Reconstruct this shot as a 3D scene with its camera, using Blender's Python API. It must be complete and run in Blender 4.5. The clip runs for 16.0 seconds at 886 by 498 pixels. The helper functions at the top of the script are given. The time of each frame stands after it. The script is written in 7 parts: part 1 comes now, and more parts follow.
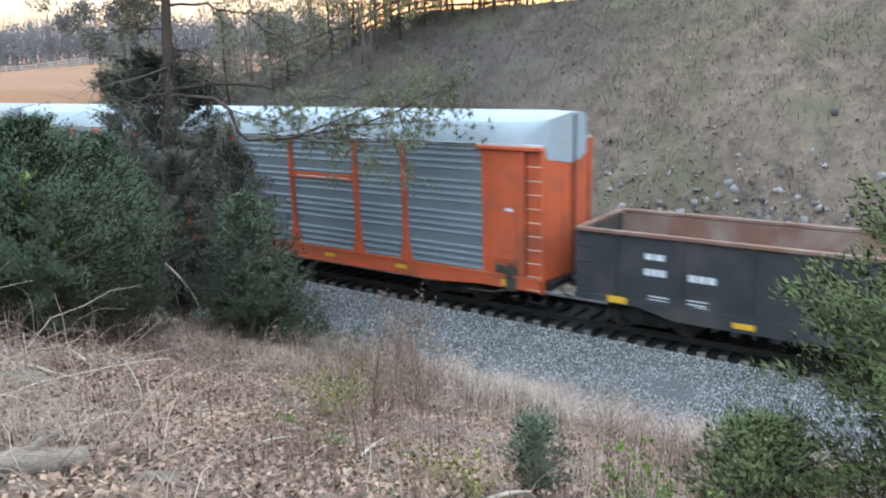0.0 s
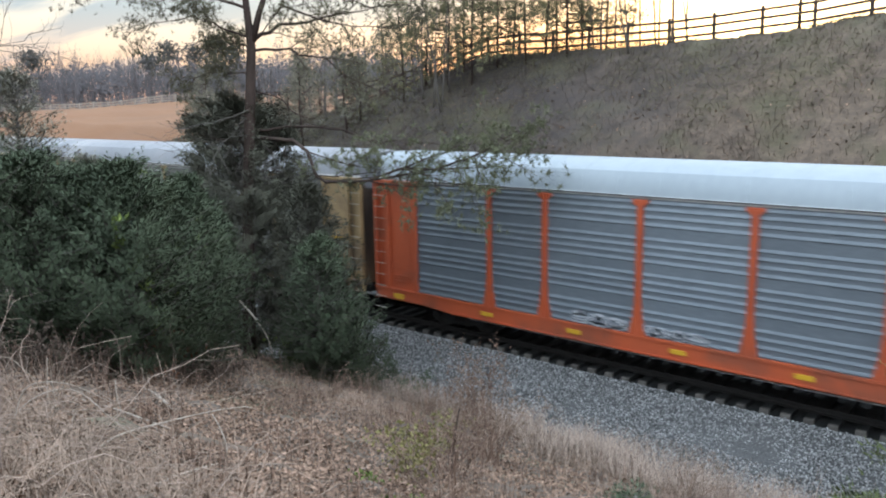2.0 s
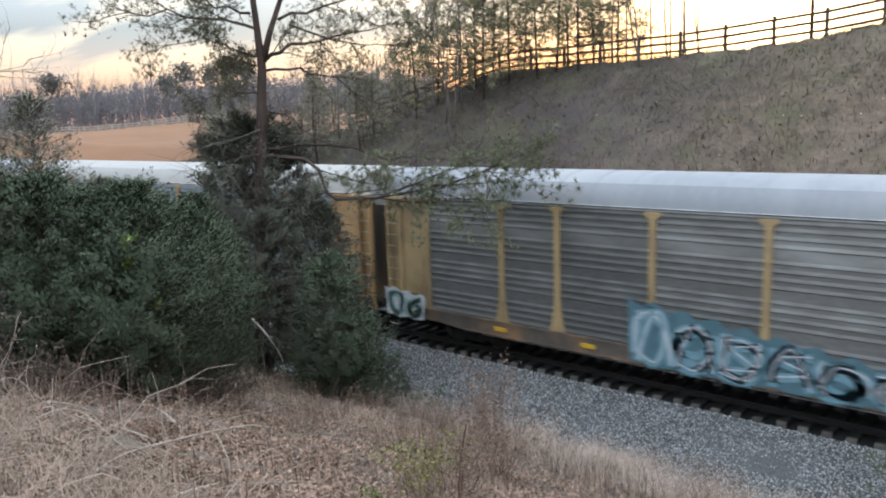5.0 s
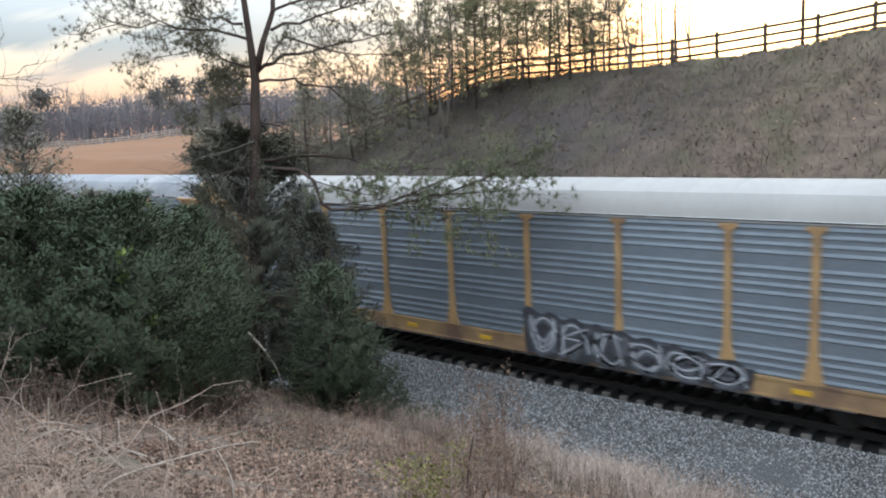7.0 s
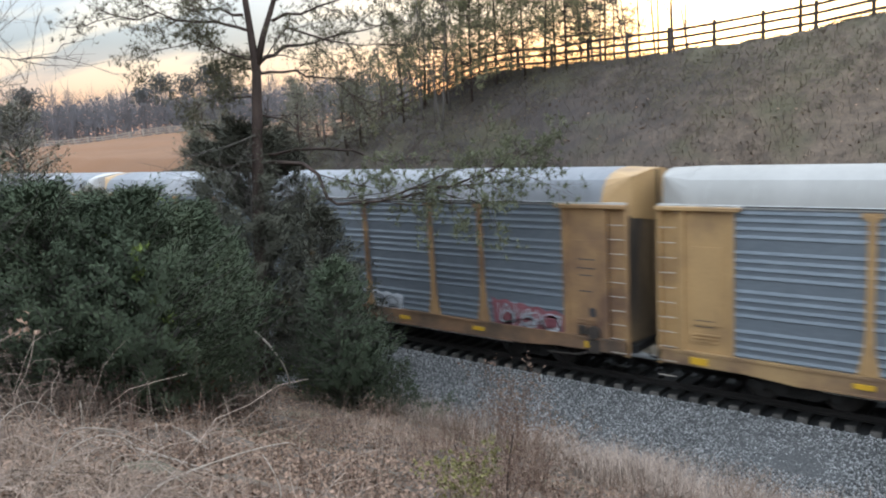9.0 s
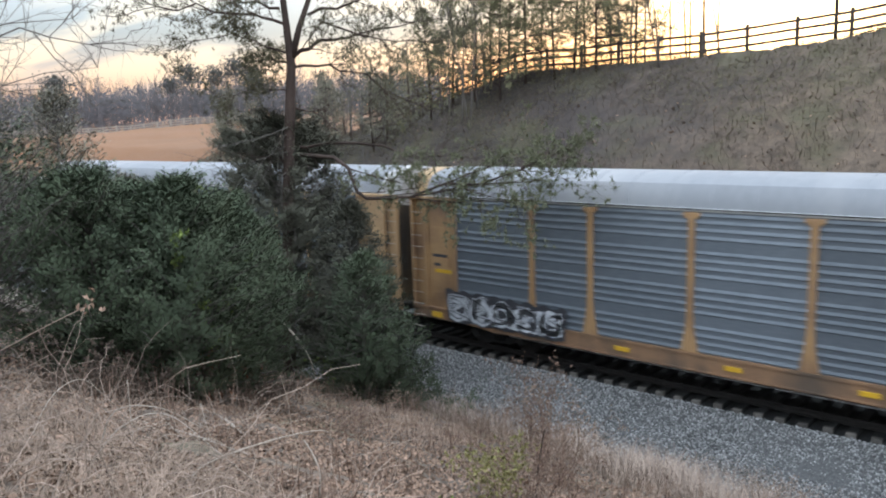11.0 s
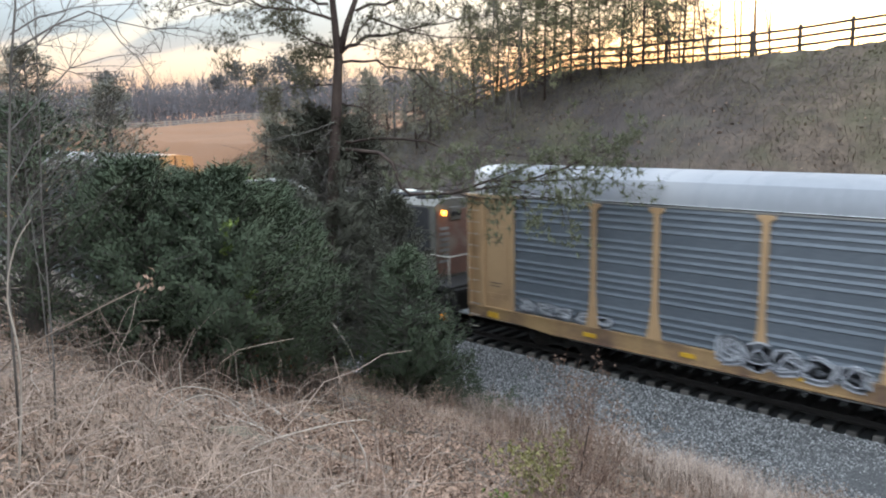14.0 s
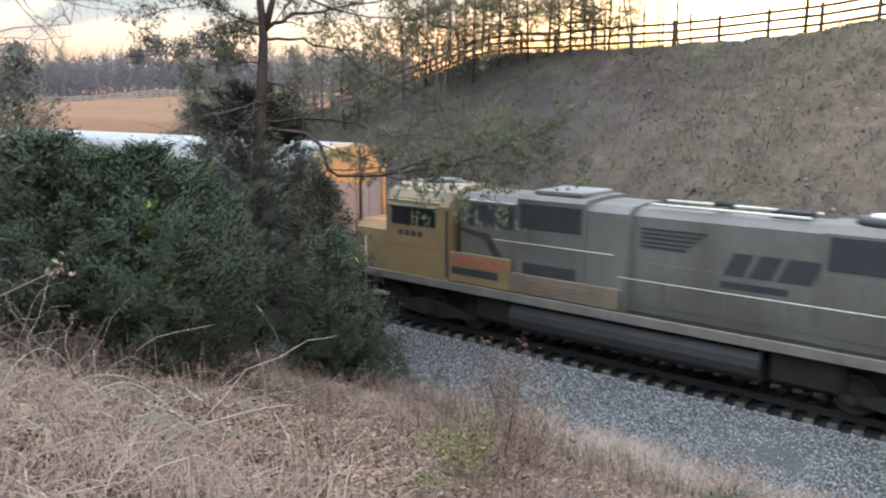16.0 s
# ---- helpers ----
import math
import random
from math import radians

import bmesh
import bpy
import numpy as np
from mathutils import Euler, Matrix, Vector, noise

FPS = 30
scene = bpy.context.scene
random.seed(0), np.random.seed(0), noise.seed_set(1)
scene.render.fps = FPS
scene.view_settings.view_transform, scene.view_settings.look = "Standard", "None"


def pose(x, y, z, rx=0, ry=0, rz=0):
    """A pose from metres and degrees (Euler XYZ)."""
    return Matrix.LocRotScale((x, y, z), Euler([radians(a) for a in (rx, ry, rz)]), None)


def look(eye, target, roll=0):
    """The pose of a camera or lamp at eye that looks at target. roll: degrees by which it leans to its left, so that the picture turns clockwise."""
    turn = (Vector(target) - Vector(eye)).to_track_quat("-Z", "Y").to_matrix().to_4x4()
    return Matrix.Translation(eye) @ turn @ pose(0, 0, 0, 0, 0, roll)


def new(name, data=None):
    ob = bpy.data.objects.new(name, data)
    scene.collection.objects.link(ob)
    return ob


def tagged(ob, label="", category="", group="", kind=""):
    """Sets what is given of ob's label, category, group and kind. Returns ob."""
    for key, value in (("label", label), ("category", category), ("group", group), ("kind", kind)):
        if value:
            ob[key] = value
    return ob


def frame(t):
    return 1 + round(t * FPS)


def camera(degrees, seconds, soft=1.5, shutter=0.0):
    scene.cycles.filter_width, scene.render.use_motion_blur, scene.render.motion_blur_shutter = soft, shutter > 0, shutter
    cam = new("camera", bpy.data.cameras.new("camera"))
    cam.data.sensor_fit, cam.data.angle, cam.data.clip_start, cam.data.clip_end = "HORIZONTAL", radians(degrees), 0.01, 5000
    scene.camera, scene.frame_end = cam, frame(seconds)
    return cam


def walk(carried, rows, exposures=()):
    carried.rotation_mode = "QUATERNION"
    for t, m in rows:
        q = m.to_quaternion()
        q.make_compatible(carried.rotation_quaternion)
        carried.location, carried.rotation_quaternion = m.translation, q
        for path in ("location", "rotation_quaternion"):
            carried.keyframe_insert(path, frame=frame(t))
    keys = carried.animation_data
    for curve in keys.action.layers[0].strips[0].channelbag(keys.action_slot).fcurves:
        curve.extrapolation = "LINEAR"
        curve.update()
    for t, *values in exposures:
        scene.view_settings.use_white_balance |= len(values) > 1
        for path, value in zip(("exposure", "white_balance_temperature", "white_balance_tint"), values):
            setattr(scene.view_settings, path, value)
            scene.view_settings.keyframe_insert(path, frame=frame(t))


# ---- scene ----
cam = camera(59.3, 16.0, soft=2.0, shutter=0.5)
PATH = [
    (0, (0.167, -0.175, 7.231), (-0.976, 1.398, 6.763), -1.7),
    (0.5, (0.083, -0.145, 7.294), (-1.08, 1.419, 6.844), -1.0),
    (1, (-0.007, -0.127, 7.406), (-1.241, 1.39, 6.986), -1.3),
    (1.5, (-0.168, -0.181, 7.41), (-1.434, 1.321, 7.031), -1.1),
    (2, (-0.186, -0.178, 7.389), (-1.465, 1.315, 7.021), -1.0),
    (2.5, (-0.142, -0.149, 7.397), (-1.418, 1.35, 7.041), -0.6),
    (3, (-0.111, -0.168, 7.386), (-1.381, 1.335, 7.027), -0.5),
    (3.5, (-0.08, -0.117, 7.381), (-1.357, 1.381, 7.028), -0.9),
    (4, (-0.057, -0.132, 7.413), (-1.353, 1.353, 7.072), -1.2),
    (6.5, (-0.18, 0.011, 7.351), (-1.496, 1.484, 7.036), -2.8),
    (7, (-0.302, -0.036, 7.356), (-1.603, 1.452, 7.054), -2.6),
    (7.5, (-0.354, -0.024, 7.363), (-1.662, 1.461, 7.073), -3.1),
    (8, (-0.429, -0.222, 7.36), (-1.731, 1.267, 7.063), -3.2),
    (8.5, (-0.555, 0.099, 7.286), (-1.87, 1.575, 6.978), -3.9),
    (9, (-0.949, -0.141, 7.279), (-2.227, 1.365, 6.962), -3.4),
    (9.5, (-0.973, -0.235, 7.349), (-2.28, 1.244, 7.024), -2.7),
    (12, (-1.123, -0.39, 7.187), (-2.437, 1.085, 6.871), -1.6),
    (12.5, (-1.141, -0.355, 7.178), (-2.469, 1.106, 6.862), -1.9),
    (13, (-1.109, -0.394, 7.193), (-2.464, 1.042, 6.871), -1.8),
    (13.5, (-1.106, -0.424, 7.193), (-2.482, 0.992, 6.873), -1.4),
    (14, (-1.115, -0.412, 7.185), (-2.505, 0.991, 6.867), -1.1),
    (14.5, (-1.101, -0.398, 7.19), (-2.49, 1.004, 6.87), -1.0),
    (15, (-1.108, -0.411, 7.192), (-2.473, 1.012, 6.861), -0.6),
    (15.5, (-1.126, -0.388, 7.179), (-2.441, 1.077, 6.828), -0.2),
    (16, (-1.13, -0.374, 7.198), (-2.378, 1.146, 6.833), 0.1),
]
walk(cam, [(t, look(eye, target, roll)) for t, eye, target, roll in PATH], exposures=[(0, 0.82, 6080, 7), (0.5, 0.69, 6080, 7), (1, 0.50, 6180, 8), (1.5, 0.40, 6280, 9), (2.5, 0.36, 6430, 10.5), (6.5, 0.34, 6460, 11.5), (8, 0.22, 6460, 11.5), (9.5, 0.28, 6460, 11.5), (12, 0.38, 6460, 11.5), (15, 0.47, 6460, 11.5), (16, 0.53, 6460, 11.5)])

YC = 20.0          # the track's centre line runs along x at this y; rail tops at z = 0
TAU = 2 * math.pi
rng = np.random.default_rng(7)

# ---- sky and sun: dusk, the sun just behind the ridge ----
SUN_AZ, SUN_EL = radians(-18), radians(8)   # from +y towards -x
SUN_DIR = Vector((math.sin(SUN_AZ) * math.cos(SUN_EL), math.cos(SUN_AZ) * math.cos(SUN_EL), math.sin(SUN_EL)))


def build_sky():
    w = bpy.data.worlds.new("sky")
    scene.world = w
    w.use_nodes = True
    nt = w.node_tree
    nt.nodes.clear()
    n, l = nt.nodes.new, nt.links.new
    out, bg = n("ShaderNodeOutputWorld"), n("ShaderNodeBackground")
    sky = n("ShaderNodeTexSky")
    sky.sky_type, sky.sun_disc = "NISHITA", False
    sky.sun_elevation, sky.sun_rotation = SUN_EL, SUN_AZ
    sky.air_density, sky.dust_density = 1.3, 2.0
    skyval = n("ShaderNodeVectorMath")
    skyval.operation = "SCALE"
    skyval.inputs["Scale"].default_value = 0.05
    l(sky.outputs[0], skyval.inputs[0])
    co = n("ShaderNodeTexCoord")
    sep = n("ShaderNodeSeparateXYZ")
    l(co.outputs["Generated"], sep.inputs[0])
    # cloud sheet: direction divided by its height, so that clouds crowd towards the horizon
    zz = n("ShaderNodeMath")
    zz.operation = "MAXIMUM"
    l(sep.outputs["Z"], zz.inputs[0])
    zz.inputs[1].default_value = 0.0
    za = n("ShaderNodeMath")
    za.operation = "ADD"
    l(zz.outputs[0], za.inputs[0])
    za.inputs[1].default_value = 0.09
    inv = n("ShaderNodeMath")
    inv.operation = "DIVIDE"
    inv.inputs[0].default_value = 1.0
    l(za.outputs[0], inv.inputs[1])
    sc = n("ShaderNodeVectorMath")
    sc.operation = "SCALE"
    l(co.outputs["Generated"], sc.inputs[0])
    l(inv.outputs[0], sc.inputs["Scale"])
    mp = n("ShaderNodeMapping")
    mp.inputs["Scale"].default_value = (0.42, 1.25, 0.4)
    mp.inputs["Rotation"].default_value = (0, 0, 0.5)
    l(sc.outputs[0], mp.inputs[0])
    cl = n("ShaderNodeTexNoise")
    cl.inputs["Scale"].default_value, cl.inputs["Detail"].default_value, cl.inputs["Roughness"].default_value = 0.9, 7.0, 0.55
    cl.inputs["Distortion"].default_value = 0.4
    l(mp.outputs[0], cl.inputs["Vector"])
    cover = n("ShaderNodeValToRGB")
    cover.color_ramp.elements[0].position, cover.color_ramp.elements[1].position = 0.43, 0.55
    # a long bank of cloud lies above the bright strip over the horizon
    bank = n("ShaderNodeValToRGB")
    r = bank.color_ramp
    r.elements[0].position, r.elements[0].color = 0.0, (0.42, 0.42, 0.42, 1)
    r.elements[1].position, r.elements[1].color = 0.085, (0.40, 0.40, 0.40, 1)
    for p, v in ((0.108, 0.60), (0.128, 0.58), (0.146, 0.42), (0.2, 0.5), (1.0, 0.5)):
        r.elements.new(p).color = (v, v, v, 1)
    l(zz.outputs[0], bank.inputs[0])
    cb = n("ShaderNodeMath")
    cb.operation = "MULTIPLY_ADD"
    l(bank.outputs[0], cb.inputs[0])
    cb.inputs[1].default_value = 0.75
    cs = n("ShaderNodeMath")
    cs.operation = "SUBTRACT"
    l(cl.outputs[0], cs.inputs[0])
    cs.inputs[1].default_value = 0.375
    l(cs.outputs[0], cb.inputs[2])
    l(cb.outputs[0], cover.inputs[0])
    # lit sky by elevation: coral low down, cream, then pale blue
    lit = n("ShaderNodeValToRGB")
    r = lit.color_ramp
    r.elements[0].position, r.elements[0].color = 0.0, (0.52, 0.31, 0.28, 1)
    r.elements[1].position, r.elements[1].color = 0.045, (0.66, 0.42, 0.33, 1)
    for p, c in ((0.07, (0.74, 0.57, 0.48, 1)), (0.10, (0.74, 0.65, 0.57, 1)), (0.15, (0.70, 0.71, 0.70, 1)), (0.24, (1.15, 1.25, 1.34, 1)), (0.5, (1.7, 1.95, 2.2, 1)), (1.0, (1.8, 2.1, 2.45, 1))):
        r.elements.new(p).color = c
    l(zz.outputs[0], lit.inputs[0])
    shade = n("ShaderNodeValToRGB")
    r = shade.color_ramp
    r.elements[0].position, r.elements[0].color = 0.0, (0.52, 0.36, 0.34, 1)
    r.elements[1].position, r.elements[1].color = 0.06, (0.44, 0.38, 0.41, 1)
    for p, c in ((0.115, (0.27, 0.35, 0.45, 1)), (0.24, (0.85, 0.97, 1.10, 1)), (0.5, (1.5, 1.75, 2.0, 1)), (1.0, (1.7, 2.0, 2.3, 1))):
        r.elements.new(p).color = c
    l(zz.outputs[0], shade.inputs[0])
    mix = n("ShaderNodeMix")
    mix.data_type = "RGBA"
    l(cover.outputs[0], mix.inputs[0])
    l(lit.outputs[0], mix.inputs[6])
    l(shade.outputs[0], mix.inputs[7])
    add = n("ShaderNodeVectorMath")
    add.operation = "ADD"
    l(mix.outputs[2], add.inputs[0])
    l(skyval.outputs[0], add.inputs[1])
    # glow of the hidden sun
    dot = n("ShaderNodeVectorMath")
    dot.operation = "DOT_PRODUCT"
    l(co.outputs["Generated"], dot.inputs[0])
    dot.inputs[1].default_value = SUN_DIR
    pw = n("ShaderNodeMath")
    pw.operation = "POWER"
    pm = n("ShaderNodeMath")
    pm.operation = "MAXIMUM"
    l(dot.outputs["Value"], pm.inputs[0])
    pm.inputs[1].default_value = 0.0
    l(pm.outputs[0], pw.inputs[0])
    pw.inputs[1].default_value = 150.0
    gl = n("ShaderNodeVectorMath")
    gl.operation = "SCALE"
    gl.inputs[0].default_value = (3.2, 2.4, 1.35)
    l(pw.outputs[0], gl.inputs["Scale"])
    add2 = n("ShaderNodeVectorMath")
    add2.operation = "ADD"
    l(add.outputs[0], add2.inputs[0])
    l(gl.outputs[0], add2.inputs[1])
    # red afterglow low beside the sun
    az = radians(-33)
    dot2 = n("ShaderNodeVectorMath")
    dot2.operation = "DOT_PRODUCT"
    l(co.outputs["Generated"], dot2.inputs[0])
    dot2.inputs[1].default_value = (math.sin(az), math.cos(az), 0.05)
    pm2, pw2 = n("ShaderNodeMath"), n("ShaderNodeMath")
    pm2.operation, pw2.operation = "MAXIMUM", "POWER"
    l(dot2.outputs["Value"], pm2.inputs[0])
    pm2.inputs[1].default_value = 0.0
    l(pm2.outputs[0], pw2.inputs[0])
    pw2.inputs[1].default_value = 90.0
    low = n("ShaderNodeMapRange")
    low.inputs[1].default_value, low.inputs[2].default_value, low.inputs[3].default_value, low.inputs[4].default_value = 0.05, 0.125, 1.0, 0.0
    l(sep.outputs["Z"], low.inputs[0])
    lm = n("ShaderNodeMath")
    lm.operation = "MULTIPLY"
    l(pw2.outputs[0], lm.inputs[0])
    l(low.outputs[0], lm.inputs[1])
    gl2 = n("ShaderNodeVectorMath")
    gl2.operation = "SCALE"
    gl2.inputs[0].default_value = (0.75, 0.10, -0.10)
    l(lm.outputs[0], gl2.inputs["Scale"])
    add3 = n("ShaderNodeVectorMath")
    add3.operation = "ADD"
    l(add2.outputs[0], add3.inputs[0])
    l(gl2.outputs[0], add3.inputs[1])
    l(add3.outputs[0], bg.inputs[0])
    bg.inputs[1].default_value = 1.0
    l(bg.outputs[0], out.inputs[0])


build_sky()
sun = new("sun", bpy.data.lights.new("sun", "SUN"))
sun.data.energy, sun.data.angle, sun.data.color = 0.8, radians(10), (1.0, 0.78, 0.55)
sun.matrix_basis = look(SUN_DIR * 100, (0, 0, 0))


# ---- materials ----
def mat(name, c1, c2=None, rough=0.6, metal=0.0, scale=3.0, fine=40.0, bump=0.15, mixw=0.6, stretch=(1, 1, 1), rand=0.0, island=0.0,
        dirt=None, dirt_at=0.62, emit=None, coat=0.0, world=False, spec=0.5):
    """Noise at two scales between two colours, an optional dirt layer, fine relief; rand and island vary the value by object or by island."""
    m = bpy.data.materials.new(name)
    m.use_nodes = True
    nt = m.node_tree
    n, l = nt.nodes.new, nt.links.new
    b = nt.nodes["Principled BSDF"]
    b.inputs["Metallic"].default_value = metal
    b.inputs["Specular IOR Level"].default_value = spec
    c2 = c2 or tuple(v * 0.7 for v in c1)
    if world:
        co = n("ShaderNodeNewGeometry").outputs["Position"]
    else:
        co = n("ShaderNodeTexCoord").outputs["Object"]
    mp = n("ShaderNodeMapping")
    mp.inputs["Scale"].default_value = stretch
    l(co, mp.inputs[0])
    big, sml = n("ShaderNodeTexNoise"), n("ShaderNodeTexNoise")
    big.inputs["Scale"].default_value, big.inputs["Detail"].default_value = scale, 5
    sml.inputs["Scale"].default_value, sml.inputs["Detail"].default_value = fine, 3
    l(mp.outputs[0], big.inputs["Vector"])
    l(mp.outputs[0], sml.inputs["Vector"])
    av = n("ShaderNodeMix")
    av.inputs[0].default_value = 1 - mixw
    l(big.outputs[0], av.inputs[2])
    l(sml.outputs[0], av.inputs[3])
    rp = n("ShaderNodeMapRange")
    rp.inputs[1].default_value, rp.inputs[2].default_value = 0.33, 0.67
    l(av.outputs[0], rp.inputs[0])
    col = n("ShaderNodeMix")
    col.data_type = "RGBA"
    col.inputs[6].default_value, col.inputs[7].default_value = (*c1, 1), (*c2, 1)
    l(rp.outputs[0], col.inputs[0])
    last = col.outputs[2]
    if dirt:
        dn = n("ShaderNodeTexNoise")
        dn.inputs["Scale"].default_value, dn.inputs["Detail"].default_value = scale * 0.6, 8
        l(mp.outputs[0], dn.inputs["Vector"])
        dr = n("ShaderNodeMapRange")
        dr.inputs[1].default_value, dr.inputs[2].default_value = dirt_at - 0.14, dirt_at + 0.10
        l(dn.outputs[0], dr.inputs[0])
        dm = n("ShaderNodeMix")
        dm.data_type = "RGBA"
        dm.inputs[7].default_value = (*dirt, 1)
        l(dr.outputs[0], dm.inputs[0])
        l(last, dm.inputs[6])
        last = dm.outputs[2]
    if rand or island:
        src = n("ShaderNodeObjectInfo").outputs["Random"] if rand else n("ShaderNodeNewGeometry").outputs["Random Per Island"]
        k = rand or island
        mr = n("ShaderNodeMapRange")
        mr.inputs[3].default_value, mr.inputs[4].default_value = 1 - k, 1 + k
        l(src, mr.inputs[0])
        vm = n("ShaderNodeVectorMath")
        vm.operation = "SCALE"
        l(last, vm.inputs[0])
        l(mr.outputs[0], vm.inputs["Scale"])
        last = vm.outputs[0]
    l(last, b.inputs["Base Color"])
    ro = n("ShaderNodeMapRange")
    ro.inputs[3].default_value, ro.inputs[4].default_value = max(0.05, rough - 0.12), min(1, rough + 0.12)
    l(sml.outputs[0], ro.inputs[0])
    l(ro.outputs[0], b.inputs["Roughness"])
    if bump:
        bp = n("ShaderNodeBump")
        bp.inputs["Strength"].default_value, bp.inputs["Distance"].default_value = bump, 0.02
        l(av.outputs[0], bp.inputs["Height"])
        l(bp.outputs[0], b.inputs["Normal"])
    if coat:
        b.inputs["Coat Weight"].default_value = coat
    if emit:
        b.inputs["Emission Color"].default_value, b.inputs["Emission Strength"].default_value = (*emit[0], 1), emit[1]
    return m


M = dict(
    tie=mat("creosoted_tie", (0.14, 0.125, 0.11), (0.07, 0.063, 0.056), rough=0.85, scale=4, fine=60, bump=0.6, rand=0.35, stretch=(3, 1, 3)),
    # the shade under the train is put into this bed's colour
    shaded_crib=mat("oily_shaded_ballast", (0.018, 0.017, 0.017), (0.009, 0.009, 0.009), rough=0.85, scale=6, fine=26, bump=1.0, world=True),
    rail=mat("rusty_rail", (0.018, 0.014, 0.012), (0.012, 0.010, 0.009), rough=0.8, metal=0.1),
    ballast=mat("ballast_bed", (0.115, 0.114, 0.113), (0.04, 0.04, 0.04), rough=0.9, scale=9, fine=26, bump=1.0, world=True, mixw=0.4),
    stone=mat("ballast_stone", (0.36, 0.354, 0.348), (0.16, 0.158, 0.156), rough=0.85, scale=9, fine=50, bump=0.3, island=0.7, world=True),
    steel_dark=mat("underframe_steel", (0.022, 0.020, 0.019), (0.013, 0.012, 0.011), rough=0.75, metal=0.2, scale=3, fine=40),
    wheel=mat("wheel_steel", (0.032, 0.027, 0.024), (0.018, 0.015, 0.014), rough=0.75, metal=0.2),
    rubber=mat("hose_rubber", (0.02, 0.02, 0.02), rough=0.7),
    silver=mat("bare_bright_steel", (0.55, 0.55, 0.54), (0.38, 0.38, 0.38), rough=0.45, metal=0.6),
    white_rung=mat("pale_rung_paint", (0.58, 0.52, 0.45), (0.42, 0.36, 0.30), rough=0.6),
    reflector=mat("yellow_reflective_tape", (0.68, 0.40, 0.03), (0.55, 0.31, 0.03), rough=0.4),
    rust=mat("brown_rust", (0.20, 0.10, 0.07), (0.12, 0.065, 0.05), rough=0.9, scale=2, fine=25, bump=0.4, dirt=(0.22, 0.17, 0.14)),
    gondola_black=mat("gondola_black_paint", (0.022, 0.024, 0.028), (0.035, 0.037, 0.04), rough=0.55, scale=1.5, fine=20, dirt=(0.06, 0.055, 0.05), dirt_at=0.6),
    paint_white=mat("stencil_white", (0.62, 0.64, 0.66), (0.5, 0.52, 0.54), rough=0.7),
    spray_white=mat("spray_pale", (0.62, 0.63, 0.66), (0.40, 0.42, 0.46), rough=0.6, scale=4, fine=18),
    spray_dark=mat("spray_black", (0.03, 0.03, 0.035), (0.06, 0.06, 0.07), rough=0.5, scale=4, fine=18),
    spray_blue=mat("spray_blue_grey", (0.20, 0.30, 0.40), (0.34, 0.42, 0.48), rough=0.6, scale=4, fine=18),
    spray_teal=mat("spray_teal", (0.085, 0.20, 0.25), (0.20, 0.32, 0.36), rough=0.6, scale=2.5, fine=12),
    brake_grime=mat("oily_brake_grime", (0.060, 0.045, 0.036), (0.030, 0.024, 0.020), rough=0.8, scale=3, fine=30),
    spray_mint=mat("spray_mint", (0.36, 0.46, 0.38), (0.26, 0.36, 0.30), rough=0.6, scale=3, fine=14),
    spray_tealdark=mat("spray_deep_teal", (0.050, 0.115, 0.145), (0.09, 0.16, 0.19), rough=0.6, scale=2.5, fine=12),
    spray_red=mat("spray_dull_red", (0.20, 0.055, 0.070), (0.29, 0.11, 0.125), rough=0.6, scale=4, fine=18),
    spray_slate=mat("spray_slate", (0.075, 0.08, 0.09), (0.13, 0.135, 0.15), rough=0.55, scale=3, fine=14),
    spray_grey=mat("spray_grey", (0.16, 0.165, 0.18), (0.27, 0.28, 0.30), rough=0.6, scale=4, fine=18),
)


# ---- building tools ----
def box(bm, x0, x1, y0, y1, z0, z1, bevel=0.0, m=None):
    vs = [bm.verts.new(Vector((x, y, z)) if m is None else m @ Vector((x, y, z))) for x in (x0, x1) for y in (y0, y1) for z in (z0, z1)]
    fs = [bm.faces.new([vs[i] for i in q]) for q in ((0, 1, 3, 2), (4, 6, 7, 5), (0, 4, 5, 1), (2, 3, 7, 6), (0, 2, 6, 4), (1, 5, 7, 3))]
    if bevel:
        bmesh.ops.bevel(bm, geom=list({e for f in fs for e in f.edges}), offset=bevel, segments=1, affect="EDGES")
    return bm


def tube(bm, pts, radii, seg=8, cap=True):
    """A tapered tube along points."""
    rings = []
    pts = [Vector(p) for p in pts]
    for i, p in enumerate(pts):
        d = (pts[min(i + 1, len(pts) - 1)] - pts[max(i - 1, 0)])
        d = d.normalized() if d.length > 1e-9 else Vector((0, 0, 1))
        a = d.orthogonal().normalized() if i == 0 else (rings_a - d * rings_a.dot(d)).normalized()
        rings_a = a
        b = d.cross(a)
        r = radii[i] if hasattr(radii, "__len__") else radii
        rings.append([bm.verts.new(p + (a * math.cos(TAU * k / seg) + b * math.sin(TAU * k / seg)) * r) for k in range(seg)])
    for q, w in zip(rings, rings[1:]):
        for k in range(seg):
            f = bm.faces.new((q[k], q[(k + 1) % seg], w[(k + 1) % seg], w[k]))
            f.smooth = True
    if cap:
        bm.faces.new(rings[0][::-1])
        bm.faces.new(rings[-1])
    return bm


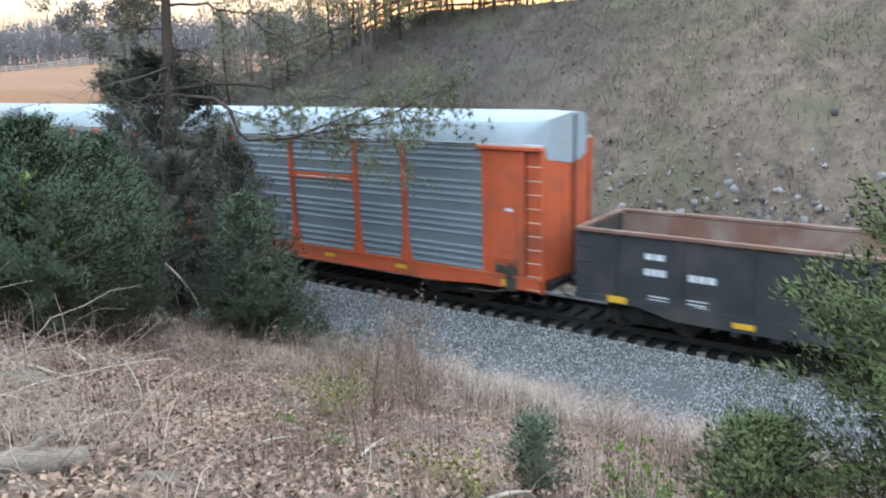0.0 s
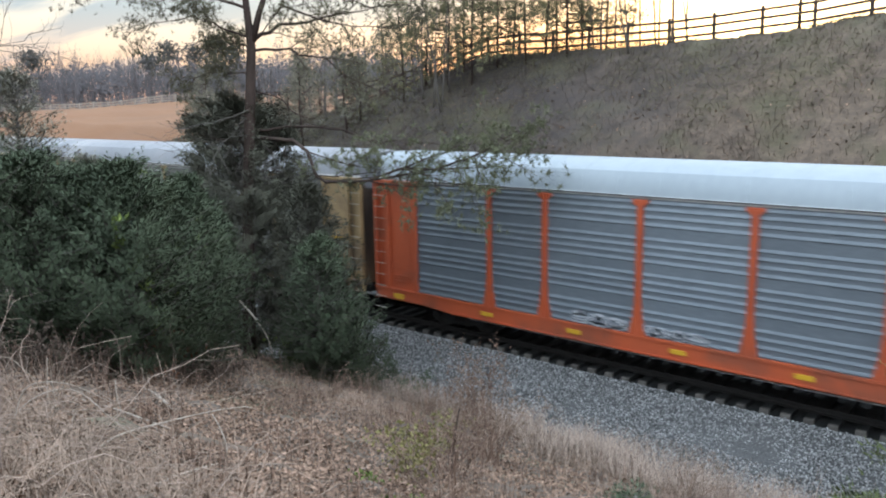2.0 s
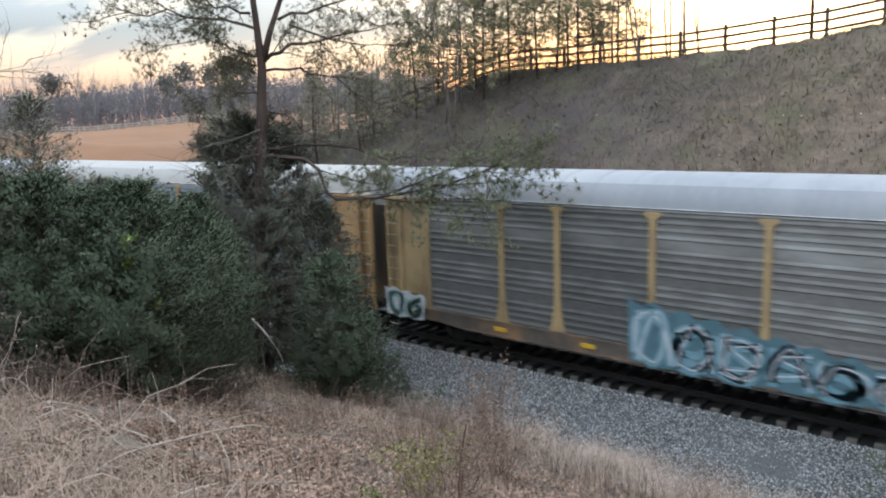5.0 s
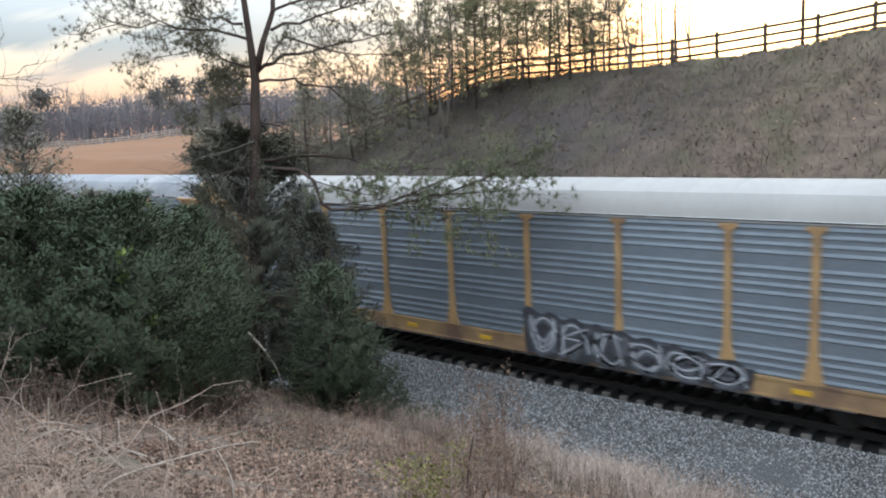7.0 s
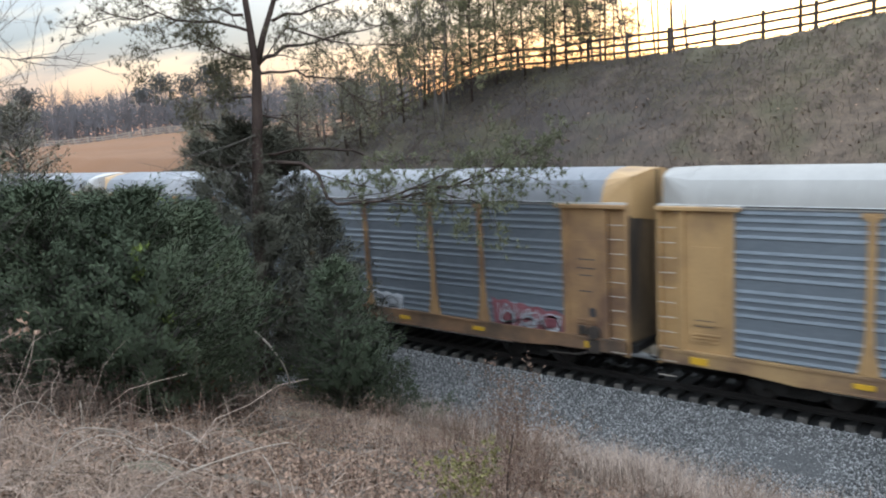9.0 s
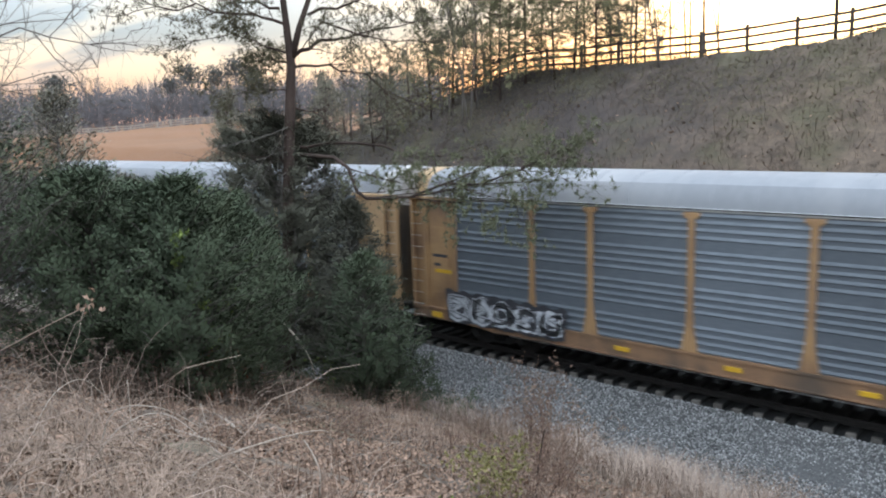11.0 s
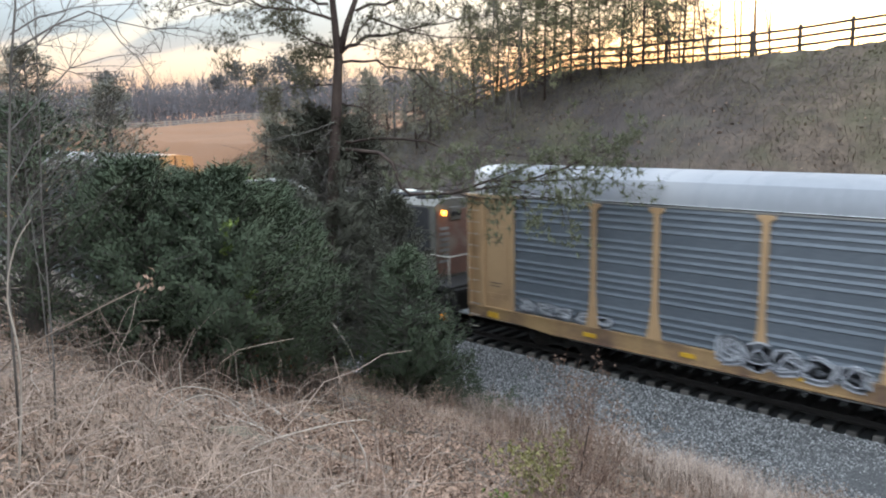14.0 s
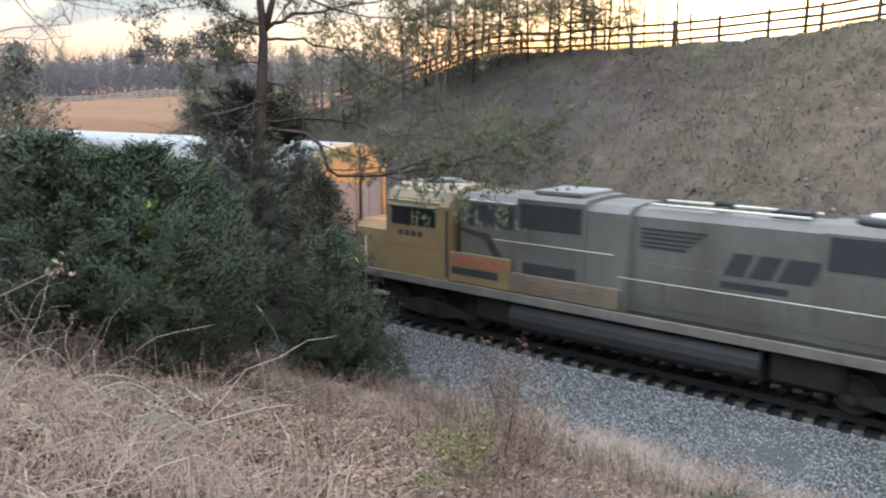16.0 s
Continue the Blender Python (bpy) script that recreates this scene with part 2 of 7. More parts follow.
def prism(bm, prof, x0, x1, axis="x", closed=True, smooth=False):
    """A profile of (a, b) pairs swept along an axis: x sweeps (y, z), y sweeps (x, z)."""
    put = {"x": lambda s, a, b: (s, a, b), "y": lambda s, a, b: (a, s, b), "z": lambda s, a, b: (a, b, s)}[axis]
    q = [bm.verts.new(put(x0, a, b)) for a, b in prof]
    w = [bm.verts.new(put(x1, a, b)) for a, b in prof]
    k = len(prof)
    for i in range(k if closed else k - 1):
        f = bm.faces.new((q[i], q[(i + 1) % k], w[(i + 1) % k], w[i]))
        f.smooth = smooth
    if closed:
        bm.faces.new(q[::-1])
        bm.faces.new(w)
    return bm


def part(name, bm, material, parent, label="", at=None):
    """Links a bmesh as one mesh object under a thing or a part."""
    bmesh.ops.recalc_face_normals(bm, faces=bm.faces[:])
    me = bpy.data.meshes.new(name)
    bm.to_mesh(me)
    bm.free()
    me.materials.append(material)
    ob = new(name, me)
    ob.parent = parent
    if at is not None:
        ob.matrix_basis = at
    return tagged(ob, label)


def shared(name, me, parent, at=None):
    ob = new(name, me)
    ob.parent = parent
    if at is not None:
        ob.matrix_basis = at
    return ob


def spread(tv, tf, pos, rot, scale):
    """Copies of a small template (n x 3 verts, faces) at many places, as arrays. rot: k x 3 x 3; scale: k or k x 3."""
    tv = np.asarray(tv, float)
    scale = np.asarray(scale, float)
    if scale.ndim == 1:
        scale = scale[:, None]
    v = np.einsum("kij,knj->kni", rot, tv[None] * scale[:, None, :]) + pos[:, None, :]
    k, n = len(pos), len(tv)
    f = np.asarray(tf)[None] + (np.arange(k) * n)[:, None, None]
    return v.reshape(-1, 3), f.reshape(-1, f.shape[2])


def mesh_np(name, v, f, material):
    """A mesh of equal-sided faces straight from arrays."""
    me = bpy.data.meshes.new(name)
    k = f.shape[1]
    me.vertices.add(len(v))
    me.vertices.foreach_set("co", np.ascontiguousarray(v, dtype=np.float32).ravel())
    me.loops.add(f.size)
    me.loops.foreach_set("vertex_index", np.ascontiguousarray(f, dtype=np.int32).ravel())
    me.polygons.add(len(f))
    me.polygons.foreach_set("loop_start", np.arange(0, f.size, k, dtype=np.int32))
    me.update(calc_edges=True)
    me.materials.append(material)
    return me


def turns(yaw, pitch, roll):
    """k rotation matrices: roll about x, then pitch about y, then yaw about z."""
    cy, sy, cp, sp, cr, sr = np.cos(yaw), np.sin(yaw), np.cos(pitch), np.sin(pitch), np.cos(roll), np.sin(roll)
    return np.stack([np.stack([cy * cp, cy * sp * sr - sy * cr, cy * sp * cr + sy * sr], -1),
                     np.stack([sy * cp, sy * sp * sr + cy * cr, sy * sp * cr - cy * sr], -1),
                     np.stack([-sp, cp * sr, cp * cr], -1)], -2)


# ---- ground ----
RIDGE = np.array([(-400, 9), (-250, 7), (-160, 6.1), (-137, 6.45), (-128, 6.8), (-110, 6.7), (-90, 6.2), (-70, 5.6), (-55, 6.0), (-45, 6.9), (-38.4, 8.1), (-35.3, 9.0), (-32.3, 9.8), (-28.8, 10.25), (-18, 10.35),
                  (-10, 10.85), (5, 11.6), (60, 12)])


def sstep(a, b, t):
    t = np.clip((t - a) / (b - a), 0, 1)
    return t * t * (3 - 2 * t)


def wob(x, y):
    return (np.sin(x * 0.9 + 1.3 * np.sin(y * 0.5)) * np.sin(y * 0.8 + 0.7 * np.sin(x * 0.6)) * 0.5
            + np.sin(x * 2.3 + y * 1.1) * np.sin(y * 2.7 - x * 0.7) * 0.25 + np.sin(x * 0.31 + 2) * np.sin(y * 0.27) * 0.8)


def gz(x, y):
    """Height of the ground."""
    x, y = np.asarray(x, float), np.asarray(y, float)
    near = np.minimum(6.5 + 0.02 * (-y), 5.62 - 0.43 * y)
    near = near + 0.12 * wob(x, y)
    bed = -1.05 + 0 * x
    r = np.interp(x, RIDGE[:, 0], RIDGE[:, 1])
    p = sstep(23.0, 41.0, y) * 0.45 + np.clip((y - 23.5) / 16.0, 0, 1) * 0.55
    far = -1.05 + (r + 1.05) * p + 0.045 * np.clip(y - 41, 0, 70) + 0.3 * wob(x * 0.6, y * 0.6) * sstep(25, 29, y)
    z = np.where(y < YC, np.maximum(near, bed + 0.04 * wob(x, y)), far)
    return z


def axis_grid(*spans):
    out = []
    for a, b, step in spans:
        out += list(np.arange(a, b, step))
    return np.array(out + [spans[-1][1]])


M["ground"] = mat("leaf_litter_and_dry_soil", (0.150, 0.108, 0.080), (0.055, 0.042, 0.032), rough=0.95, scale=0.8, fine=22, bump=0.9, world=True, mixw=0.5, dirt=(0.13, 0.14, 0.07), dirt_at=0.68)


def ground_material():
    """Leaf litter near by; a tawny hay field on the far plateau, told apart by plan."""
    m = M["ground"]
    nt = m.node_tree
    n, l = nt.nodes.new, nt.links.new
    b = nt.nodes["Principled BSDF"]
    old = b.inputs["Base Color"].links[0].from_socket
    pos = n("ShaderNodeNewGeometry").outputs["Position"]
    sep = n("ShaderNodeSeparateXYZ")
    l(pos, sep.inputs[0])
    ed = n("ShaderNodeMapRange")
    ed.inputs[1].default_value, ed.inputs[2].default_value = 40.5, 43.0
    l(sep.outputs["Y"], ed.inputs[0])
    wx = n("ShaderNodeMapRange")
    wx.inputs[1].default_value, wx.inputs[2].default_value = -50.0, -58.0
    l(sep.outputs["X"], wx.inputs[0])
    wy = n("ShaderNodeMapRange")
    wy.inputs[1].default_value, wy.inputs[2].default_value = 26.0, 29.0
    l(sep.outputs["Y"], wy.inputs[0])
    wm = n("ShaderNodeMath")
    wm.operation = "MULTIPLY"
    l(wx.outputs[0], wm.inputs[0])
    l(wy.outputs[0], wm.inputs[1])
    fm = n("ShaderNodeMath")
    fm.operation = "MAXIMUM"
    l(ed.outputs[0], fm.inputs[0])
    l(wm.outputs[0], fm.inputs[1])
    nz = n("ShaderNodeTexNoise")
    nz.inputs["Scale"].default_value, nz.inputs["Detail"].default_value = 0.12, 6
    l(pos, nz.inputs["Vector"])
    fc = n("ShaderNodeMix")
    fc.data_type = "RGBA"
    fc.inputs[6].default_value, fc.inputs[7].default_value = (0.225, 0.100, 0.040, 1), (0.155, 0.072, 0.032, 1)
    l(nz.outputs[0], fc.inputs[0])
    mx = n("ShaderNodeMix")
    mx.data_type = "RGBA"
    l(fm.outputs[0], mx.inputs[0])
    # the cutting beyond the track is darker, bare brown earth
    cut = n("ShaderNodeMapRange")
    cut.inputs[1].default_value, cut.inputs[2].default_value = 22.0, 24.0
    l(sep.outputs["Y"], cut.inputs[0])
    cn = n("ShaderNodeTexNoise")
    cn.inputs["Scale"].default_value, cn.inputs["Detail"].default_value, cn.inputs["Roughness"].default_value = 1.3, 10, 0.78
    l(pos, cn.inputs["Vector"])
    cr = n("ShaderNodeMapRange")
    cr.inputs[1].default_value, cr.inputs[2].default_value = 0.36, 0.64
    l(cn.outputs[0], cr.inputs[0])
    def blend(c1, c2, fac):
        q = n("ShaderNodeMix")
        q.data_type = "RGBA"
        for sock, c in ((q.inputs[6], c1), (q.inputs[7], c2)):
            if isinstance(c, tuple):
                sock.default_value = (*c, 1)
            else:
                l(c, sock)
        l(fac, q.inputs[0])
        return q.outputs[2]

    # darker brown ground to the west, dry tawny grass in the open east, olive moss in patches
    west_ground = blend((0.066, 0.050, 0.043), (0.028, 0.022, 0.020), cr.outputs[0])
    tawny = blend((0.170, 0.122, 0.086), (0.060, 0.044, 0.033), cr.outputs[0])
    pn = n("ShaderNodeTexNoise")
    pn.inputs["Scale"].default_value, pn.inputs["Detail"].default_value, pn.inputs["Roughness"].default_value = 0.16, 6, 0.62
    l(pos, pn.inputs["Vector"])
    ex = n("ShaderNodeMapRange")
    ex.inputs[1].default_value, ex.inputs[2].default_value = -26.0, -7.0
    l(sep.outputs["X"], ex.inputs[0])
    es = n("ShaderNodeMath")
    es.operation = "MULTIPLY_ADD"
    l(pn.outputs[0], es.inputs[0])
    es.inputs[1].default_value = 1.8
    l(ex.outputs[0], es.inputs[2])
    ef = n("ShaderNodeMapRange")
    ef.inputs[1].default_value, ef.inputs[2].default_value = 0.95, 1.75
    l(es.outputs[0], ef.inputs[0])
    slope = blend(west_ground, tawny, ef.outputs[0])
    mn = n("ShaderNodeTexNoise")
    mn.inputs["Scale"].default_value, mn.inputs["Detail"].default_value = 0.33, 5
    l(pos, mn.inputs["Vector"])
    mf = n("ShaderNodeMapRange")
    mf.inputs[1].default_value, mf.inputs[2].default_value, mf.inputs[4].default_value = 0.50, 0.68, 0.7
    l(mn.outputs[0], mf.inputs[0])
    slope = blend(slope, (0.088, 0.080, 0.042), mf.outputs[0])
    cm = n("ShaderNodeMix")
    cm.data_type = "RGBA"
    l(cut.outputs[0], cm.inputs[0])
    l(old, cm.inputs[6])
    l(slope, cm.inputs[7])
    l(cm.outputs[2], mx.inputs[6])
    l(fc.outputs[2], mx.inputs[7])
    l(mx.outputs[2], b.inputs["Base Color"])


ground_material()


def tie_ends():
    """Ties are near black between and beside the rails, oil and the train's shade in one colour, and pale with stone
    dust at their ends.
    """
    m = M["tie"]
    nt = m.node_tree
    n, l = nt.nodes.new, nt.links.new
    b = nt.nodes["Principled BSDF"]
    old = b.inputs["Base Color"].links[0].from_socket
    sep = n("ShaderNodeSeparateXYZ")
    l(n("ShaderNodeTexCoord").outputs["Object"], sep.inputs[0])
    ab = n("ShaderNodeMath")
    ab.operation = "ABSOLUTE"
    l(sep.outputs["Y"], ab.inputs[0])
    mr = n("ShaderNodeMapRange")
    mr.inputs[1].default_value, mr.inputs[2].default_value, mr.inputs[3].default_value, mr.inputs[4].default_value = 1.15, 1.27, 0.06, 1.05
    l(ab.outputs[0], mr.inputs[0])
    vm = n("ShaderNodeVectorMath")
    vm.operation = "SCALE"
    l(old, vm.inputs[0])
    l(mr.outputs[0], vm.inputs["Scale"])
    l(vm.outputs[0], b.inputs["Base Color"])


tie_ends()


def build_ground():
    xs = axis_grid((-3000, -400, 260), (-400, -120, 14), (-120, -45, 2.5), (-45, -26, 0.8), (-26, 8, 0.3), (8, 30, 1.5), (30, 120, 10), (120, 3000, 260))
    ys = axis_grid((-3000, -60, 300), (-60, -8, 4), (-8, 16, 0.3), (16, 24, 1.0), (24, 44, 0.5), (44, 90, 3), (90, 300, 12), (300, 3000, 260))
    gx, gy = np.meshgrid(xs, ys)
    z = gz(gx, gy)
    z += 0.05 * np.random.default_rng(2).normal(size=z.shape) * ((np.abs(gx + 10) < 36) & (gy < 44) & (gy > -8) & ((gy < 15.8) | (gy > 24)))
    v = np.stack([gx, gy, z], -1).reshape(-1, 3)
    nx, ny = len(xs), len(ys)
    i = (np.arange(ny - 1)[:, None] * nx + np.arange(nx - 1)[None]).ravel()
    f = np.stack([i, i + 1, i + nx + 1, i + nx], -1)
    me = mesh_np("ground", v, f, M["ground"])
    me.polygons.foreach_set("use_smooth", [True] * len(me.polygons))
    return tagged(new("ground", me), "leaf-strewn brown earth banks with dry grass", "ground", kind="structure")


ground = build_ground()


# ---- track ----
def build_track():
    bm = bmesh.new()
    prof = [(15.5, -1.25), (15.6, -0.98), (16.6, -0.75), (18.25, -0.26), (18.44, -0.215), (18.60, -0.30), (21.40, -0.30), (21.56, -0.215), (21.8, -0.26), (23.6, -0.8), (24.2, -1.0), (24.3, -1.25)]
    xs = axis_grid((-420, -60, 12), (-60, 14, 0.5), (14, 260, 12))
    r = np.random.default_rng(5)
    rows = []
    for x in xs:
        rows.append([bm.verts.new((x, y + (r.normal() * 0.12 if z < -0.5 else 0), z + (r.normal() * 0.008 if 0 < i < 11 else 0))) for i, (y, z) in enumerate(prof)])
    for a, b in zip(rows, rows[1:]):
        for i in range(len(prof) - 1):
            bm.faces.new((a[i], b[i], b[i + 1], a[i + 1])).smooth = True
    me = bpy.data.meshes.new("ballast")
    bmesh.ops.recalc_face_normals(bm, faces=bm.faces[:])
    bm.to_mesh(me)
    bm.free()
    me.materials.append(M["ballast"])
    me.materials.append(M["shaded_crib"])
    # the strip under the cars gets the bed colour with the shade in it
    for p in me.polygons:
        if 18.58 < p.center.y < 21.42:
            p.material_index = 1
    tagged(new("ballast", me), "grey crushed-stone ballast bed under the track", "ballast", kind="structure")

    track = tagged(new("railway_track"), "straight single railway track on dark wooden ties", "railway track", kind="structure")
    head = [(-0.035, 0.0), (0.035, 0.0), (0.037, -0.03), (0.009, -0.045), (0.009, -0.135), (0.07, -0.15), (0.07, -0.165), (-0.07, -0.165), (-0.07, -0.15), (-0.009, -0.135), (-0.009, -0.045), (-0.037, -0.03)]
    for side in (-1, 1):
        bm = prism(bmesh.new(), [(YC + side * 0.7525 + a, b) for a, b in head], -420, 260)
        part("rail", bm, M["rail"], track)
    bm = box(bmesh.new(), -0.115, 0.115, -1.32, 1.32, -0.35, -0.17, bevel=0.012)
    me = bpy.data.meshes.new("tie")
    bm.to_mesh(me)
    bm.free()
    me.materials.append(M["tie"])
    r = random.Random(3)
    x = -120.0
    while x < 24:
        shared("tie", me, track, pose(x + r.uniform(-0.03, 0.03), YC + r.uniform(-0.05, 0.05), r.uniform(-0.012, 0.012), 0, 0, r.uniform(-1.2, 1.2)))
        x += 0.535


build_track()


def build_stones():
    r = np.random.default_rng(11)
    t = np.array([(1, 0, 0), (-0.6, 0.8, 0), (-0.5, -0.9, 0.1), (0.1, 0, 0.9), (-0.1, 0.1, -0.9)])
    tf = [(0, 1, 3), (1, 2, 3), (2, 0, 3), (1, 0, 4), (2, 1, 4), (0, 2, 4)]
    k = 76000
    x = -28 + 33 * r.random(k) ** 0.9
    y = 15.1 + 3.5 * r.random(k) ** 1.15
    z = np.interp(y, [15.2, 15.6, 16.6, 18.25, 18.44, 18.6, 21.15, 21.5], [-1.0, -0.98, -0.75, -0.26, -0.215, -0.30, -0.30, -0.2]) + 0.012 + r.normal(size=k) * 0.012 + 0.05 * (y < 16.7)
    keep = (y > 15.5) | (r.random(k) < 0.6)
    x, y, z = x[keep], y[keep], z[keep]
    k = len(x)
    s = (0.016 + 0.020 * r.random(k))[:, None] * (0.7 + 0.6 * r.random((k, 3)))
    v, f = spread(t, tf, np.stack([x, y, z], -1), turns(r.random(k) * TAU, r.random(k) * TAU, r.random(k) * TAU), s)
    tagged(new("ballast_stones", mesh_np("ballast_stones", v, f, M["stone"])), "loose angular grey ballast stones beside the track", "stones", kind="stuff")


build_stones()


# ---- the train ----
CAR_L = 28.6
HALF = CAR_L / 2
POSTS = [HALF - 1.93 - 2.95 * a - 2.0 * b for a, b in ((1, 0), (1, 1), (2, 1), (3, 1), (4, 1), (5, 1), (6, 1), (6, 2))]   # from one end to the other
WHEELS = []      # every turning wheelset
TRAIN = []       # (vehicle, x of its middle at the start)


def wheelset(truck, x, r=0.457, wide=0.77):
    bm = bmesh.new()
    for s in (-1, 1):
        prof = [(0.0, 0.06), (0.11, 0.07), (0.16, 0.05), (r - 0.08, 0.03), (r - 0.05, 0.065), (r, 0.065), (r + 0.025, -0.045), (r - 0.02, -0.07), (r - 0.08, -0.03), (0.12, -0.06), (0.0, -0.06)]
        rings = []
        for rad, off in prof:
            rings.append([bm.verts.new((rad * math.cos(TAU * k / 28), s * (wide + off), rad * math.sin(TAU * k / 28))) for k in range(28)])
        for a, b in zip(rings, rings[1:]):
            for k in range(28):
                bm.faces.new((a[k], a[(k + 1) % 28], b[(k + 1) % 28], b[k])).smooth = True
        for k in range(4):       # cast holes' bosses, so that the turning shows
            c, n = math.cos(TAU * k / 4), math.sin(TAU * k / 4)
            box(bm, 0.2 * c - 0.035, 0.2 * c + 0.035, s * wide + s * 0.04, s * wide + s * 0.075, 0.2 * n - 0.035, 0.2 * n + 0.035)
    tube(bm, [(0, -wide - 0.28, 0), (0, wide + 0.28, 0)], 0.075, 10)
    ob = part("wheelset", bm, M["wheel"], truck, "worn steel wheelset", at=pose(x, 0, r))
    WHEELS.append((ob, x, r))


def truck(car, xc, base=1.78, axles=2, r=0.457):
    """A truck: cast side frames, springs and bolster, with its wheelsets."""
    bm = bmesh.new()
    half = base * (axles - 1) / 2
    for s in (-1, 1):
        y0, y1 = (s * 1.0, s * 1.12)
        y0, y1 = min(y0, y1), max(y0, y1)
        prof = [(-half - 0.28, 0.38), (-half - 0.28, 0.55), (-half + 0.25, 0.62), (-0.35, 0.80), (0.35, 0.80), (half - 0.25, 0.62), (half + 0.28, 0.55), (half + 0.28, 0.38), (half - 0.22, 0.38), (0.42, 0.24), (-0.42, 0.24), (-half + 0.22, 0.38)]
        prism(bm, [(xc + a, b) for a, b in prof], y0, y1, axis="y")
        for dx in (-0.16, 0.0, 0.16):
            tube(bm, [(xc + dx, s * 1.16, 0.33), (xc + dx, s * 1.16, 0.6)], 0.06, 8)
        for i in range(axles):
            ax = xc - half + i * base
            tube(bm, [(ax, s * 1.1, r), (ax, s * 1.26, r)], 0.13, 12)
    box(bm, xc - 0.25, xc + 0.25, -1.1, 1.1, 0.5, 0.82, bevel=0.03)
    # added block closes the bright view between the wheels
    box(bm, xc - half - 0.55, xc + half + 0.55, -0.55, 0.55, 0.30, 0.78, bevel=0.03)
    tr = part("truck", bm, M["steel_dark"], car, "grimy cast-steel truck")
    for i in range(axles):
        wheelset(tr, xc - half + i * base, r)
    return tr


def coupler(car, x, sgn, z=0.86):
    bm = box(bmesh.new(), min(x, x + sgn * 0.30), max(x, x + sgn * 0.30), -0.10, 0.10, z - 0.10, z + 0.10, bevel=0.02)
    box(bm, min(x + sgn * 0.22, x + sgn * 0.42), max(x + sgn * 0.22, x + sgn * 0.42), -0.17, 0.13, z - 0.15, z + 0.15, bevel=0.03)
    tube(bm, [(x, -0.35, z - 0.1), (x + sgn * 0.15, -0.32, z - 0.4), (x + sgn * 0.3, -0.2, z - 0.45)], 0.025, 6)
    part("coupler", bm, M["steel_dark"], car)


def ribbon(bm, pts, w, y):
    """A flat painted stroke of even width along (x, z) points."""
    pts = [Vector((p[0], p[1])) for p in pts]
    fine = []
    for i in range(len(pts) - 1):
        p0, p1, p2, p3 = pts[max(i - 1, 0)], pts[i], pts[i + 1], pts[min(i + 2, len(pts) - 1)]
        for u in (0, 0.25, 0.5, 0.75):
            fine.append(0.5 * (2 * p1 + (p2 - p0) * u + (2 * p0 - 5 * p1 + 4 * p2 - p3) * u * u + (3 * p1 - p0 - 3 * p2 + p3) * u ** 3))
    fine.append(pts[-1])
    prev = None
    for i, p in enumerate(fine):
        d = fine[min(i + 1, len(fine) - 1)] - fine[max(i - 1, 0)]
        d = d.normalized() if d.length > 1e-6 else Vector((1, 0))
        n = Vector((-d.y, d.x)) * w / 2
        q = (bm.verts.new((p.x + n.x, y, p.y + n.y)), bm.verts.new((p.x - n.x, y, p.y - n.y)))
        if prev:
            bm.faces.new((prev[0], q[0], q[1], prev[1]))
        prev = q


STROKES = ([(0.15, 0.0), (0.1, 0.5), (0.2, 1.0)], [(0.9, 0.85), (0.45, 1.0), (0.1, 0.5), (0.45, 0.0), (0.9, 0.15)], [(0.1, 0.0), (0.3, 0.7), (0.55, 1.0), (0.75, 0.6), (0.9, 0.0)],
           [(0.1, 0.9), (0.15, 0.2), (0.5, 0.0), (0.85, 0.25), (0.9, 0.95)], [(0.1, 0.6), (0.5, 0.95), (0.9, 0.6), (0.5, 0.3), (0.1, 0.6)], [(0.1, 0.1), (0.9, 0.35), (0.3, 0.6), (0.9, 0.95)])


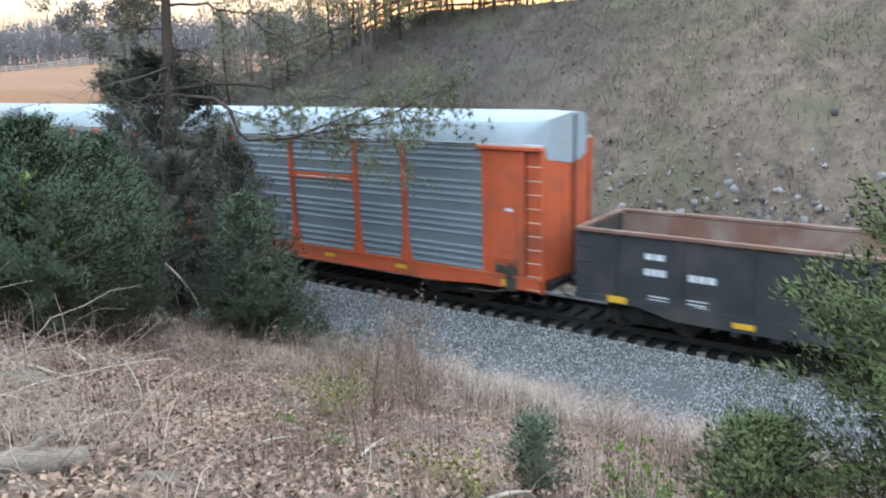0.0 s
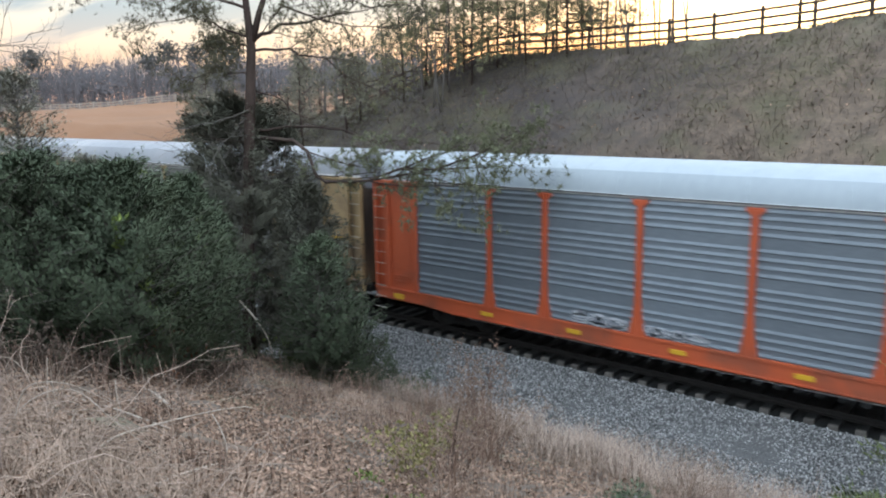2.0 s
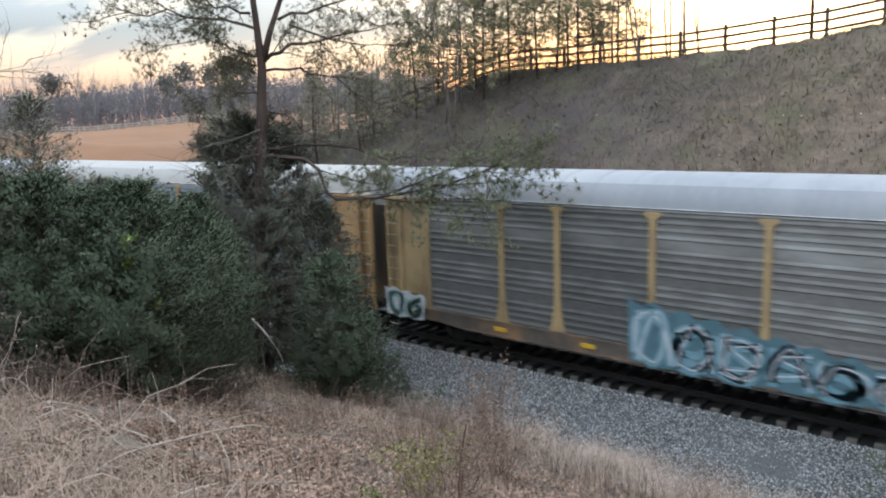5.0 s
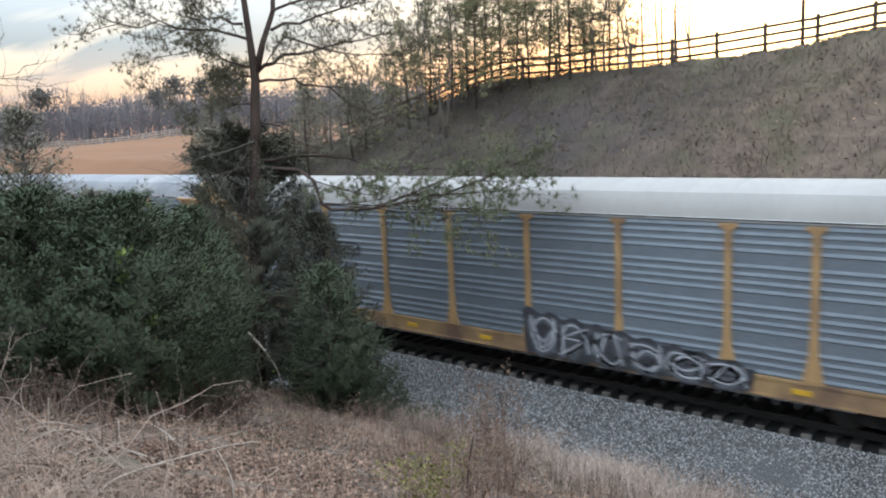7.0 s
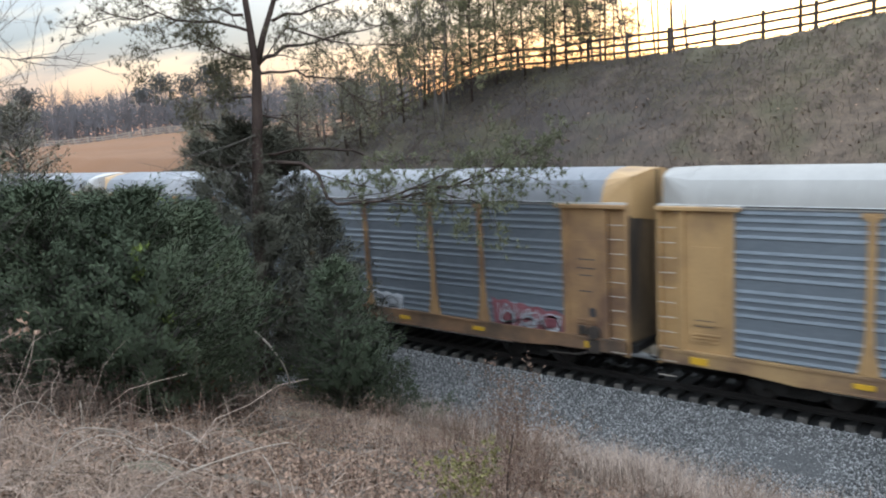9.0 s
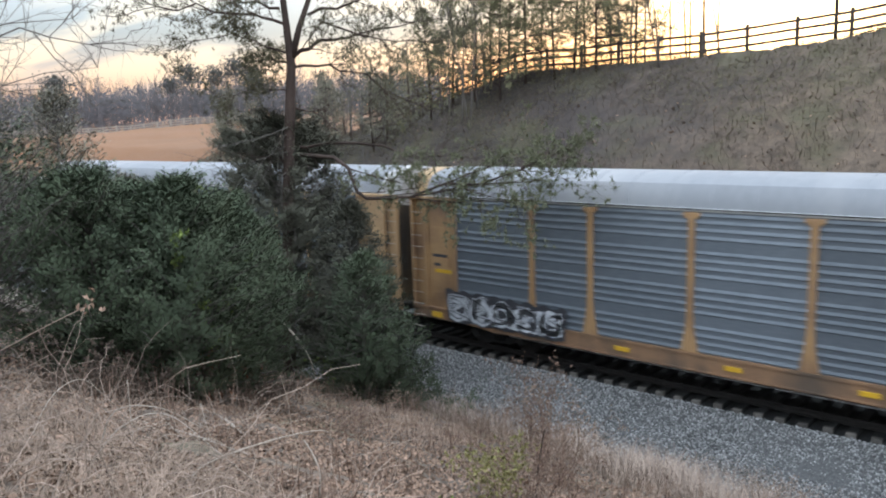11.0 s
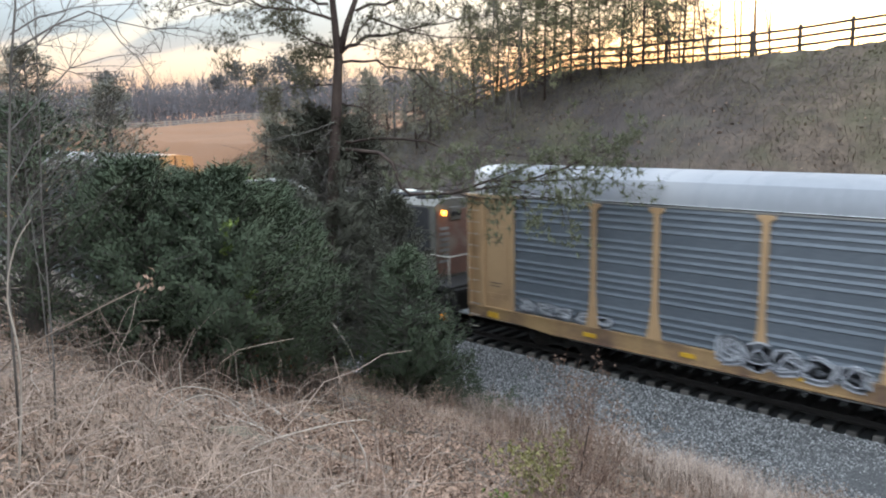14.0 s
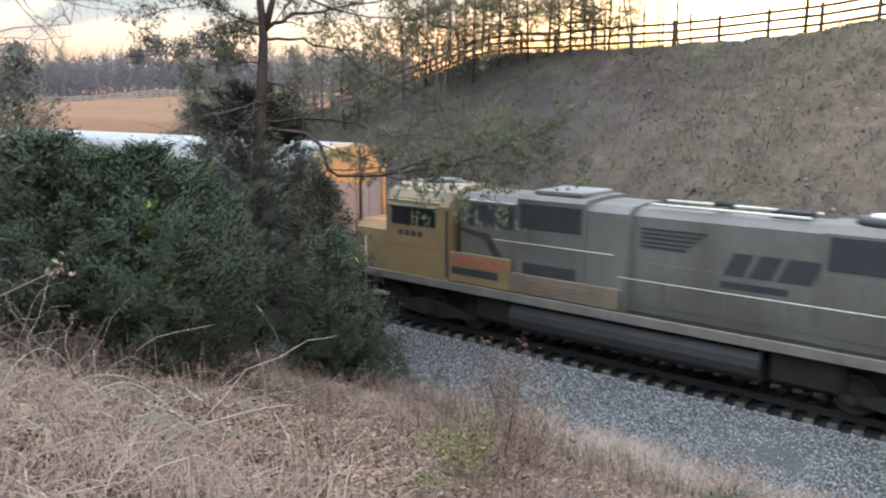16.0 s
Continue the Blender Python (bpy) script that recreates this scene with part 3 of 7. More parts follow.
def graffiti(car, x0, x1, z0, z1, fill, line, seed, count, y=-1.545, drop=0.3, backing=True):
    """Bulging sprayed shapes that spell nothing: a backing, thick outlined strokes, and the bmesh of the thin highlights."""
    r = random.Random(seed)
    w, hh = (x1 - x0) / count, z1 - z0
    if backing:
        bm = bmesh.new()
        m = count * 5
        up = [(x0 - 0.15 + (x1 - x0 + 0.3) * k / m, z1 - drop * hh * k / m + 0.07 * hh * math.sin(k * 1.9 + seed) + 0.03) for k in range(m + 1)]
        dn = [(x0 - 0.05 + (x1 - x0 + 0.1) * k / m, z0 - 0.02 + 0.03 * math.sin(k * 1.3)) for k in range(m + 1)]
        for i in range(m):
            bm.faces.new([bm.verts.new((a, y, b)) for a, b in (up[i], up[i + 1], dn[i + 1], dn[i])])
        bmesh.ops.remove_doubles(bm, verts=bm.verts[:], dist=1e-4)
        part("graffiti_backing", bm, line, car)
    bo = bmesh.new()
    for k in range(count):
        bl, bf = bmesh.new(), bmesh.new()
        top = hh * (1 - drop * (k + 0.5) / count) * 0.92
        for st in r.sample(STROKES, 4):
            flip, turn = r.random() < 0.5, r.random() < 0.5
            pts = [((1 - a if flip else a), (1 - b if turn else b)) for a, b in st]
            pts = [(x0 + w * (k + 0.02 + a * 0.96) + r.uniform(-0.1, 0.1) * w, z0 + 0.06 + (top - 0.1) * min(1, max(0, b + r.uniform(-0.13, 0.13)))) for a, b in pts]
            ribbon(bl, pts, 0.22 * min(w, hh) + 0.06, y - 0.003 - 0.0004 * k)
            ribbon(bf, pts, 0.19 * min(w, hh), y - 0.008 - 0.0004 * k)
            if r.random() < 0.7:
                ribbon(bo, [(a + 0.02, b + 0.03) for a, b in pts], 0.035, y - 0.014 - 0.0004 * k)
        part("graffiti_outline", bl, line, car)
        part("graffiti_fill", bf, fill, car)
    return bo


def bars(car, rows, material, y=-1.565, name="lettering"):
    """Plain bars in place of writing: rows of x0, x1, z0, z1."""
    for x0, x1, z0, z1 in rows:
        part(name, box(bmesh.new(), x0, x1, y - 0.004, y, z0, z1), material, car)


PANEL_CACHE = {}


def panel_mesh(width, material):
    """A galvanised side panel with groups of pressed ribs."""
    key = (round(width, 2), material.name)
    if key in PANEL_CACHE:
        return PANEL_CACHE[key]
    prof = [(0.0, 1.16)]
    for z in (1.20, 1.40, 1.60, 1.80, 2.20, 2.40, 2.60, 2.80, 3.16, 3.36, 3.56, 3.76, 4.14, 4.34, 4.54, 4.72):
        prof += [(0.0, z), (0.028, z + 0.022), (0.026, z + 0.040), (0.0, z + 0.105)]
    prof.append((0.0, 4.86))
    bm = prism(bmesh.new(), prof, -width / 2, width / 2, closed=False)
    q = [bm.verts.new(p) for p in ((-width / 2, -0.05, 1.16), (width / 2, -0.05, 1.16), (width / 2, -0.05, 4.86), (-width / 2, -0.05, 4.86))]
    bm.faces.new(q)
    bmesh.ops.recalc_face_normals(bm, faces=bm.faces[:])
    me = bpy.data.meshes.new("side_panel")
    bm.to_mesh(me)
    bm.free()
    me.materials.append(material)
    PANEL_CACHE[key] = me
    return me


ROOF = [(-1.53, 4.94), (-1.48, 5.12), (-1.38, 5.34), (-1.22, 5.53), (-0.85, 5.69), (-0.4, 5.77), (0.0, 5.79), (0.4, 5.77), (0.85, 5.69), (1.22, 5.53), (1.38, 5.34), (1.48, 5.12), (1.53, 4.94)]


def autorack(name_label, paint, panel, roof, roof_end, door, x_right, ladder_paint=None, sill=None):
    car = tagged(new("autorack_car"), name_label, "rail car", group="autorack cars of the train")
    ladder_paint = ladder_paint or M["white_rung"]
    rung = None
    # frame and deck
    bm = bmesh.new()
    box(bm, -HALF + 0.1, HALF - 0.1, -1.40, 1.40, 0.98, 1.16)
    box(bm, -HALF + 4.9, HALF - 4.9, -0.75, 0.75, 0.36, 1.0, bevel=0.03)
    part("deck", bm, M["steel_dark"], car)
    for s in (-1, 1):
        bm = bmesh.new()
        prof = [(-HALF + 0.03, 0.80), (-HALF + 0.03, 1.18), (HALF - 0.03, 1.18), (HALF - 0.03, 0.80), (HALF - 2.2, 0.80), (HALF - 3.4, 0.70), (-HALF + 3.4, 0.70), (-HALF + 2.2, 0.80)]
        prism(bm, prof, s * 1.46, s * 1.56, axis="y")
        box(bm, -HALF + 0.03, HALF - 0.03, min(s * 1.50, s * 1.59), max(s * 1.50, s * 1.59), 1.12, 1.19)
        box(bm, -HALF + 3.4, HALF - 3.4, min(s * 1.50, s * 1.59), max(s * 1.50, s * 1.59), 0.70, 0.745)
        part("side_sill", bm, sill or paint, car)
        # top chord
        bm = box(bmesh.new(), -HALF + 0.05, HALF - 0.05, min(s * 1.42, s * 1.54), max(s * 1.42, s * 1.54), 4.86, 4.95, bevel=0.01)
        part("top_chord", bm, M["silver"], car)
        bm = box(bmesh.new(), -HALF + 2.2, HALF - 2.2, min(s * 1.53, s * 1.548), max(s * 1.53, s * 1.548), 4.905, 4.94)
        part("drip_groove", bm, M["steel_dark"], car, "dark groove under the roof's edge")
        # posts with flared feet and caps
        for x in POSTS:
            bm = bmesh.new()
            prism(bm, [(x - 0.24, 1.18), (x - 0.12, 1.75), (x - 0.085, 2.2), (x - 0.085, 4.66), (x - 0.22, 4.76), (x - 0.22, 4.84), (x + 0.22, 4.84), (x + 0.22, 4.76), (x + 0.085, 4.66), (x + 0.085, 2.2), (x + 0.12, 1.75), (x + 0.24, 1.18)],
                  s * 1.505, s * 1.575, axis="y")
            box(bm, x - 0.022, x + 0.022, min(s * 1.57, s * 1.605), max(s * 1.57, s * 1.605), 1.2, 4.8)
            part("post", bm, paint, car)
        # panels between the posts
        edges = [HALF - 1.93] + POSTS + [-HALF + 1.93]
        for a, b in zip(edges, edges[1:]):
            shared("side_panel", panel_mesh(a - b - 0.02, panel), car, Matrix.Translation(((a + b) / 2, s * 1.50, 0)) @ Matrix.Rotation(math.pi if s > 0 else 0, 4, "Z") @ Matrix.Diagonal((1, -1, 1, 1)))
        for e in (-1, 1):
            # end bay: plate, corner posts, cap rail
            bm = bmesh.new()
            xa, xb = e * (HALF - 0.62), e * (HALF - 1.93)
            box(bm, min(xa, xb), max(xa, xb), min(s * 1.44, s * 1.50), max(s * 1.44, s * 1.50), 1.18, 4.80)
            for x in (xa - e * 0.06, xb):
                box(bm, x - 0.07, x + 0.07, min(s * 1.46, s * 1.58), max(s * 1.46, s * 1.58), 1.1, 4.8, bevel=0.012)
            box(bm, min(xa, xb) + 0.25, max(xa, xb) - 0.25, min(s * 1.50, s * 1.515), max(s * 1.50, s * 1.515), 1.9, 3.9, bevel=0.006)
            for k in range(3):
                box(bm, min(xa, xb) + 0.32, max(xa, xb) - 0.32, min(s * 1.51, s * 1.535), max(s * 1.51, s * 1.535), 1.45 + k * 0.09, 1.49 + k * 0.09)
            part("end_plate", bm, paint, car)
            bm = box(bmesh.new(), min(e * (HALF - 0.02), e * (HALF - 2.15)), max(e * (HALF - 0.02), e * (HALF - 2.15)), min(s * 1.44, s * 1.66), max(s * 1.44, s * 1.66), 4.80, 4.90, bevel=0.012)
            part("cap_rail", bm, paint, car)
            bm = bmesh.new()
            xo = e * (HALF - 0.07)
            box(bm, xo - 0.05, xo + 0.05, min(s * 1.40, s * 1.56), max(s * 1.40, s * 1.56), 0.75, 4.8, bevel=0.01)
            box(bm, min(xo, xa), max(xo, xa), min(s * 1.36, s * 1.40), max(s * 1.36, s * 1.40), 1.18, 4.8)
            part("corner_post", bm, paint, car)
            if rung is None:
                bm = tube(bmesh.new(), [(-0.225, 0, 0), (0.225, 0, 0)], 0.012, 6)
                rung = part("rung", bm, ladder_paint, car, at=pose(e * (HALF - 0.295), s * 1.57, 0.45)).data
            for k in range(10):
                shared("rung", rung, car, pose(e * (HALF - 0.295), s * 1.57, 0.85 + k * 0.39))
            # brake gear and tape at the foot of the end bay
            bm = bmesh.new()
            box(bm, min(e * (HALF - 0.9), e * (HALF - 1.35)), max(e * (HALF - 0.9), e * (HALF - 1.35)), min(s * 1.5, s * 1.585), max(s * 1.5, s * 1.585), 0.86, 1.04)
            part("reflector", bm, M["reflector"], car, "yellow reflective plate")
        for i in range(7):
            x = -9.4 + i * 3.1
            bm = box(bmesh.new(), x - 0.22, x + 0.22, min(s * 1.57, s * 1.597), max(s * 1.57, s * 1.597), 0.88, 1.0)
            part("reflector", bm, M["reflector"], car, "yellow reflective plate")
        # train line pipe below the sill
        bm = tube(bmesh.new(), [(-HALF + 4, s * 1.35, 0.60), (0, s * 1.35, 0.57), (HALF - 4, s * 1.35, 0.60)], 0.022, 6)
        part("pipe", bm, M["silver"], car)
    # roof with cross battens, and its rounded ends
    bm = prism(bmesh.new(), ROOF, -HALF + 0.75, HALF - 0.75, closed=True, smooth=True)
    for ed in bm.edges:         # a crease along each eave bend, and sharp ends
        p, q = ed.verts[0].co, ed.verts[1].co
        if abs(p.x - q.x) < 0.01 or abs(abs(p.y) - 1.22) < 0.01 or p.z < 4.95:
            ed.smooth = False
    part("roof", bm, roof, car)
    bm = prism(bmesh.new(), [(a * 1.003, b + 0.006) for a, b in ROOF], -0.03, 0.03)
    rib = part("roof_rib", bm, roof, car, at=pose(-HALF + 1.3, 0, 0)).data
    for k in range(1, 24):
        shared("roof_rib", rib, car, pose(-HALF + 1.3 + k * (CAR_L - 2.6) / 23, 0, 0))
    for e in (-1, 1):
        # folded end hood: corner facets from the roof's curve to an upright bowed front with a scalloped hem
        bm = bmesh.new()
        x0, x1 = e * (HALF - 0.75), e * (HALF - 0.04)
        ring = [bm.verts.new((x0, a, b + 0.006)) for a, b in ROOF]
        for sd in (-1, 1):
            own = [v for v in ring if v.co.y * sd >= -0.001]
            own.sort(key=lambda v: v.co.z)
            low_v, top_v = bm.verts.new((x1, sd * 1.22, 4.52)), bm.verts.new((x1, sd * 1.12, 5.62))
            heel = bm.verts.new((x0, sd * 1.50, 4.80))
            bm.faces.new((own[0], heel, low_v))
            bm.faces.new((own[0], low_v, top_v))
            for p, q in zip(own[:4], own[1:5]):
                bm.faces.new((p, q, top_v))
            edge = [top_v]
            hem = [low_v]
            for yy, dx, zt, zb in ((0.8, 0.10, 5.68, 4.46), (0.4, 0.16, 5.74, 4.38), (0.0, 0.19, 5.76, 4.34)):
                edge.append(bm.verts.new((x1 + e * dx, sd * yy, zt)))
                hem.append(bm.verts.new((x1 + e * dx, sd * yy, zb)))
            bm.faces.new((own[4], own[5], edge[1], edge[0]))
            bm.faces.new((own[5], own[6], edge[3], edge[2], edge[1]))
            for i in range(3):
                bm.faces.new((edge[i], edge[i + 1], hem[i + 1], hem[i]))
        bmesh.ops.remove_doubles(bm, verts=bm.verts[:], dist=1e-4)
        part("roof_end", bm, roof_end, car)
        bm = box(bmesh.new(), e * (HALF + 0.165) - 0.02, e * (HALF + 0.165) + 0.02, -0.035, 0.035, 1.15, 5.70)
        part("door_gap", bm, M["steel_dark"], car, "dark joint between the end doors")
        # radial end doors, two leaves with a dark gap
        for s in (-1, 1):
            prof = [(e * (HALF - 0.06), s * 1.30), (e * (HALF + 0.04), s * 0.8), (e * (HALF + 0.12), s * 0.02), (e * (HALF + 0.05), s * 0.02), (e * (HALF - 0.03), s * 0.78), (e * (HALF - 0.13), s * 1.28)]
            bm = prism(bmesh.new(), prof, 1.1, 4.58, axis="z")
            for yy, dx in ((0.14, 0.0), (0.55, -0.05), (1.0, -0.13)):
                box(bm, min(e * (HALF + 0.06 + dx), e * (HALF + 0.13 + dx)), max(e * (HALF + 0.06 + dx), e * (HALF + 0.13 + dx)), s * yy - 0.03, s * yy + 0.03, 1.2, 4.5)
            part("end_door", bm, door, car)
        bm = bmesh.new()
        box(bm, min(e * (HALF - 0.1), e * (HALF + 0.12)), max(e * (HALF - 0.1), e * (HALF + 0.12)), -1.3, 1.3, 0.80, 1.05, bevel=0.02)
        tube(bm, [(e * HALF, -1.45, 0.45), (e * (HALF - 0.5), -1.45, 0.45)], 0.018, 6)
        tube(bm, [(e * HALF, -1.45, 0.45), (e * HALF, -1.45, 0.8)], 0.018, 6)
        tube(bm, [(e * (HALF - 0.5), -1.45, 0.45), (e * (HALF - 0.5), -1.45, 0.8)], 0.018, 6)
        part("buffer_beam", bm, M["steel_dark"], car)
        coupler(car, e * (HALF - 0.1), e)
        truck(car, e * (HALF - 3.4))
    # hand brake gear and a grimy chain guard at one end
    bm = tube(bmesh.new(), [(HALF - 1.05, -1.53, 1.32), (HALF - 1.05, -1.64, 1.32)], 0.19, 16)
    box(bm, HALF - 1.22, HALF - 0.88, -1.62, -1.5, 0.72, 1.12, bevel=0.03)
    box(bm, HALF - 1.55, HALF - 1.30, -1.58, -1.5, 1.22, 1.48, bevel=0.02)
    tube(bm, [(HALF - 1.05, -1.60, 0.8), (HALF - 1.6, -1.58, 0.62), (HALF - 2.6, -1.5, 0.55)], 0.025, 6)
    part("brake_gear", bm, M["brake_grime"], car, "grimy hand brake gear")
    TRAIN.append((car, x_right - HALF))
    return car


def paints():
    P = {}
    P["orange"] = mat("orange_car_paint", (0.52, 0.10, 0.035), (0.42, 0.085, 0.035), rough=0.5, scale=1.2, fine=14, bump=0.05, dirt=(0.17, 0.07, 0.045), dirt_at=0.64)
    P["mustard"] = mat("dirty_mustard_paint", (0.45, 0.315, 0.155), (0.35, 0.245, 0.125), rough=0.6, scale=1.2, fine=14, bump=0.05, dirt=(0.18, 0.12, 0.07), dirt_at=0.56)
    P["yellow"] = mat("yellow_car_paint", (0.47, 0.292, 0.130), (0.39, 0.24, 0.108), rough=0.55, scale=1.2, fine=14, bump=0.05, dirt=(0.22, 0.13, 0.07), dirt_at=0.62)
    P["tan"] = mat("tan_yellow_paint", (0.50, 0.325, 0.175), (0.43, 0.275, 0.145), rough=0.55, scale=1.2, fine=14, bump=0.05, dirt=(0.26, 0.16, 0.09), dirt_at=0.64)
    P["ochre"] = mat("brownish_ochre_paint", (0.42, 0.255, 0.12), (0.32, 0.185, 0.09), rough=0.6, scale=1.2, fine=14, bump=0.05, dirt=(0.16, 0.09, 0.06), dirt_at=0.57)
    P["sill_grime"] = mat("grimy_sill", (0.125, 0.098, 0.076), (0.07, 0.058, 0.048), rough=0.8, scale=1.6, fine=14, bump=0.1, dirt=(0.26, 0.15, 0.08), dirt_at=0.62)
    P["sill_rust"] = mat("rusty_sill", (0.30, 0.165, 0.085), (0.19, 0.11, 0.065), rough=0.8, scale=1.6, fine=14, bump=0.1, dirt=(0.10, 0.07, 0.05), dirt_at=0.58)
    P["sill_tan"] = mat("rust_streaked_tan_sill", (0.42, 0.27, 0.125), (0.30, 0.185, 0.09), rough=0.7, scale=1.6, fine=14, bump=0.1, dirt=(0.15, 0.09, 0.06), dirt_at=0.58)
    st = (0.35, 1, 1.6)
    P["zinc_blue"] = mat("galvanised_blue_grey", (0.185, 0.212, 0.238), (0.13, 0.152, 0.178), rough=0.5, metal=0.25, scale=0.9, fine=9, bump=0.04, stretch=st, rand=0.12)
    P["zinc_grime"] = mat("galvanised_grimy", (0.15, 0.148, 0.14), (0.085, 0.08, 0.076), rough=0.65, metal=0.15, scale=0.9, fine=9, bump=0.04, stretch=st, rand=0.30, dirt=(0.28, 0.28, 0.27), dirt_at=0.64)
    P["zinc_grey"] = mat("galvanised_slate", (0.155, 0.176, 0.20), (0.108, 0.126, 0.148), rough=0.5, metal=0.25, scale=0.9, fine=9, bump=0.04, stretch=st, rand=0.15)
    P["roof_blue"] = mat("pale_roof_sheet", (0.32, 0.36, 0.39), (0.27, 0.31, 0.34), rough=0.66, metal=0.1, scale=0.6, fine=10, bump=0.03, stretch=(1, 0.3, 0.3))
    P["roof_white"] = mat("white_roof_sheet", (0.36, 0.352, 0.345), (0.30, 0.293, 0.285), rough=0.68, metal=0.1, scale=0.6, fine=10, bump=0.03, stretch=(1, 0.3, 0.3))
    P["cap_white"] = mat("white_end_cap", (0.50, 0.48, 0.47), (0.42, 0.40, 0.39), rough=0.5, scale=0.8, fine=10, bump=0.03, dirt=(0.36, 0.34, 0.32), dirt_at=0.62)
    P["roof_cream"] = mat("cream_roof_sheet", (0.345, 0.33, 0.312), (0.29, 0.28, 0.262), rough=0.68, scale=0.6, fine=10, bump=0.03, stretch=(1, 0.3, 0.3))
    P["roof_grey"] = mat("grey_roof_sheet", (0.245, 0.253, 0.27), (0.20, 0.208, 0.225), rough=0.66, metal=0.15, scale=0.6, fine=10, bump=0.03, stretch=(1, 0.3, 0.3), dirt=(0.30, 0.30, 0.31), dirt_at=0.6)
    P["door_grime"] = mat("soot_stained_tan_door", (0.26, 0.175, 0.095), (0.16, 0.11, 0.065), rough=0.75, scale=1.1, fine=12, bump=0.1, dirt=(0.055, 0.045, 0.038), dirt_at=0.50, stretch=(1, 1, 0.4))
    return P


P = paints()


def build_train():
    a = autorack("orange autorack car with blue-grey ribbed panels and pale roof", P["orange"], P["zinc_blue"], P["roof_blue"], P["roof_blue"], P["orange"], -9.92)
    # an orange name board and scrawls
    bm = box(bmesh.new(), 4.62, 7.3, -1.60, -1.555, 3.55, 3.75)
    part("name_board", bm, P["orange"], a, "orange enamel name board")
    bars(a, [(4.8, 7.2, 3.60, 3.63)], M["paint_white"], y=-1.60)
    bars(a, [(HALF - 1.25, HALF - 1.0, 3.05, 3.13)], M["paint_white"], y=-1.515)
    bo = graffiti(a, -6.4, -2.4, 1.22, 1.6, P["zinc_blue"], M["spray_white"], 4, 7, backing=False)
    part("graffiti_highlight", bo, M["spray_white"], a)
    b = autorack("mustard autorack car with grimy dark ribbed panels and graffiti", P["mustard"], P["zinc_grime"], P["roof_grey"], P["roof_grey"], P["door_grime"], -39.15, sill=P["sill_grime"])
    bo = graffiti(b, -4.9, 2.1, 0.76, 2.45, M["spray_teal"], M["spray_tealdark"], 8, 6, y=-1.612, drop=0.55)
    part("graffiti_highlight", bo, M["spray_white"], b)
    bo = graffiti(b, 2.75, 6.3, 1.15, 2.3, M["spray_blue"], M["spray_dark"], 2, 5, drop=0.3)
    part("graffiti_highlight", bo, M["spray_white"], b)
    bo = graffiti(b, 7.2, 12.2, 0.82, 1.7, P["zinc_grime"], P["sill_grime"], 5, 8, y=-1.615, drop=0.2, backing=False)
    part("graffiti_highlight", bo, M["spray_grey"], b)
    bars(b, [(HALF - 1.5, HALF - 1.05, 2.75, 2.78), (HALF - 1.5, HALF - 1.05, 2.55, 2.58), (HALF - 1.5, HALF - 1.1, 3.3, 3.33), (HALF - 1.5, HALF - 1.1, 3.42, 3.45), (HALF - 1.45, HALF - 1.2, 2.2, 2.24), (HALF - 1.45, HALF - 1.2, 2.3, 2.34)], M["spray_dark"], y=-1.515)
    bars(b, [(HALF - 1.55, HALF - 1.05, 2.62, 2.72)], M["reflector"], y=-1.515)
    bo = graffiti(b, -HALF + 0.1, -HALF + 1.7, 0.80, 1.75, M["spray_mint"], M["spray_white"], 41, 2, y=-1.66, drop=0.2)
    part("graffiti_highlight", bo, M["spray_teal"], b)
    c = autorack("yellow autorack car with blue-grey panels, cream roof and dark graffiti", P["yellow"], P["zinc_blue"], P["roof_cream"], P["roof_cream"], P["door_grime"], -68.5, sill=P["sill_tan"])
    bo = graffiti(c, 1.5, 8.0, 0.74, 2.05, M["spray_slate"], M["spray_dark"], 12, 6, y=-1.612, drop=0.55)
    part("graffiti_highlight", bo, M["spray_white"], c)
    bars(c, [(-7.15, -5.75, 3.50, 3.58), (-7.15, -5.75, 3.12, 3.18), (-7.0, -6.6, 3.24, 3.44), (-6.5, -6.3, 3.24, 3.44), (-6.2, -5.9, 3.24, 3.44), (-7.3, -7.2, 3.15, 3.55), (-5.72, -5.62, 3.1, 3.5)], M["spray_dark"], y=-1.555)
    bars(c, [(HALF - 1.55, HALF - 1.0, 3.75, 3.78), (HALF - 1.55, HALF - 1.0, 3.45, 3.48), (HALF - 1.5, HALF - 1.1, 2.75, 2.78), (HALF - 1.5, HALF - 1.1, 2.9, 2.93), (HALF - 1.55, HALF - 1.05, 2.2, 2.23), (HALF - 1.55, HALF - 1.05, 2.3, 2.33)], M["spray_dark"], y=-1.515)
    bars(c, [(-HALF + 1.0, -HALF + 1.5, 2.0, 2.02), (-HALF + 1.0, -HALF + 1.5, 1.85, 1.87)], M["spray_dark"], y=-1.515)
    d = autorack("ochre autorack car with slate ribbed panels and yellow roof ends", P["ochre"], P["zinc_grey"], P["roof_grey"], P["yellow"], P["door_grime"], -97.9, sill=P["sill_rust"])
    bo = graffiti(d, 9.9, 12.2, 1.12, 1.95, M["spray_red"], M["spray_red"], 21, 3)
    part("graffiti_highlight", bo, M["spray_white"], d)
    bo = graffiti(d, 1.6, 5.9, 1.2, 1.85, M["spray_white"], M["spray_white"], 23, 6)
    part("graffiti_highlight", bo, M["spray_grey"], d)
    bo = graffiti(d, -12.6, -8.2, 0.85, 1.85, M["spray_white"], M["spray_dark"], 25, 5, y=-1.612, drop=0.1)
    part("graffiti_highlight", bo, M["spray_dark"], d)
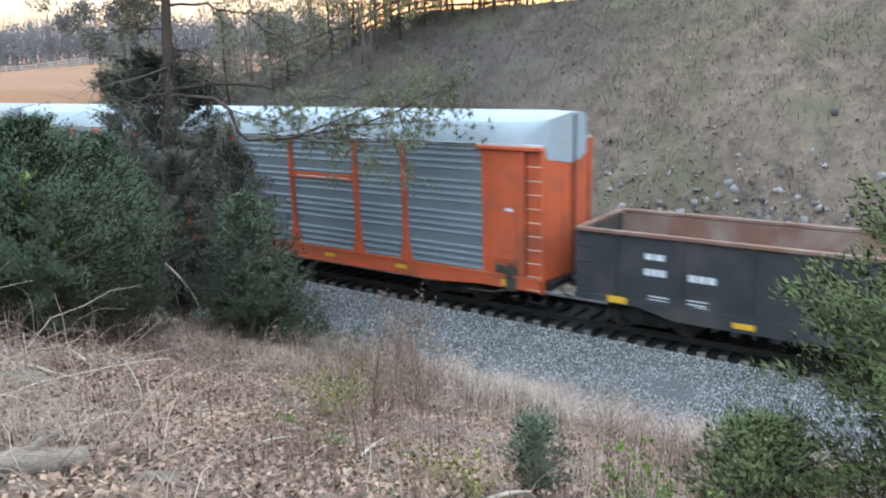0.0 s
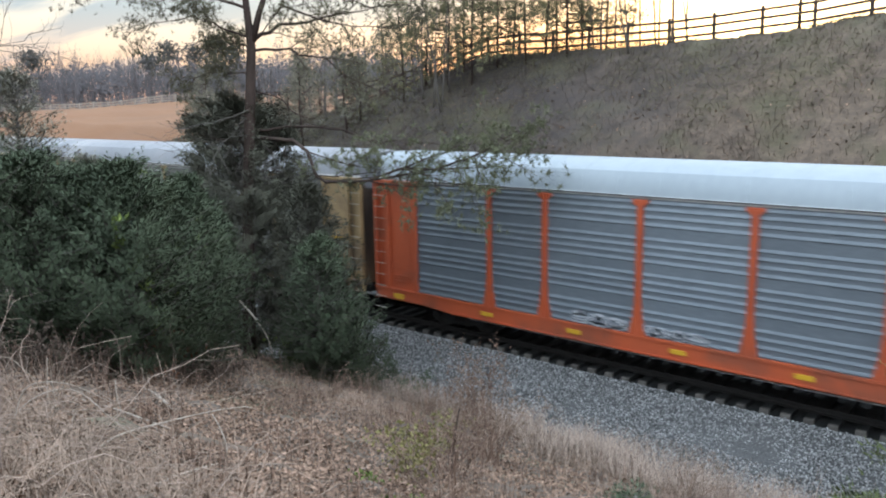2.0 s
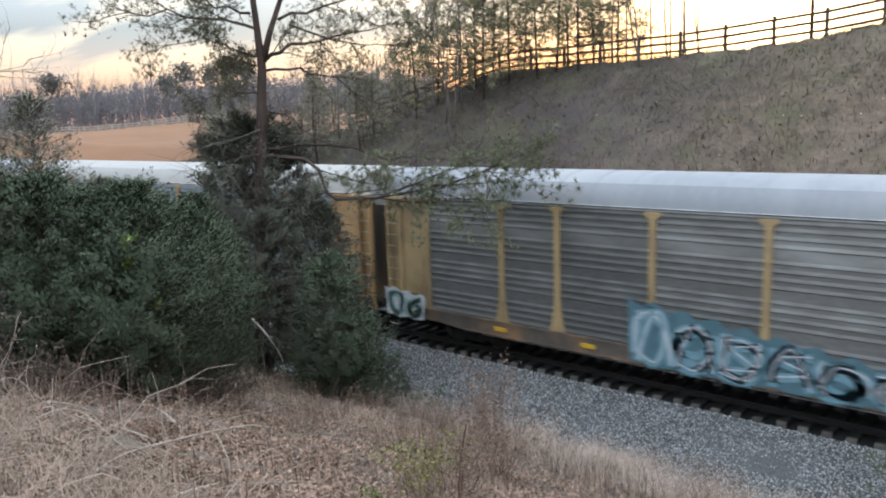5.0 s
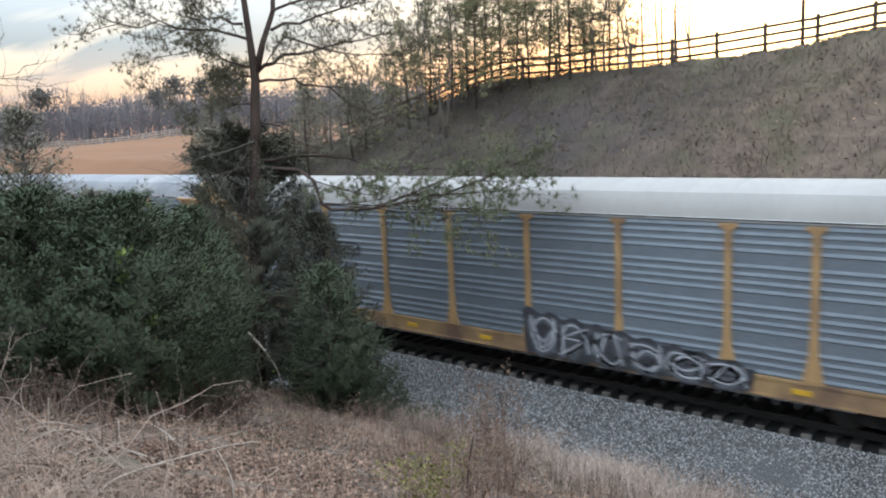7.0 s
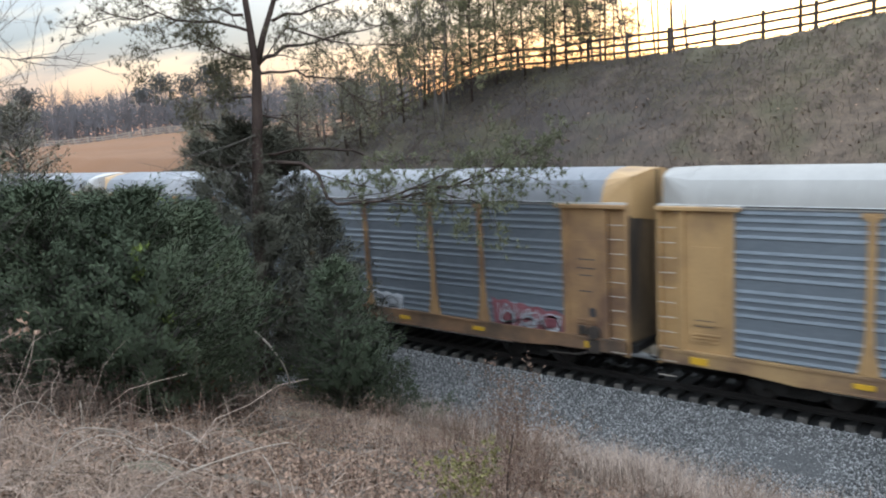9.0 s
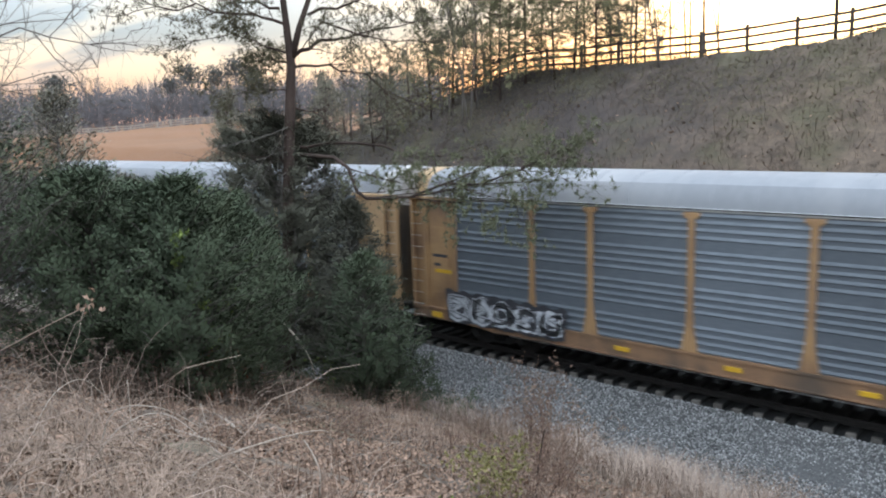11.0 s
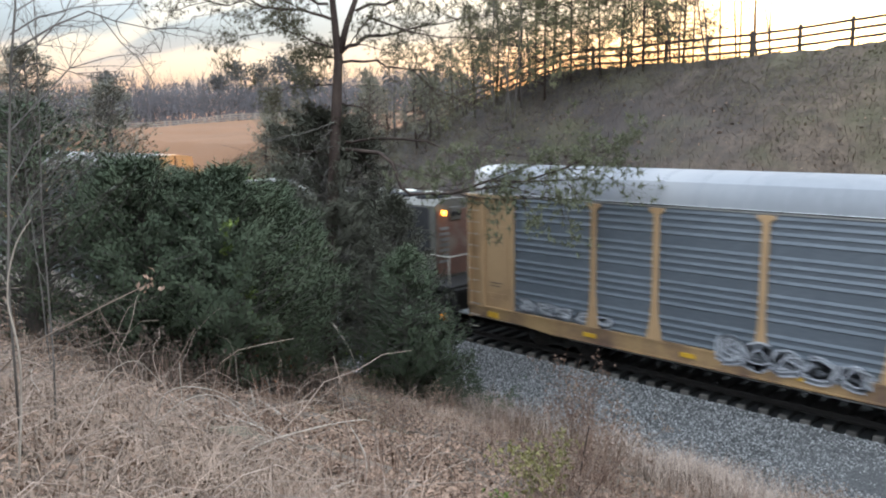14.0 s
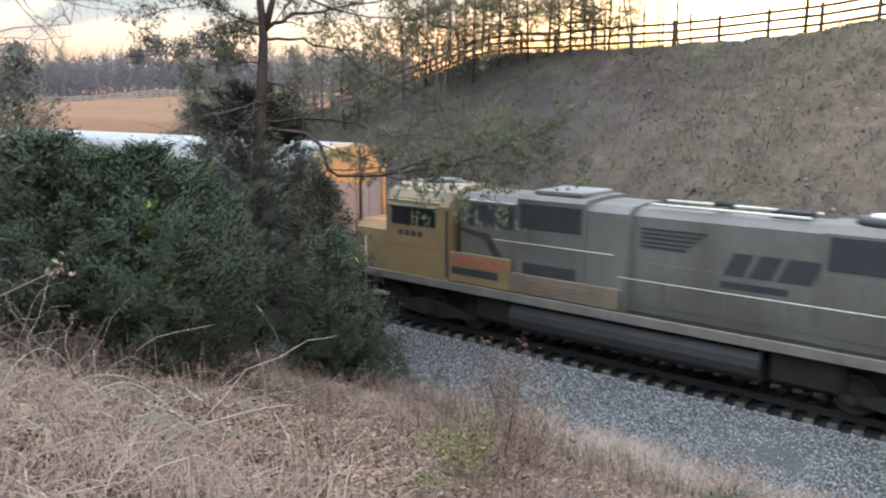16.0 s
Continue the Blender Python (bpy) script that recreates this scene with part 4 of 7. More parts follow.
    bars(d, [(HALF - 1.55, HALF - 1.0, 3.35, 3.38), (HALF - 1.55, HALF - 1.0, 3.1, 3.13), (HALF - 1.5, HALF - 1.1, 2.9, 2.93), (HALF - 1.5, HALF - 1.1, 2.45, 2.48), (HALF - 1.2, HALF - 1.0, 1.75, 2.0), (-HALF + 0.95, -HALF + 1.6, 2.9, 3.0), (-HALF + 1.0, -HALF + 1.3, 2.6, 2.7)], M["spray_dark"], y=-1.515)
    bars(d, [(-HALF + 1.05, -HALF + 1.75, 2.38, 2.5)], M["reflector"], y=-1.515)
    e = autorack("tan-yellow autorack car with dark slate panels and white roof ends", P["tan"], P["zinc_grey"], P["roof_grey"], P["cap_white"], P["door_grime"], -127.15, sill=P["sill_tan"])
    bo = graffiti(e, 8.6, 12.2, 1.0, 1.8, M["spray_slate"], M["spray_dark"], 31, 5)
    part("graffiti_highlight", bo, M["spray_grey"], e)
    bo = graffiti(e, -5.5, -1.8, 0.92, 1.75, M["spray_slate"], M["spray_white"], 33, 5, y=-1.612, backing=False)
    part("graffiti_highlight", bo, M["spray_white"], e)
    bo = graffiti(e, -12.1, -8.6, 1.2, 1.75, M["spray_grey"], P["zinc_grey"], 35, 5, backing=False)
    part("graffiti_highlight", bo, M["spray_white"], e)
    bars(e, [(HALF - 1.55, HALF - 1.0, 3.15, 3.18), (HALF - 1.55, HALF - 1.0, 3.4, 3.43), (HALF - 1.45, HALF - 1.1, 2.7, 2.74), (HALF - 1.45, HALF - 1.1, 2.6, 2.63), (HALF - 1.45, HALF - 1.15, 2.45, 2.48)], M["spray_dark"], y=-1.515)
    bars(e, [(-HALF + 0.95, -HALF + 1.5, 3.5, 3.52), (-HALF + 1.0, -HALF + 1.5, 3.35, 3.37), (-HALF + 1.0, -HALF + 1.5, 2.0, 2.03), (-HALF + 1.0, -HALF + 1.4, 1.9, 1.93)], M["spray_dark"], y=-1.515)
    autorack("yellow autorack car with slate panels, white roof and pale end doors", P["yellow"], P["zinc_grey"], P["roof_white"], P["yellow"], P["roof_grey"], -179.3)
    autorack("yellow autorack car with blue-grey panels and pale roof", P["yellow"], P["zinc_blue"], P["roof_white"], P["roof_white"], P["yellow"], -208.5)


build_train()


def gondola(x_left):
    g = tagged(new("gondola_car"), "black open-top gondola car with rusty brown inside", "rail car")
    L, top, bot = 16.0, 2.83, 0.86
    h = L / 2
    for s in (-1, 1):
        bm = box(bmesh.new(), -h, h, min(s * 1.42, s * 1.46), max(s * 1.42, s * 1.46), bot + 0.1, top - 0.05)
        part("side_wall", bm, M["gondola_black"], g)
        x = -h + 1.15
        while x < h - 0.3:
            bm = box(bmesh.new(), x - 0.06, x + 0.06, min(s * 1.462, s * 1.54), max(s * 1.462, s * 1.54), bot + 0.17, top - 0.11, bevel=0.01)
            part("side_stake", bm, M["gondola_black"], g)
            x += 1.72
        bm = box(bmesh.new(), -h, h, min(s * 1.40, s * 1.56), max(s * 1.40, s * 1.56), top - 0.10, top, bevel=0.015)
        part("top_rail", bm, M["rust"], g, "rusty worn top rail")
        bm = box(bmesh.new(), -h + 0.1, h - 0.1, min(s * 1.38, s * 1.416), max(s * 1.38, s * 1.416), bot + 0.2, top - 0.12)
        for k in range(5):
            xx = -h + 1.6 + k * 3.2
            box(bm, xx - 0.05, xx + 0.05, min(s * 1.33, s * 1.385), max(s * 1.33, s * 1.385), bot + 0.2, top - 0.12)
        part("inner_lining", bm, M["rust"], g, "rust-brown inside wall")
        bm = prism(bmesh.new(), [(-h, bot), (-h, bot + 0.16), (h, bot + 0.16), (h, bot), (h - 1.8, bot), (h - 2.8, 0.62), (-h + 2.8, 0.62), (-h + 1.8, bot)], s * 1.44, s * 1.55, axis="y")
        part("side_sill", bm, M["gondola_black"], g)
        for xx in (-h + 1.25, -h + 4.5, 0, h - 4.5, h - 1.25):
            bm = box(bmesh.new(), xx - 0.26, xx + 0.26, min(s * 1.55, s * 1.562), max(s * 1.55, s * 1.562), 0.72 if abs(xx) < 5 else 0.88, 0.86 if abs(xx) < 5 else 1.06)
            part("reflector", bm, M["reflector"], g, "yellow reflective plate")
    for e in (-1, 1):
        bm = box(bmesh.new(), min(e * h, e * (h - 0.07)), max(e * h, e * (h - 0.07)), -1.42, 1.42, bot, top - 0.03)
        for z in (1.3, 1.8, 2.3):
            box(bm, min(e * h, e * (h + 0.08)), max(e * h, e * (h + 0.08)), -1.4, 1.4, z, z + 0.1, bevel=0.01)
        part("end_wall", bm, M["gondola_black"], g)
        bm = box(bmesh.new(), min(e * (h - 0.01), e * (h - 0.14)), max(e * (h - 0.01), e * (h - 0.14)), -1.40, 1.40, top - 0.1, top - 0.003)
        part("end_rail", bm, M["rust"], g, "rusty worn top rail")
        bm = bmesh.new()
        for k in range(5):
            for s in (-1, 1):
                tube(bm, [(e * (h - 0.08), s * 1.60, 0.65 + k * 0.42), (e * (h - 0.55), s * 1.60, 0.65 + k * 0.42)], 0.014, 6)
        part("ladder", bm, M["steel_dark"], g)
        coupler(g, e * h, e)
        truck(g, e * (h - 2.0))
    bm = box(bmesh.new(), -h + 0.07, h - 0.07, -1.38, 1.38, bot + 0.1, bot + 0.2)
    part("floor", bm, M["rust"], g)
    # markings reduced to bars
    bars(g, [(-h + 1.95, -h + 2.15, 2.14, 2.30), (-h + 2.20, -h + 2.45, 2.14, 2.30), (-h + 1.95, -h + 2.10, 1.72, 1.90), (-h + 2.14, -h + 2.3, 1.72, 1.90), (-h + 2.34, -h + 2.5, 1.72, 1.90),
             (-h + 3.10, -h + 3.28, 1.70, 1.88), (-h + 3.33, -h + 3.52, 1.70, 1.88), (-h + 3.57, -h + 3.76, 1.70, 1.88),
             (-h + 2.1, -h + 2.6, 1.16, 1.19), (-h + 2.05, -h + 2.6, 1.08, 1.10), (-h + 2.0, -h + 2.7, 0.90, 0.92), (-h + 3.1, -h + 3.6, 1.20, 1.23), (-h + 3.1, -h + 3.55, 1.10, 1.13), (-h + 3.3, -h + 3.6, 1.05, 1.07)],
         M["paint_white"], y=-1.4625)
    TRAIN.append((g, x_left + h))


gondola(-8.97)


# ---- locomotive ----
def locomotive(x_right):
    L = 22.3
    h = L / 2
    lo = tagged(new("locomotive"), "weathered grey diesel locomotive with an ochre cab", "locomotive")
    grey = mat("faded_grey_loco_paint", (0.160, 0.151, 0.130), (0.108, 0.102, 0.090), rough=0.55, scale=0.8, fine=12, bump=0.05, dirt=(0.075, 0.065, 0.055), dirt_at=0.58, stretch=(1, 1, 0.5))
    roofm = mat("loco_roof_paint", (0.27, 0.26, 0.25), (0.18, 0.175, 0.165), rough=0.5, scale=1.0, fine=12, dirt=(0.12, 0.11, 0.10), dirt_at=0.62)
    cabm = mat("faded_ochre_loco_paint", (0.30, 0.20, 0.085), (0.22, 0.15, 0.07), rough=0.55, scale=0.9, fine=12, dirt=(0.14, 0.10, 0.06), dirt_at=0.60)
    stripe = mat("brick_red_stripe", (0.34, 0.12, 0.06), (0.25, 0.10, 0.06), rough=0.6, scale=1.4, fine=14)
    grill = mat("radiator_grille", (0.022, 0.022, 0.026), (0.04, 0.04, 0.044), rough=0.6, scale=2, fine=60, bump=0.5)
    glass = mat("dark_cab_glass", (0.02, 0.022, 0.025), (0.015, 0.016, 0.018), rough=0.08, bump=0)
    amber = mat("amber_lamp", (0.9, 0.45, 0.05), emit=((1.0, 0.42, 0.04), 9.0))
    head = mat("headlight_lens", (0.9, 0.7, 0.4), emit=((1.0, 0.36, 0.05), 170.0))
    # orange paint; a weak emission stands in for light on the plates
    steps = mat("self_lit_orange_step", (0.85, 0.30, 0.02), (0.75, 0.24, 0.02), rough=0.4, emit=((1.0, 0.35, 0.02), 0.5))
    cabroof = mat("bleached_cream_paint", (0.36, 0.27, 0.16), (0.28, 0.21, 0.125), rough=0.55, scale=1.2, fine=14, dirt=(0.20, 0.15, 0.10), dirt_at=0.62)
    lockm = mat("rust_stained_locker", (0.21, 0.155, 0.11), (0.145, 0.11, 0.082), rough=0.65, scale=1.1, fine=12, dirt=(0.10, 0.07, 0.05), dirt_at=0.6)
    railp = mat("pale_handrail", (0.72, 0.70, 0.62), (0.6, 0.58, 0.5), rough=0.5)
    X = lambda u: h - u

    def bx(bm, u0, u1, y0, y1, z0, z1, bevel=0.02):
        return box(bm, X(u1), X(u0), y0, y1, z0, z1, bevel=bevel)

    tank_m = mat("sooty_walkway_edge", (0.19, 0.165, 0.14), (0.115, 0.10, 0.086), rough=0.7, scale=1.2, fine=14)
    # frame, walkways
    bm = bx(bmesh.new(), 0.15, 22.15, -1.5, 1.5, 1.36, 1.60, 0.03)
    bx(bm, 0.6, 21.7, -0.6, 0.6, 0.60, 1.4)
    part("frame", bm, M["steel_dark"], lo)
    for s in (-1, 1):
        bm = bx(bmesh.new(), 1.3, 21.3, min(s * 1.42, s * 1.54), max(s * 1.42, s * 1.54), 1.38, 1.64, 0.012)
        part("side_sill", bm, tank_m, lo, "sooty grey walkway edge")
    # long hood
    def hood(u0, u1, w, top, material, name="hood", cham=0.22):
        prof = [(-w, 1.6), (-w, top - cham), (-w + cham * 1.4, top - 0.04), (0, top), (w - cham * 1.4, top - 0.04), (w, top - cham), (w, 1.6)]
        bm = prism(bmesh.new(), prof, X(u1), X(u0))
        return part(name, bm, material, lo)

    hood(1.45, 6.5, 0.98, 4.50, grey, "radiator_hood")
    hood(6.5, 11.3, 0.90, 4.46, grey, "engine_hood")
    hood(11.3, 12.55, 1.25, 4.52, grey, "filter_housing")
    hood(12.55, 14.8, 1.34, 4.62, grey, "brake_housing", 0.14)
    hood(14.8, 17.0, 1.25, 4.50, grey, "cabinet")
    for s in (-1, 1):
        # radiator screens, louvres and doors of the hood's side
        y = s * 0.98
        bm = bx(bmesh.new(), 1.75, 6.35, min(y, y + s * 0.03), max(y, y + s * 0.03), 3.42, 4.22, 0.008)
        for k in range(22):
            u = 1.95 + k * 0.205
            bx(bm, u, u + 0.02, min(y, y + s * 0.045), max(y, y + s * 0.045), 3.42, 4.22, 0)
        part("radiator_grille", bm, grill, lo)
        bm = bx(bmesh.new(), 1.7, 2.9, min(y, y + s * 0.025), max(y, y + s * 0.025), 2.30, 3.38, 0.008)
        part("access_panel", bm, grill, lo)
        for k in range(5):
            bm = bmesh.new()
            z = 3.42 + k * 0.12
            yy = s * 0.90
            prism(bm, [(X(9.3 + 0.13 * (4 - k)), z), (X(11.05), z), (X(11.05), z + 0.055), (X(9.25 + 0.13 * (4 - k)), z + 0.055)], yy, yy + s * 0.03, axis="y")
            part("louvre", bm, grill, lo)
        for k in range(6):
            u = 6.6 + k * 0.77
            bm = bx(bmesh.new(), u + 0.02, u + 0.75, min(s * 0.90, s * 0.916), max(s * 0.90, s * 0.916), 1.8, 3.0, 0.006)
            part("hood_door", bm, grey, lo)
        for k in range(4):
            u = 3.05 + k * 0.85
            bm = bx(bmesh.new(), u, u + 0.8, min(y, y + s * 0.016), max(y, y + s * 0.016), 1.8, 3.3, 0.006)
            part("hood_door", bm, grey, lo)
        bm = bx(bmesh.new(), 12.65, 14.7, min(s * 1.34, s * 1.36), max(s * 1.34, s * 1.36), 3.62, 4.35, 0.008)
        part("intake_grille", bm, grill, lo)
        bm = bx(bmesh.new(), 15.0, 16.7, min(s * 1.25, s * 1.27), max(s * 1.25, s * 1.27), 3.5, 4.2, 0.008)
        part("intake_grille", bm, grill, lo)
        bm = bx(bmesh.new(), 12.8, 14.6, min(s * 1.34, s * 1.352), max(s * 1.34, s * 1.352), 2.1, 2.6, 0.006)
        part("access_panel", bm, grill, lo)
        # emblem as plain slanted shapes, and a bar for the name
        y0, y1 = s * 0.918, s * 0.926
        for pts in ([(8.80, 2.96), (8.30, 2.96), (8.05, 3.55), (8.55, 3.55)], [(8.16, 2.96), (7.62, 2.96), (7.37, 3.55), (7.91, 3.55)], [(7.48, 2.96), (6.70, 2.96), (6.45, 3.55), (7.23, 3.55)]):
            bm = prism(bmesh.new(), [(X(u), z) for u, z in pts], y0, y1, axis="y")
            part("emblem", bm, grill, lo)
        bm = bx(bmesh.new(), 7.2, 8.85, min(y0, y1), max(y0, y1), 2.62, 2.80, 0)
        part("lettering", bm, grill, lo)
        # lower coloured panels ahead of the cab
        bm = bx(bmesh.new(), 15.0, 17.3, min(s * 1.30, s * 1.46), max(s * 1.30, s * 1.46), 1.66, 2.62, 0.02)
        part("battery_box", bm, cabm, lo)
        bm = bx(bmesh.new(), 15.1, 17.2, min(s * 1.46, s * 1.472), max(s * 1.46, s * 1.472), 2.22, 2.55, 0.005)
        part("stripe", bm, stripe, lo)
        bm = bx(bmesh.new(), 15.4, 17.2, min(s * 1.46, s * 1.472), max(s * 1.46, s * 1.472), 1.92, 2.16, 0.005)
        part("vent", bm, grill, lo)
        bm = bx(bmesh.new(), 11.4, 15.0, min(s * 1.30, s * 1.44), max(s * 1.30, s * 1.44), 1.66, 2.25, 0.02)
        for k in range(3):
            bx(bm, 11.8, 14.4, min(s * 1.44, s * 1.455), max(s * 1.44, s * 1.455), 1.82 + k * 0.11, 1.87 + k * 0.11, 0)
        part("air_locker", bm, lockm, lo, "rust-stained grey locker")
        # handrails on stanchions
        bm = bmesh.new()
        tube(bm, [(X(1.4), s * 1.47, 2.62), (X(11.4), s * 1.47, 2.62)], 0.013, 6)
        for k in range(8):
            u = 1.4 + k * 10 / 7
            tube(bm, [(X(u), s * 1.47, 1.62), (X(u), s * 1.47, 2.60)], 0.014, 6) if k == 0 else None
        part("handrail", bm, railp, lo, "pale steel handrail")
        for k in range(1, 8):
            u = 1.4 + k * 10 / 7
            part("stanchion", tube(bmesh.new(), [(X(u), s * 1.47, 1.62), (X(u), s * 1.47, 2.60)], 0.014, 6), grey, lo)
        bm = tube(bmesh.new(), [(X(11.6), s * 1.47, 3.2), (X(15.6), s * 1.47, 3.2)], 0.012, 6)
        part("handrail", bm, railp, lo)
        bm = tube(bmesh.new(), [(X(14.9), s * 1.36, 4.30), (X(16.9), s * 1.30, 4.30)], 0.018, 6)
        part("grab_iron", bm, railp, lo)
        for e, u in ((1, 1.35), (-1, 21.0)):
            bm = bmesh.new()
            tube(bm, [(X(u), s * 1.5, 0.5), (X(u), s * 1.5, 2.7)], 0.018, 6)
            part("grab_iron", bm, railp, lo)
            # corner steps
            bm = bmesh.new()
            uu = 0.45 if e == 1 else 21.2
            for k in range(3):
                bx(bm, uu, uu + 0.65, min(s * 1.15, s * 1.5), max(s * 1.15, s * 1.5), 0.50 + k * 0.34, 0.54 + k * 0.34, 0)
            bx(bm, uu - 0.03, uu, min(s * 1.1, s * 1.5), max(s * 1.1, s * 1.5), 0.38, 1.4, 0)
            bx(bm, uu + 0.65, uu + 0.68, min(s * 1.1, s * 1.5), max(s * 1.1, s * 1.5), 0.38, 1.4, 0)
            part("steps", bm, M["steel_dark"], lo)
            bm = bx(bmesh.new(), uu, uu + 0.62, min(s * 1.5, s * 1.53), max(s * 1.5, s * 1.53), 0.36, 0.62, 0.01)
            part("step_plate", bm, steps, lo, "orange step plate with a faint added glow")
    # cab
    prof = [(-1.5, 1.6), (-1.5, 4.0), (-1.22, 4.42), (-0.7, 4.60), (0.7, 4.60), (1.22, 4.42), (1.5, 4.0), (1.5, 1.6)]
    cab = part("cab", prism(bmesh.new(), prof, X(20.0), X(17.3)), cabm, lo, "faded ochre cab")
    prof = [(-1.36, 1.6), (-1.36, 3.0), (-1.0, 3.25), (1.0, 3.25), (1.36, 3.0), (1.36, 1.6)]
    part("nose", prism(bmesh.new(), prof, X(21.6), X(20.0)), cabm, lo)
    for s in (-1, 1):
        bm = bx(bmesh.new(), 17.85, 19.75, min(s * 1.5, s * 1.515), max(s * 1.5, s * 1.515), 3.30, 3.86, 0.006)
        part("cab_window", bm, glass, cab)
        bm = bx(bmesh.new(), 17.75, 19.85, min(s * 1.5, s * 1.62), max(s * 1.5, s * 1.62), 3.93, 3.97, 0.01)
        part("sunshade", bm, roofm, cab)
        bm = bx(bmesh.new(), 18.78, 18.84, min(s * 1.5, s * 1.53), max(s * 1.5, s * 1.53), 3.30, 3.86, 0)
        part("window_bar", bm, cabm, cab)
        for k in range(4):
            bm = bx(bmesh.new(), 18.2, 19.5, min(s * 1.5, s * 1.515), max(s * 1.5, s * 1.515), 1.95 + k * 0.1, 1.99 + k * 0.1, 0)
            part("vent", bm, cabm, cab)
        for k in range(4):
            bm = bx(bmesh.new(), 18.4 + k * 0.28, 18.6 + k * 0.28, min(s * 1.5, s * 1.507), max(s * 1.5, s * 1.507), 2.95, 3.12, 0)
            part("cab_marking", bm, grill, cab)
        bm = bx(bmesh.new(), 19.98, 20.02, s * 0.7 - 0.45, s * 0.7 + 0.45, 3.35, 3.95, 0.004)
        part("windscreen", bm, glass, cab)
    # roof gear: fans, exhaust, pipes, horn
    for u in (2.5, 3.95, 5.4):
        bm = tube(bmesh.new(), [(X(u), 0, 4.46), (X(u), 0, 4.64)], [0.66, 0.60], 24)
        fan = part("fan", bm, grill, lo)
        bm = tube(bmesh.new(), [(X(u), 0, 4.644), (X(u), 0, 4.70)], [0.40, 0.30], 20)
        part("fan_cap", bm, railp, fan, "pale fan cap")
    bm = bx(bmesh.new(), 7.0, 7.9, -0.3, 0.3, 4.42, 4.62)
    part("exhaust", bm, M["steel_dark"], lo)
    for y in (-0.55, 0.55):
        bm = tube(bmesh.new(), [(X(6.9), y, 4.53), (X(11.0), y, 4.55)], 0.04, 6)
        part("roof_pipe", bm, railp, lo)
    bm = bx(bmesh.new(), 12.9, 14.5, -0.9, 0.9, 4.60, 4.72)
    part("roof_hatch", bm, roofm, lo)
    bm = bx(bmesh.new(), 18.3, 19.2, -0.5, 0.5, 4.58, 4.74)
    part("air_conditioner", bm, roofm, lo)
    bm = bmesh.new()
    for y in (-0.15, 0, 0.15):
        tube(bm, [(X(9.0), y, 4.50), (X(9.0), y, 4.62), (X(9.4), y, 4.64)], [0.03, 0.03, 0.07], 8)
    part("horn", bm, M["steel_dark"], lo)
    # rear end: lamps, slats
    bm = bx(bmesh.new(), 1.41, 1.449, -0.93, 0.93, 1.7, 4.1, 0.01)
    part("rear_door", bm, M["rust"], lo, "rusty dark hood end")
    bm = bx(bmesh.new(), 1.36, 1.41, -0.3, 0.3, 3.7, 4.2)
    part("lamp_housing", bm, grey, lo)
    for y, z in ((-0.62, 4.02), (-0.14, 3.95), (0.14, 3.95)):
        bm = tube(bmesh.new(), [(X(1.36), y, z), (X(1.30), y, z)], 0.085, 14)
        part("marker_lamp", bm, amber if y < -0.5 else glass, lo, "glowing amber lamp" if y < -0.5 else "unlit marker lamp")
    for k in range(7):
        bm = bx(bmesh.new(), 1.37, 1.409, -0.80, -0.35, 2.2 + k * 0.2, 2.3 + k * 0.2, 0)
        part("rear_slat", bm, roofm, lo)
    for y in (-0.12, 0.12):
        bm = tube(bmesh.new(), [(X(20.0), y, 4.25), (X(20.12), y, 4.25)], 0.11, 14)
        part("headlight", bm, head, lo, "lit warm headlight")
    for s in (-1, 1):
        bm = tube(bmesh.new(), [(X(21.75), s * 1.1, 1.75), (X(21.85), s * 1.1, 1.75)], 0.10, 12)
        part("ditch_light", bm, amber, lo, "glowing amber lamp")
    for s in (-1, 1):
        bm = tube(bmesh.new(), [(X(0.35), s * 1.42, 1.6), (X(0.35), s * 1.42, 2.62), (X(1.35), s * 1.45, 2.62)], 0.02, 6)
        tube(bm, [(X(0.35), s * 0.45, 1.6), (X(0.35), s * 0.45, 2.62), (X(0.35), s * 1.42, 2.62)], 0.02, 6)
        part("end_rail", bm, railp, lo, "pale steel platform rail")
        bm = bx(bmesh.new(), 17.32, 17.42, min(s * 1.5, s * 1.512), max(s * 1.5, s * 1.512), 1.75, 3.9, 0)
        part("cab_seam", bm, grill, cab)
        bm = bx(bmesh.new(), 17.45, 20.0, min(s * 1.50, s * 1.512), max(s * 1.50, s * 1.512), 2.60, 2.64, 0)
        part("rub_strip", bm, stripe, cab, "brick-red strip")
        bm = prism(bmesh.new(), [(X(15.0), 1.70), (X(14.72), 1.70), (X(15.9), 3.30), (X(17.0), 3.42), (X(17.0), 3.30), (X(16.1), 3.12)], s * 1.255, s * 1.285, axis="y")
        part("swoosh", bm, M["brake_grime"], lo, "dark brown curved paint edge")
        bm = bx(bmesh.new(), 17.7, 19.95, min(s * 1.02, s * 1.50), max(s * 1.02, s * 1.50), 4.08, 4.12, 0.01)
        part("drip_rail", bm, cabroof, cab, "sun-bleached cream roof edge")
    prof = [(-1.38, 4.19), (-1.22, 4.445), (-0.7, 4.63), (0.7, 4.63), (1.22, 4.445), (1.38, 4.19)]
    part("cab_roof", prism(bmesh.new(), prof, X(20.05), X(17.25)), cabroof, cab, "sun-bleached cream cab roof")
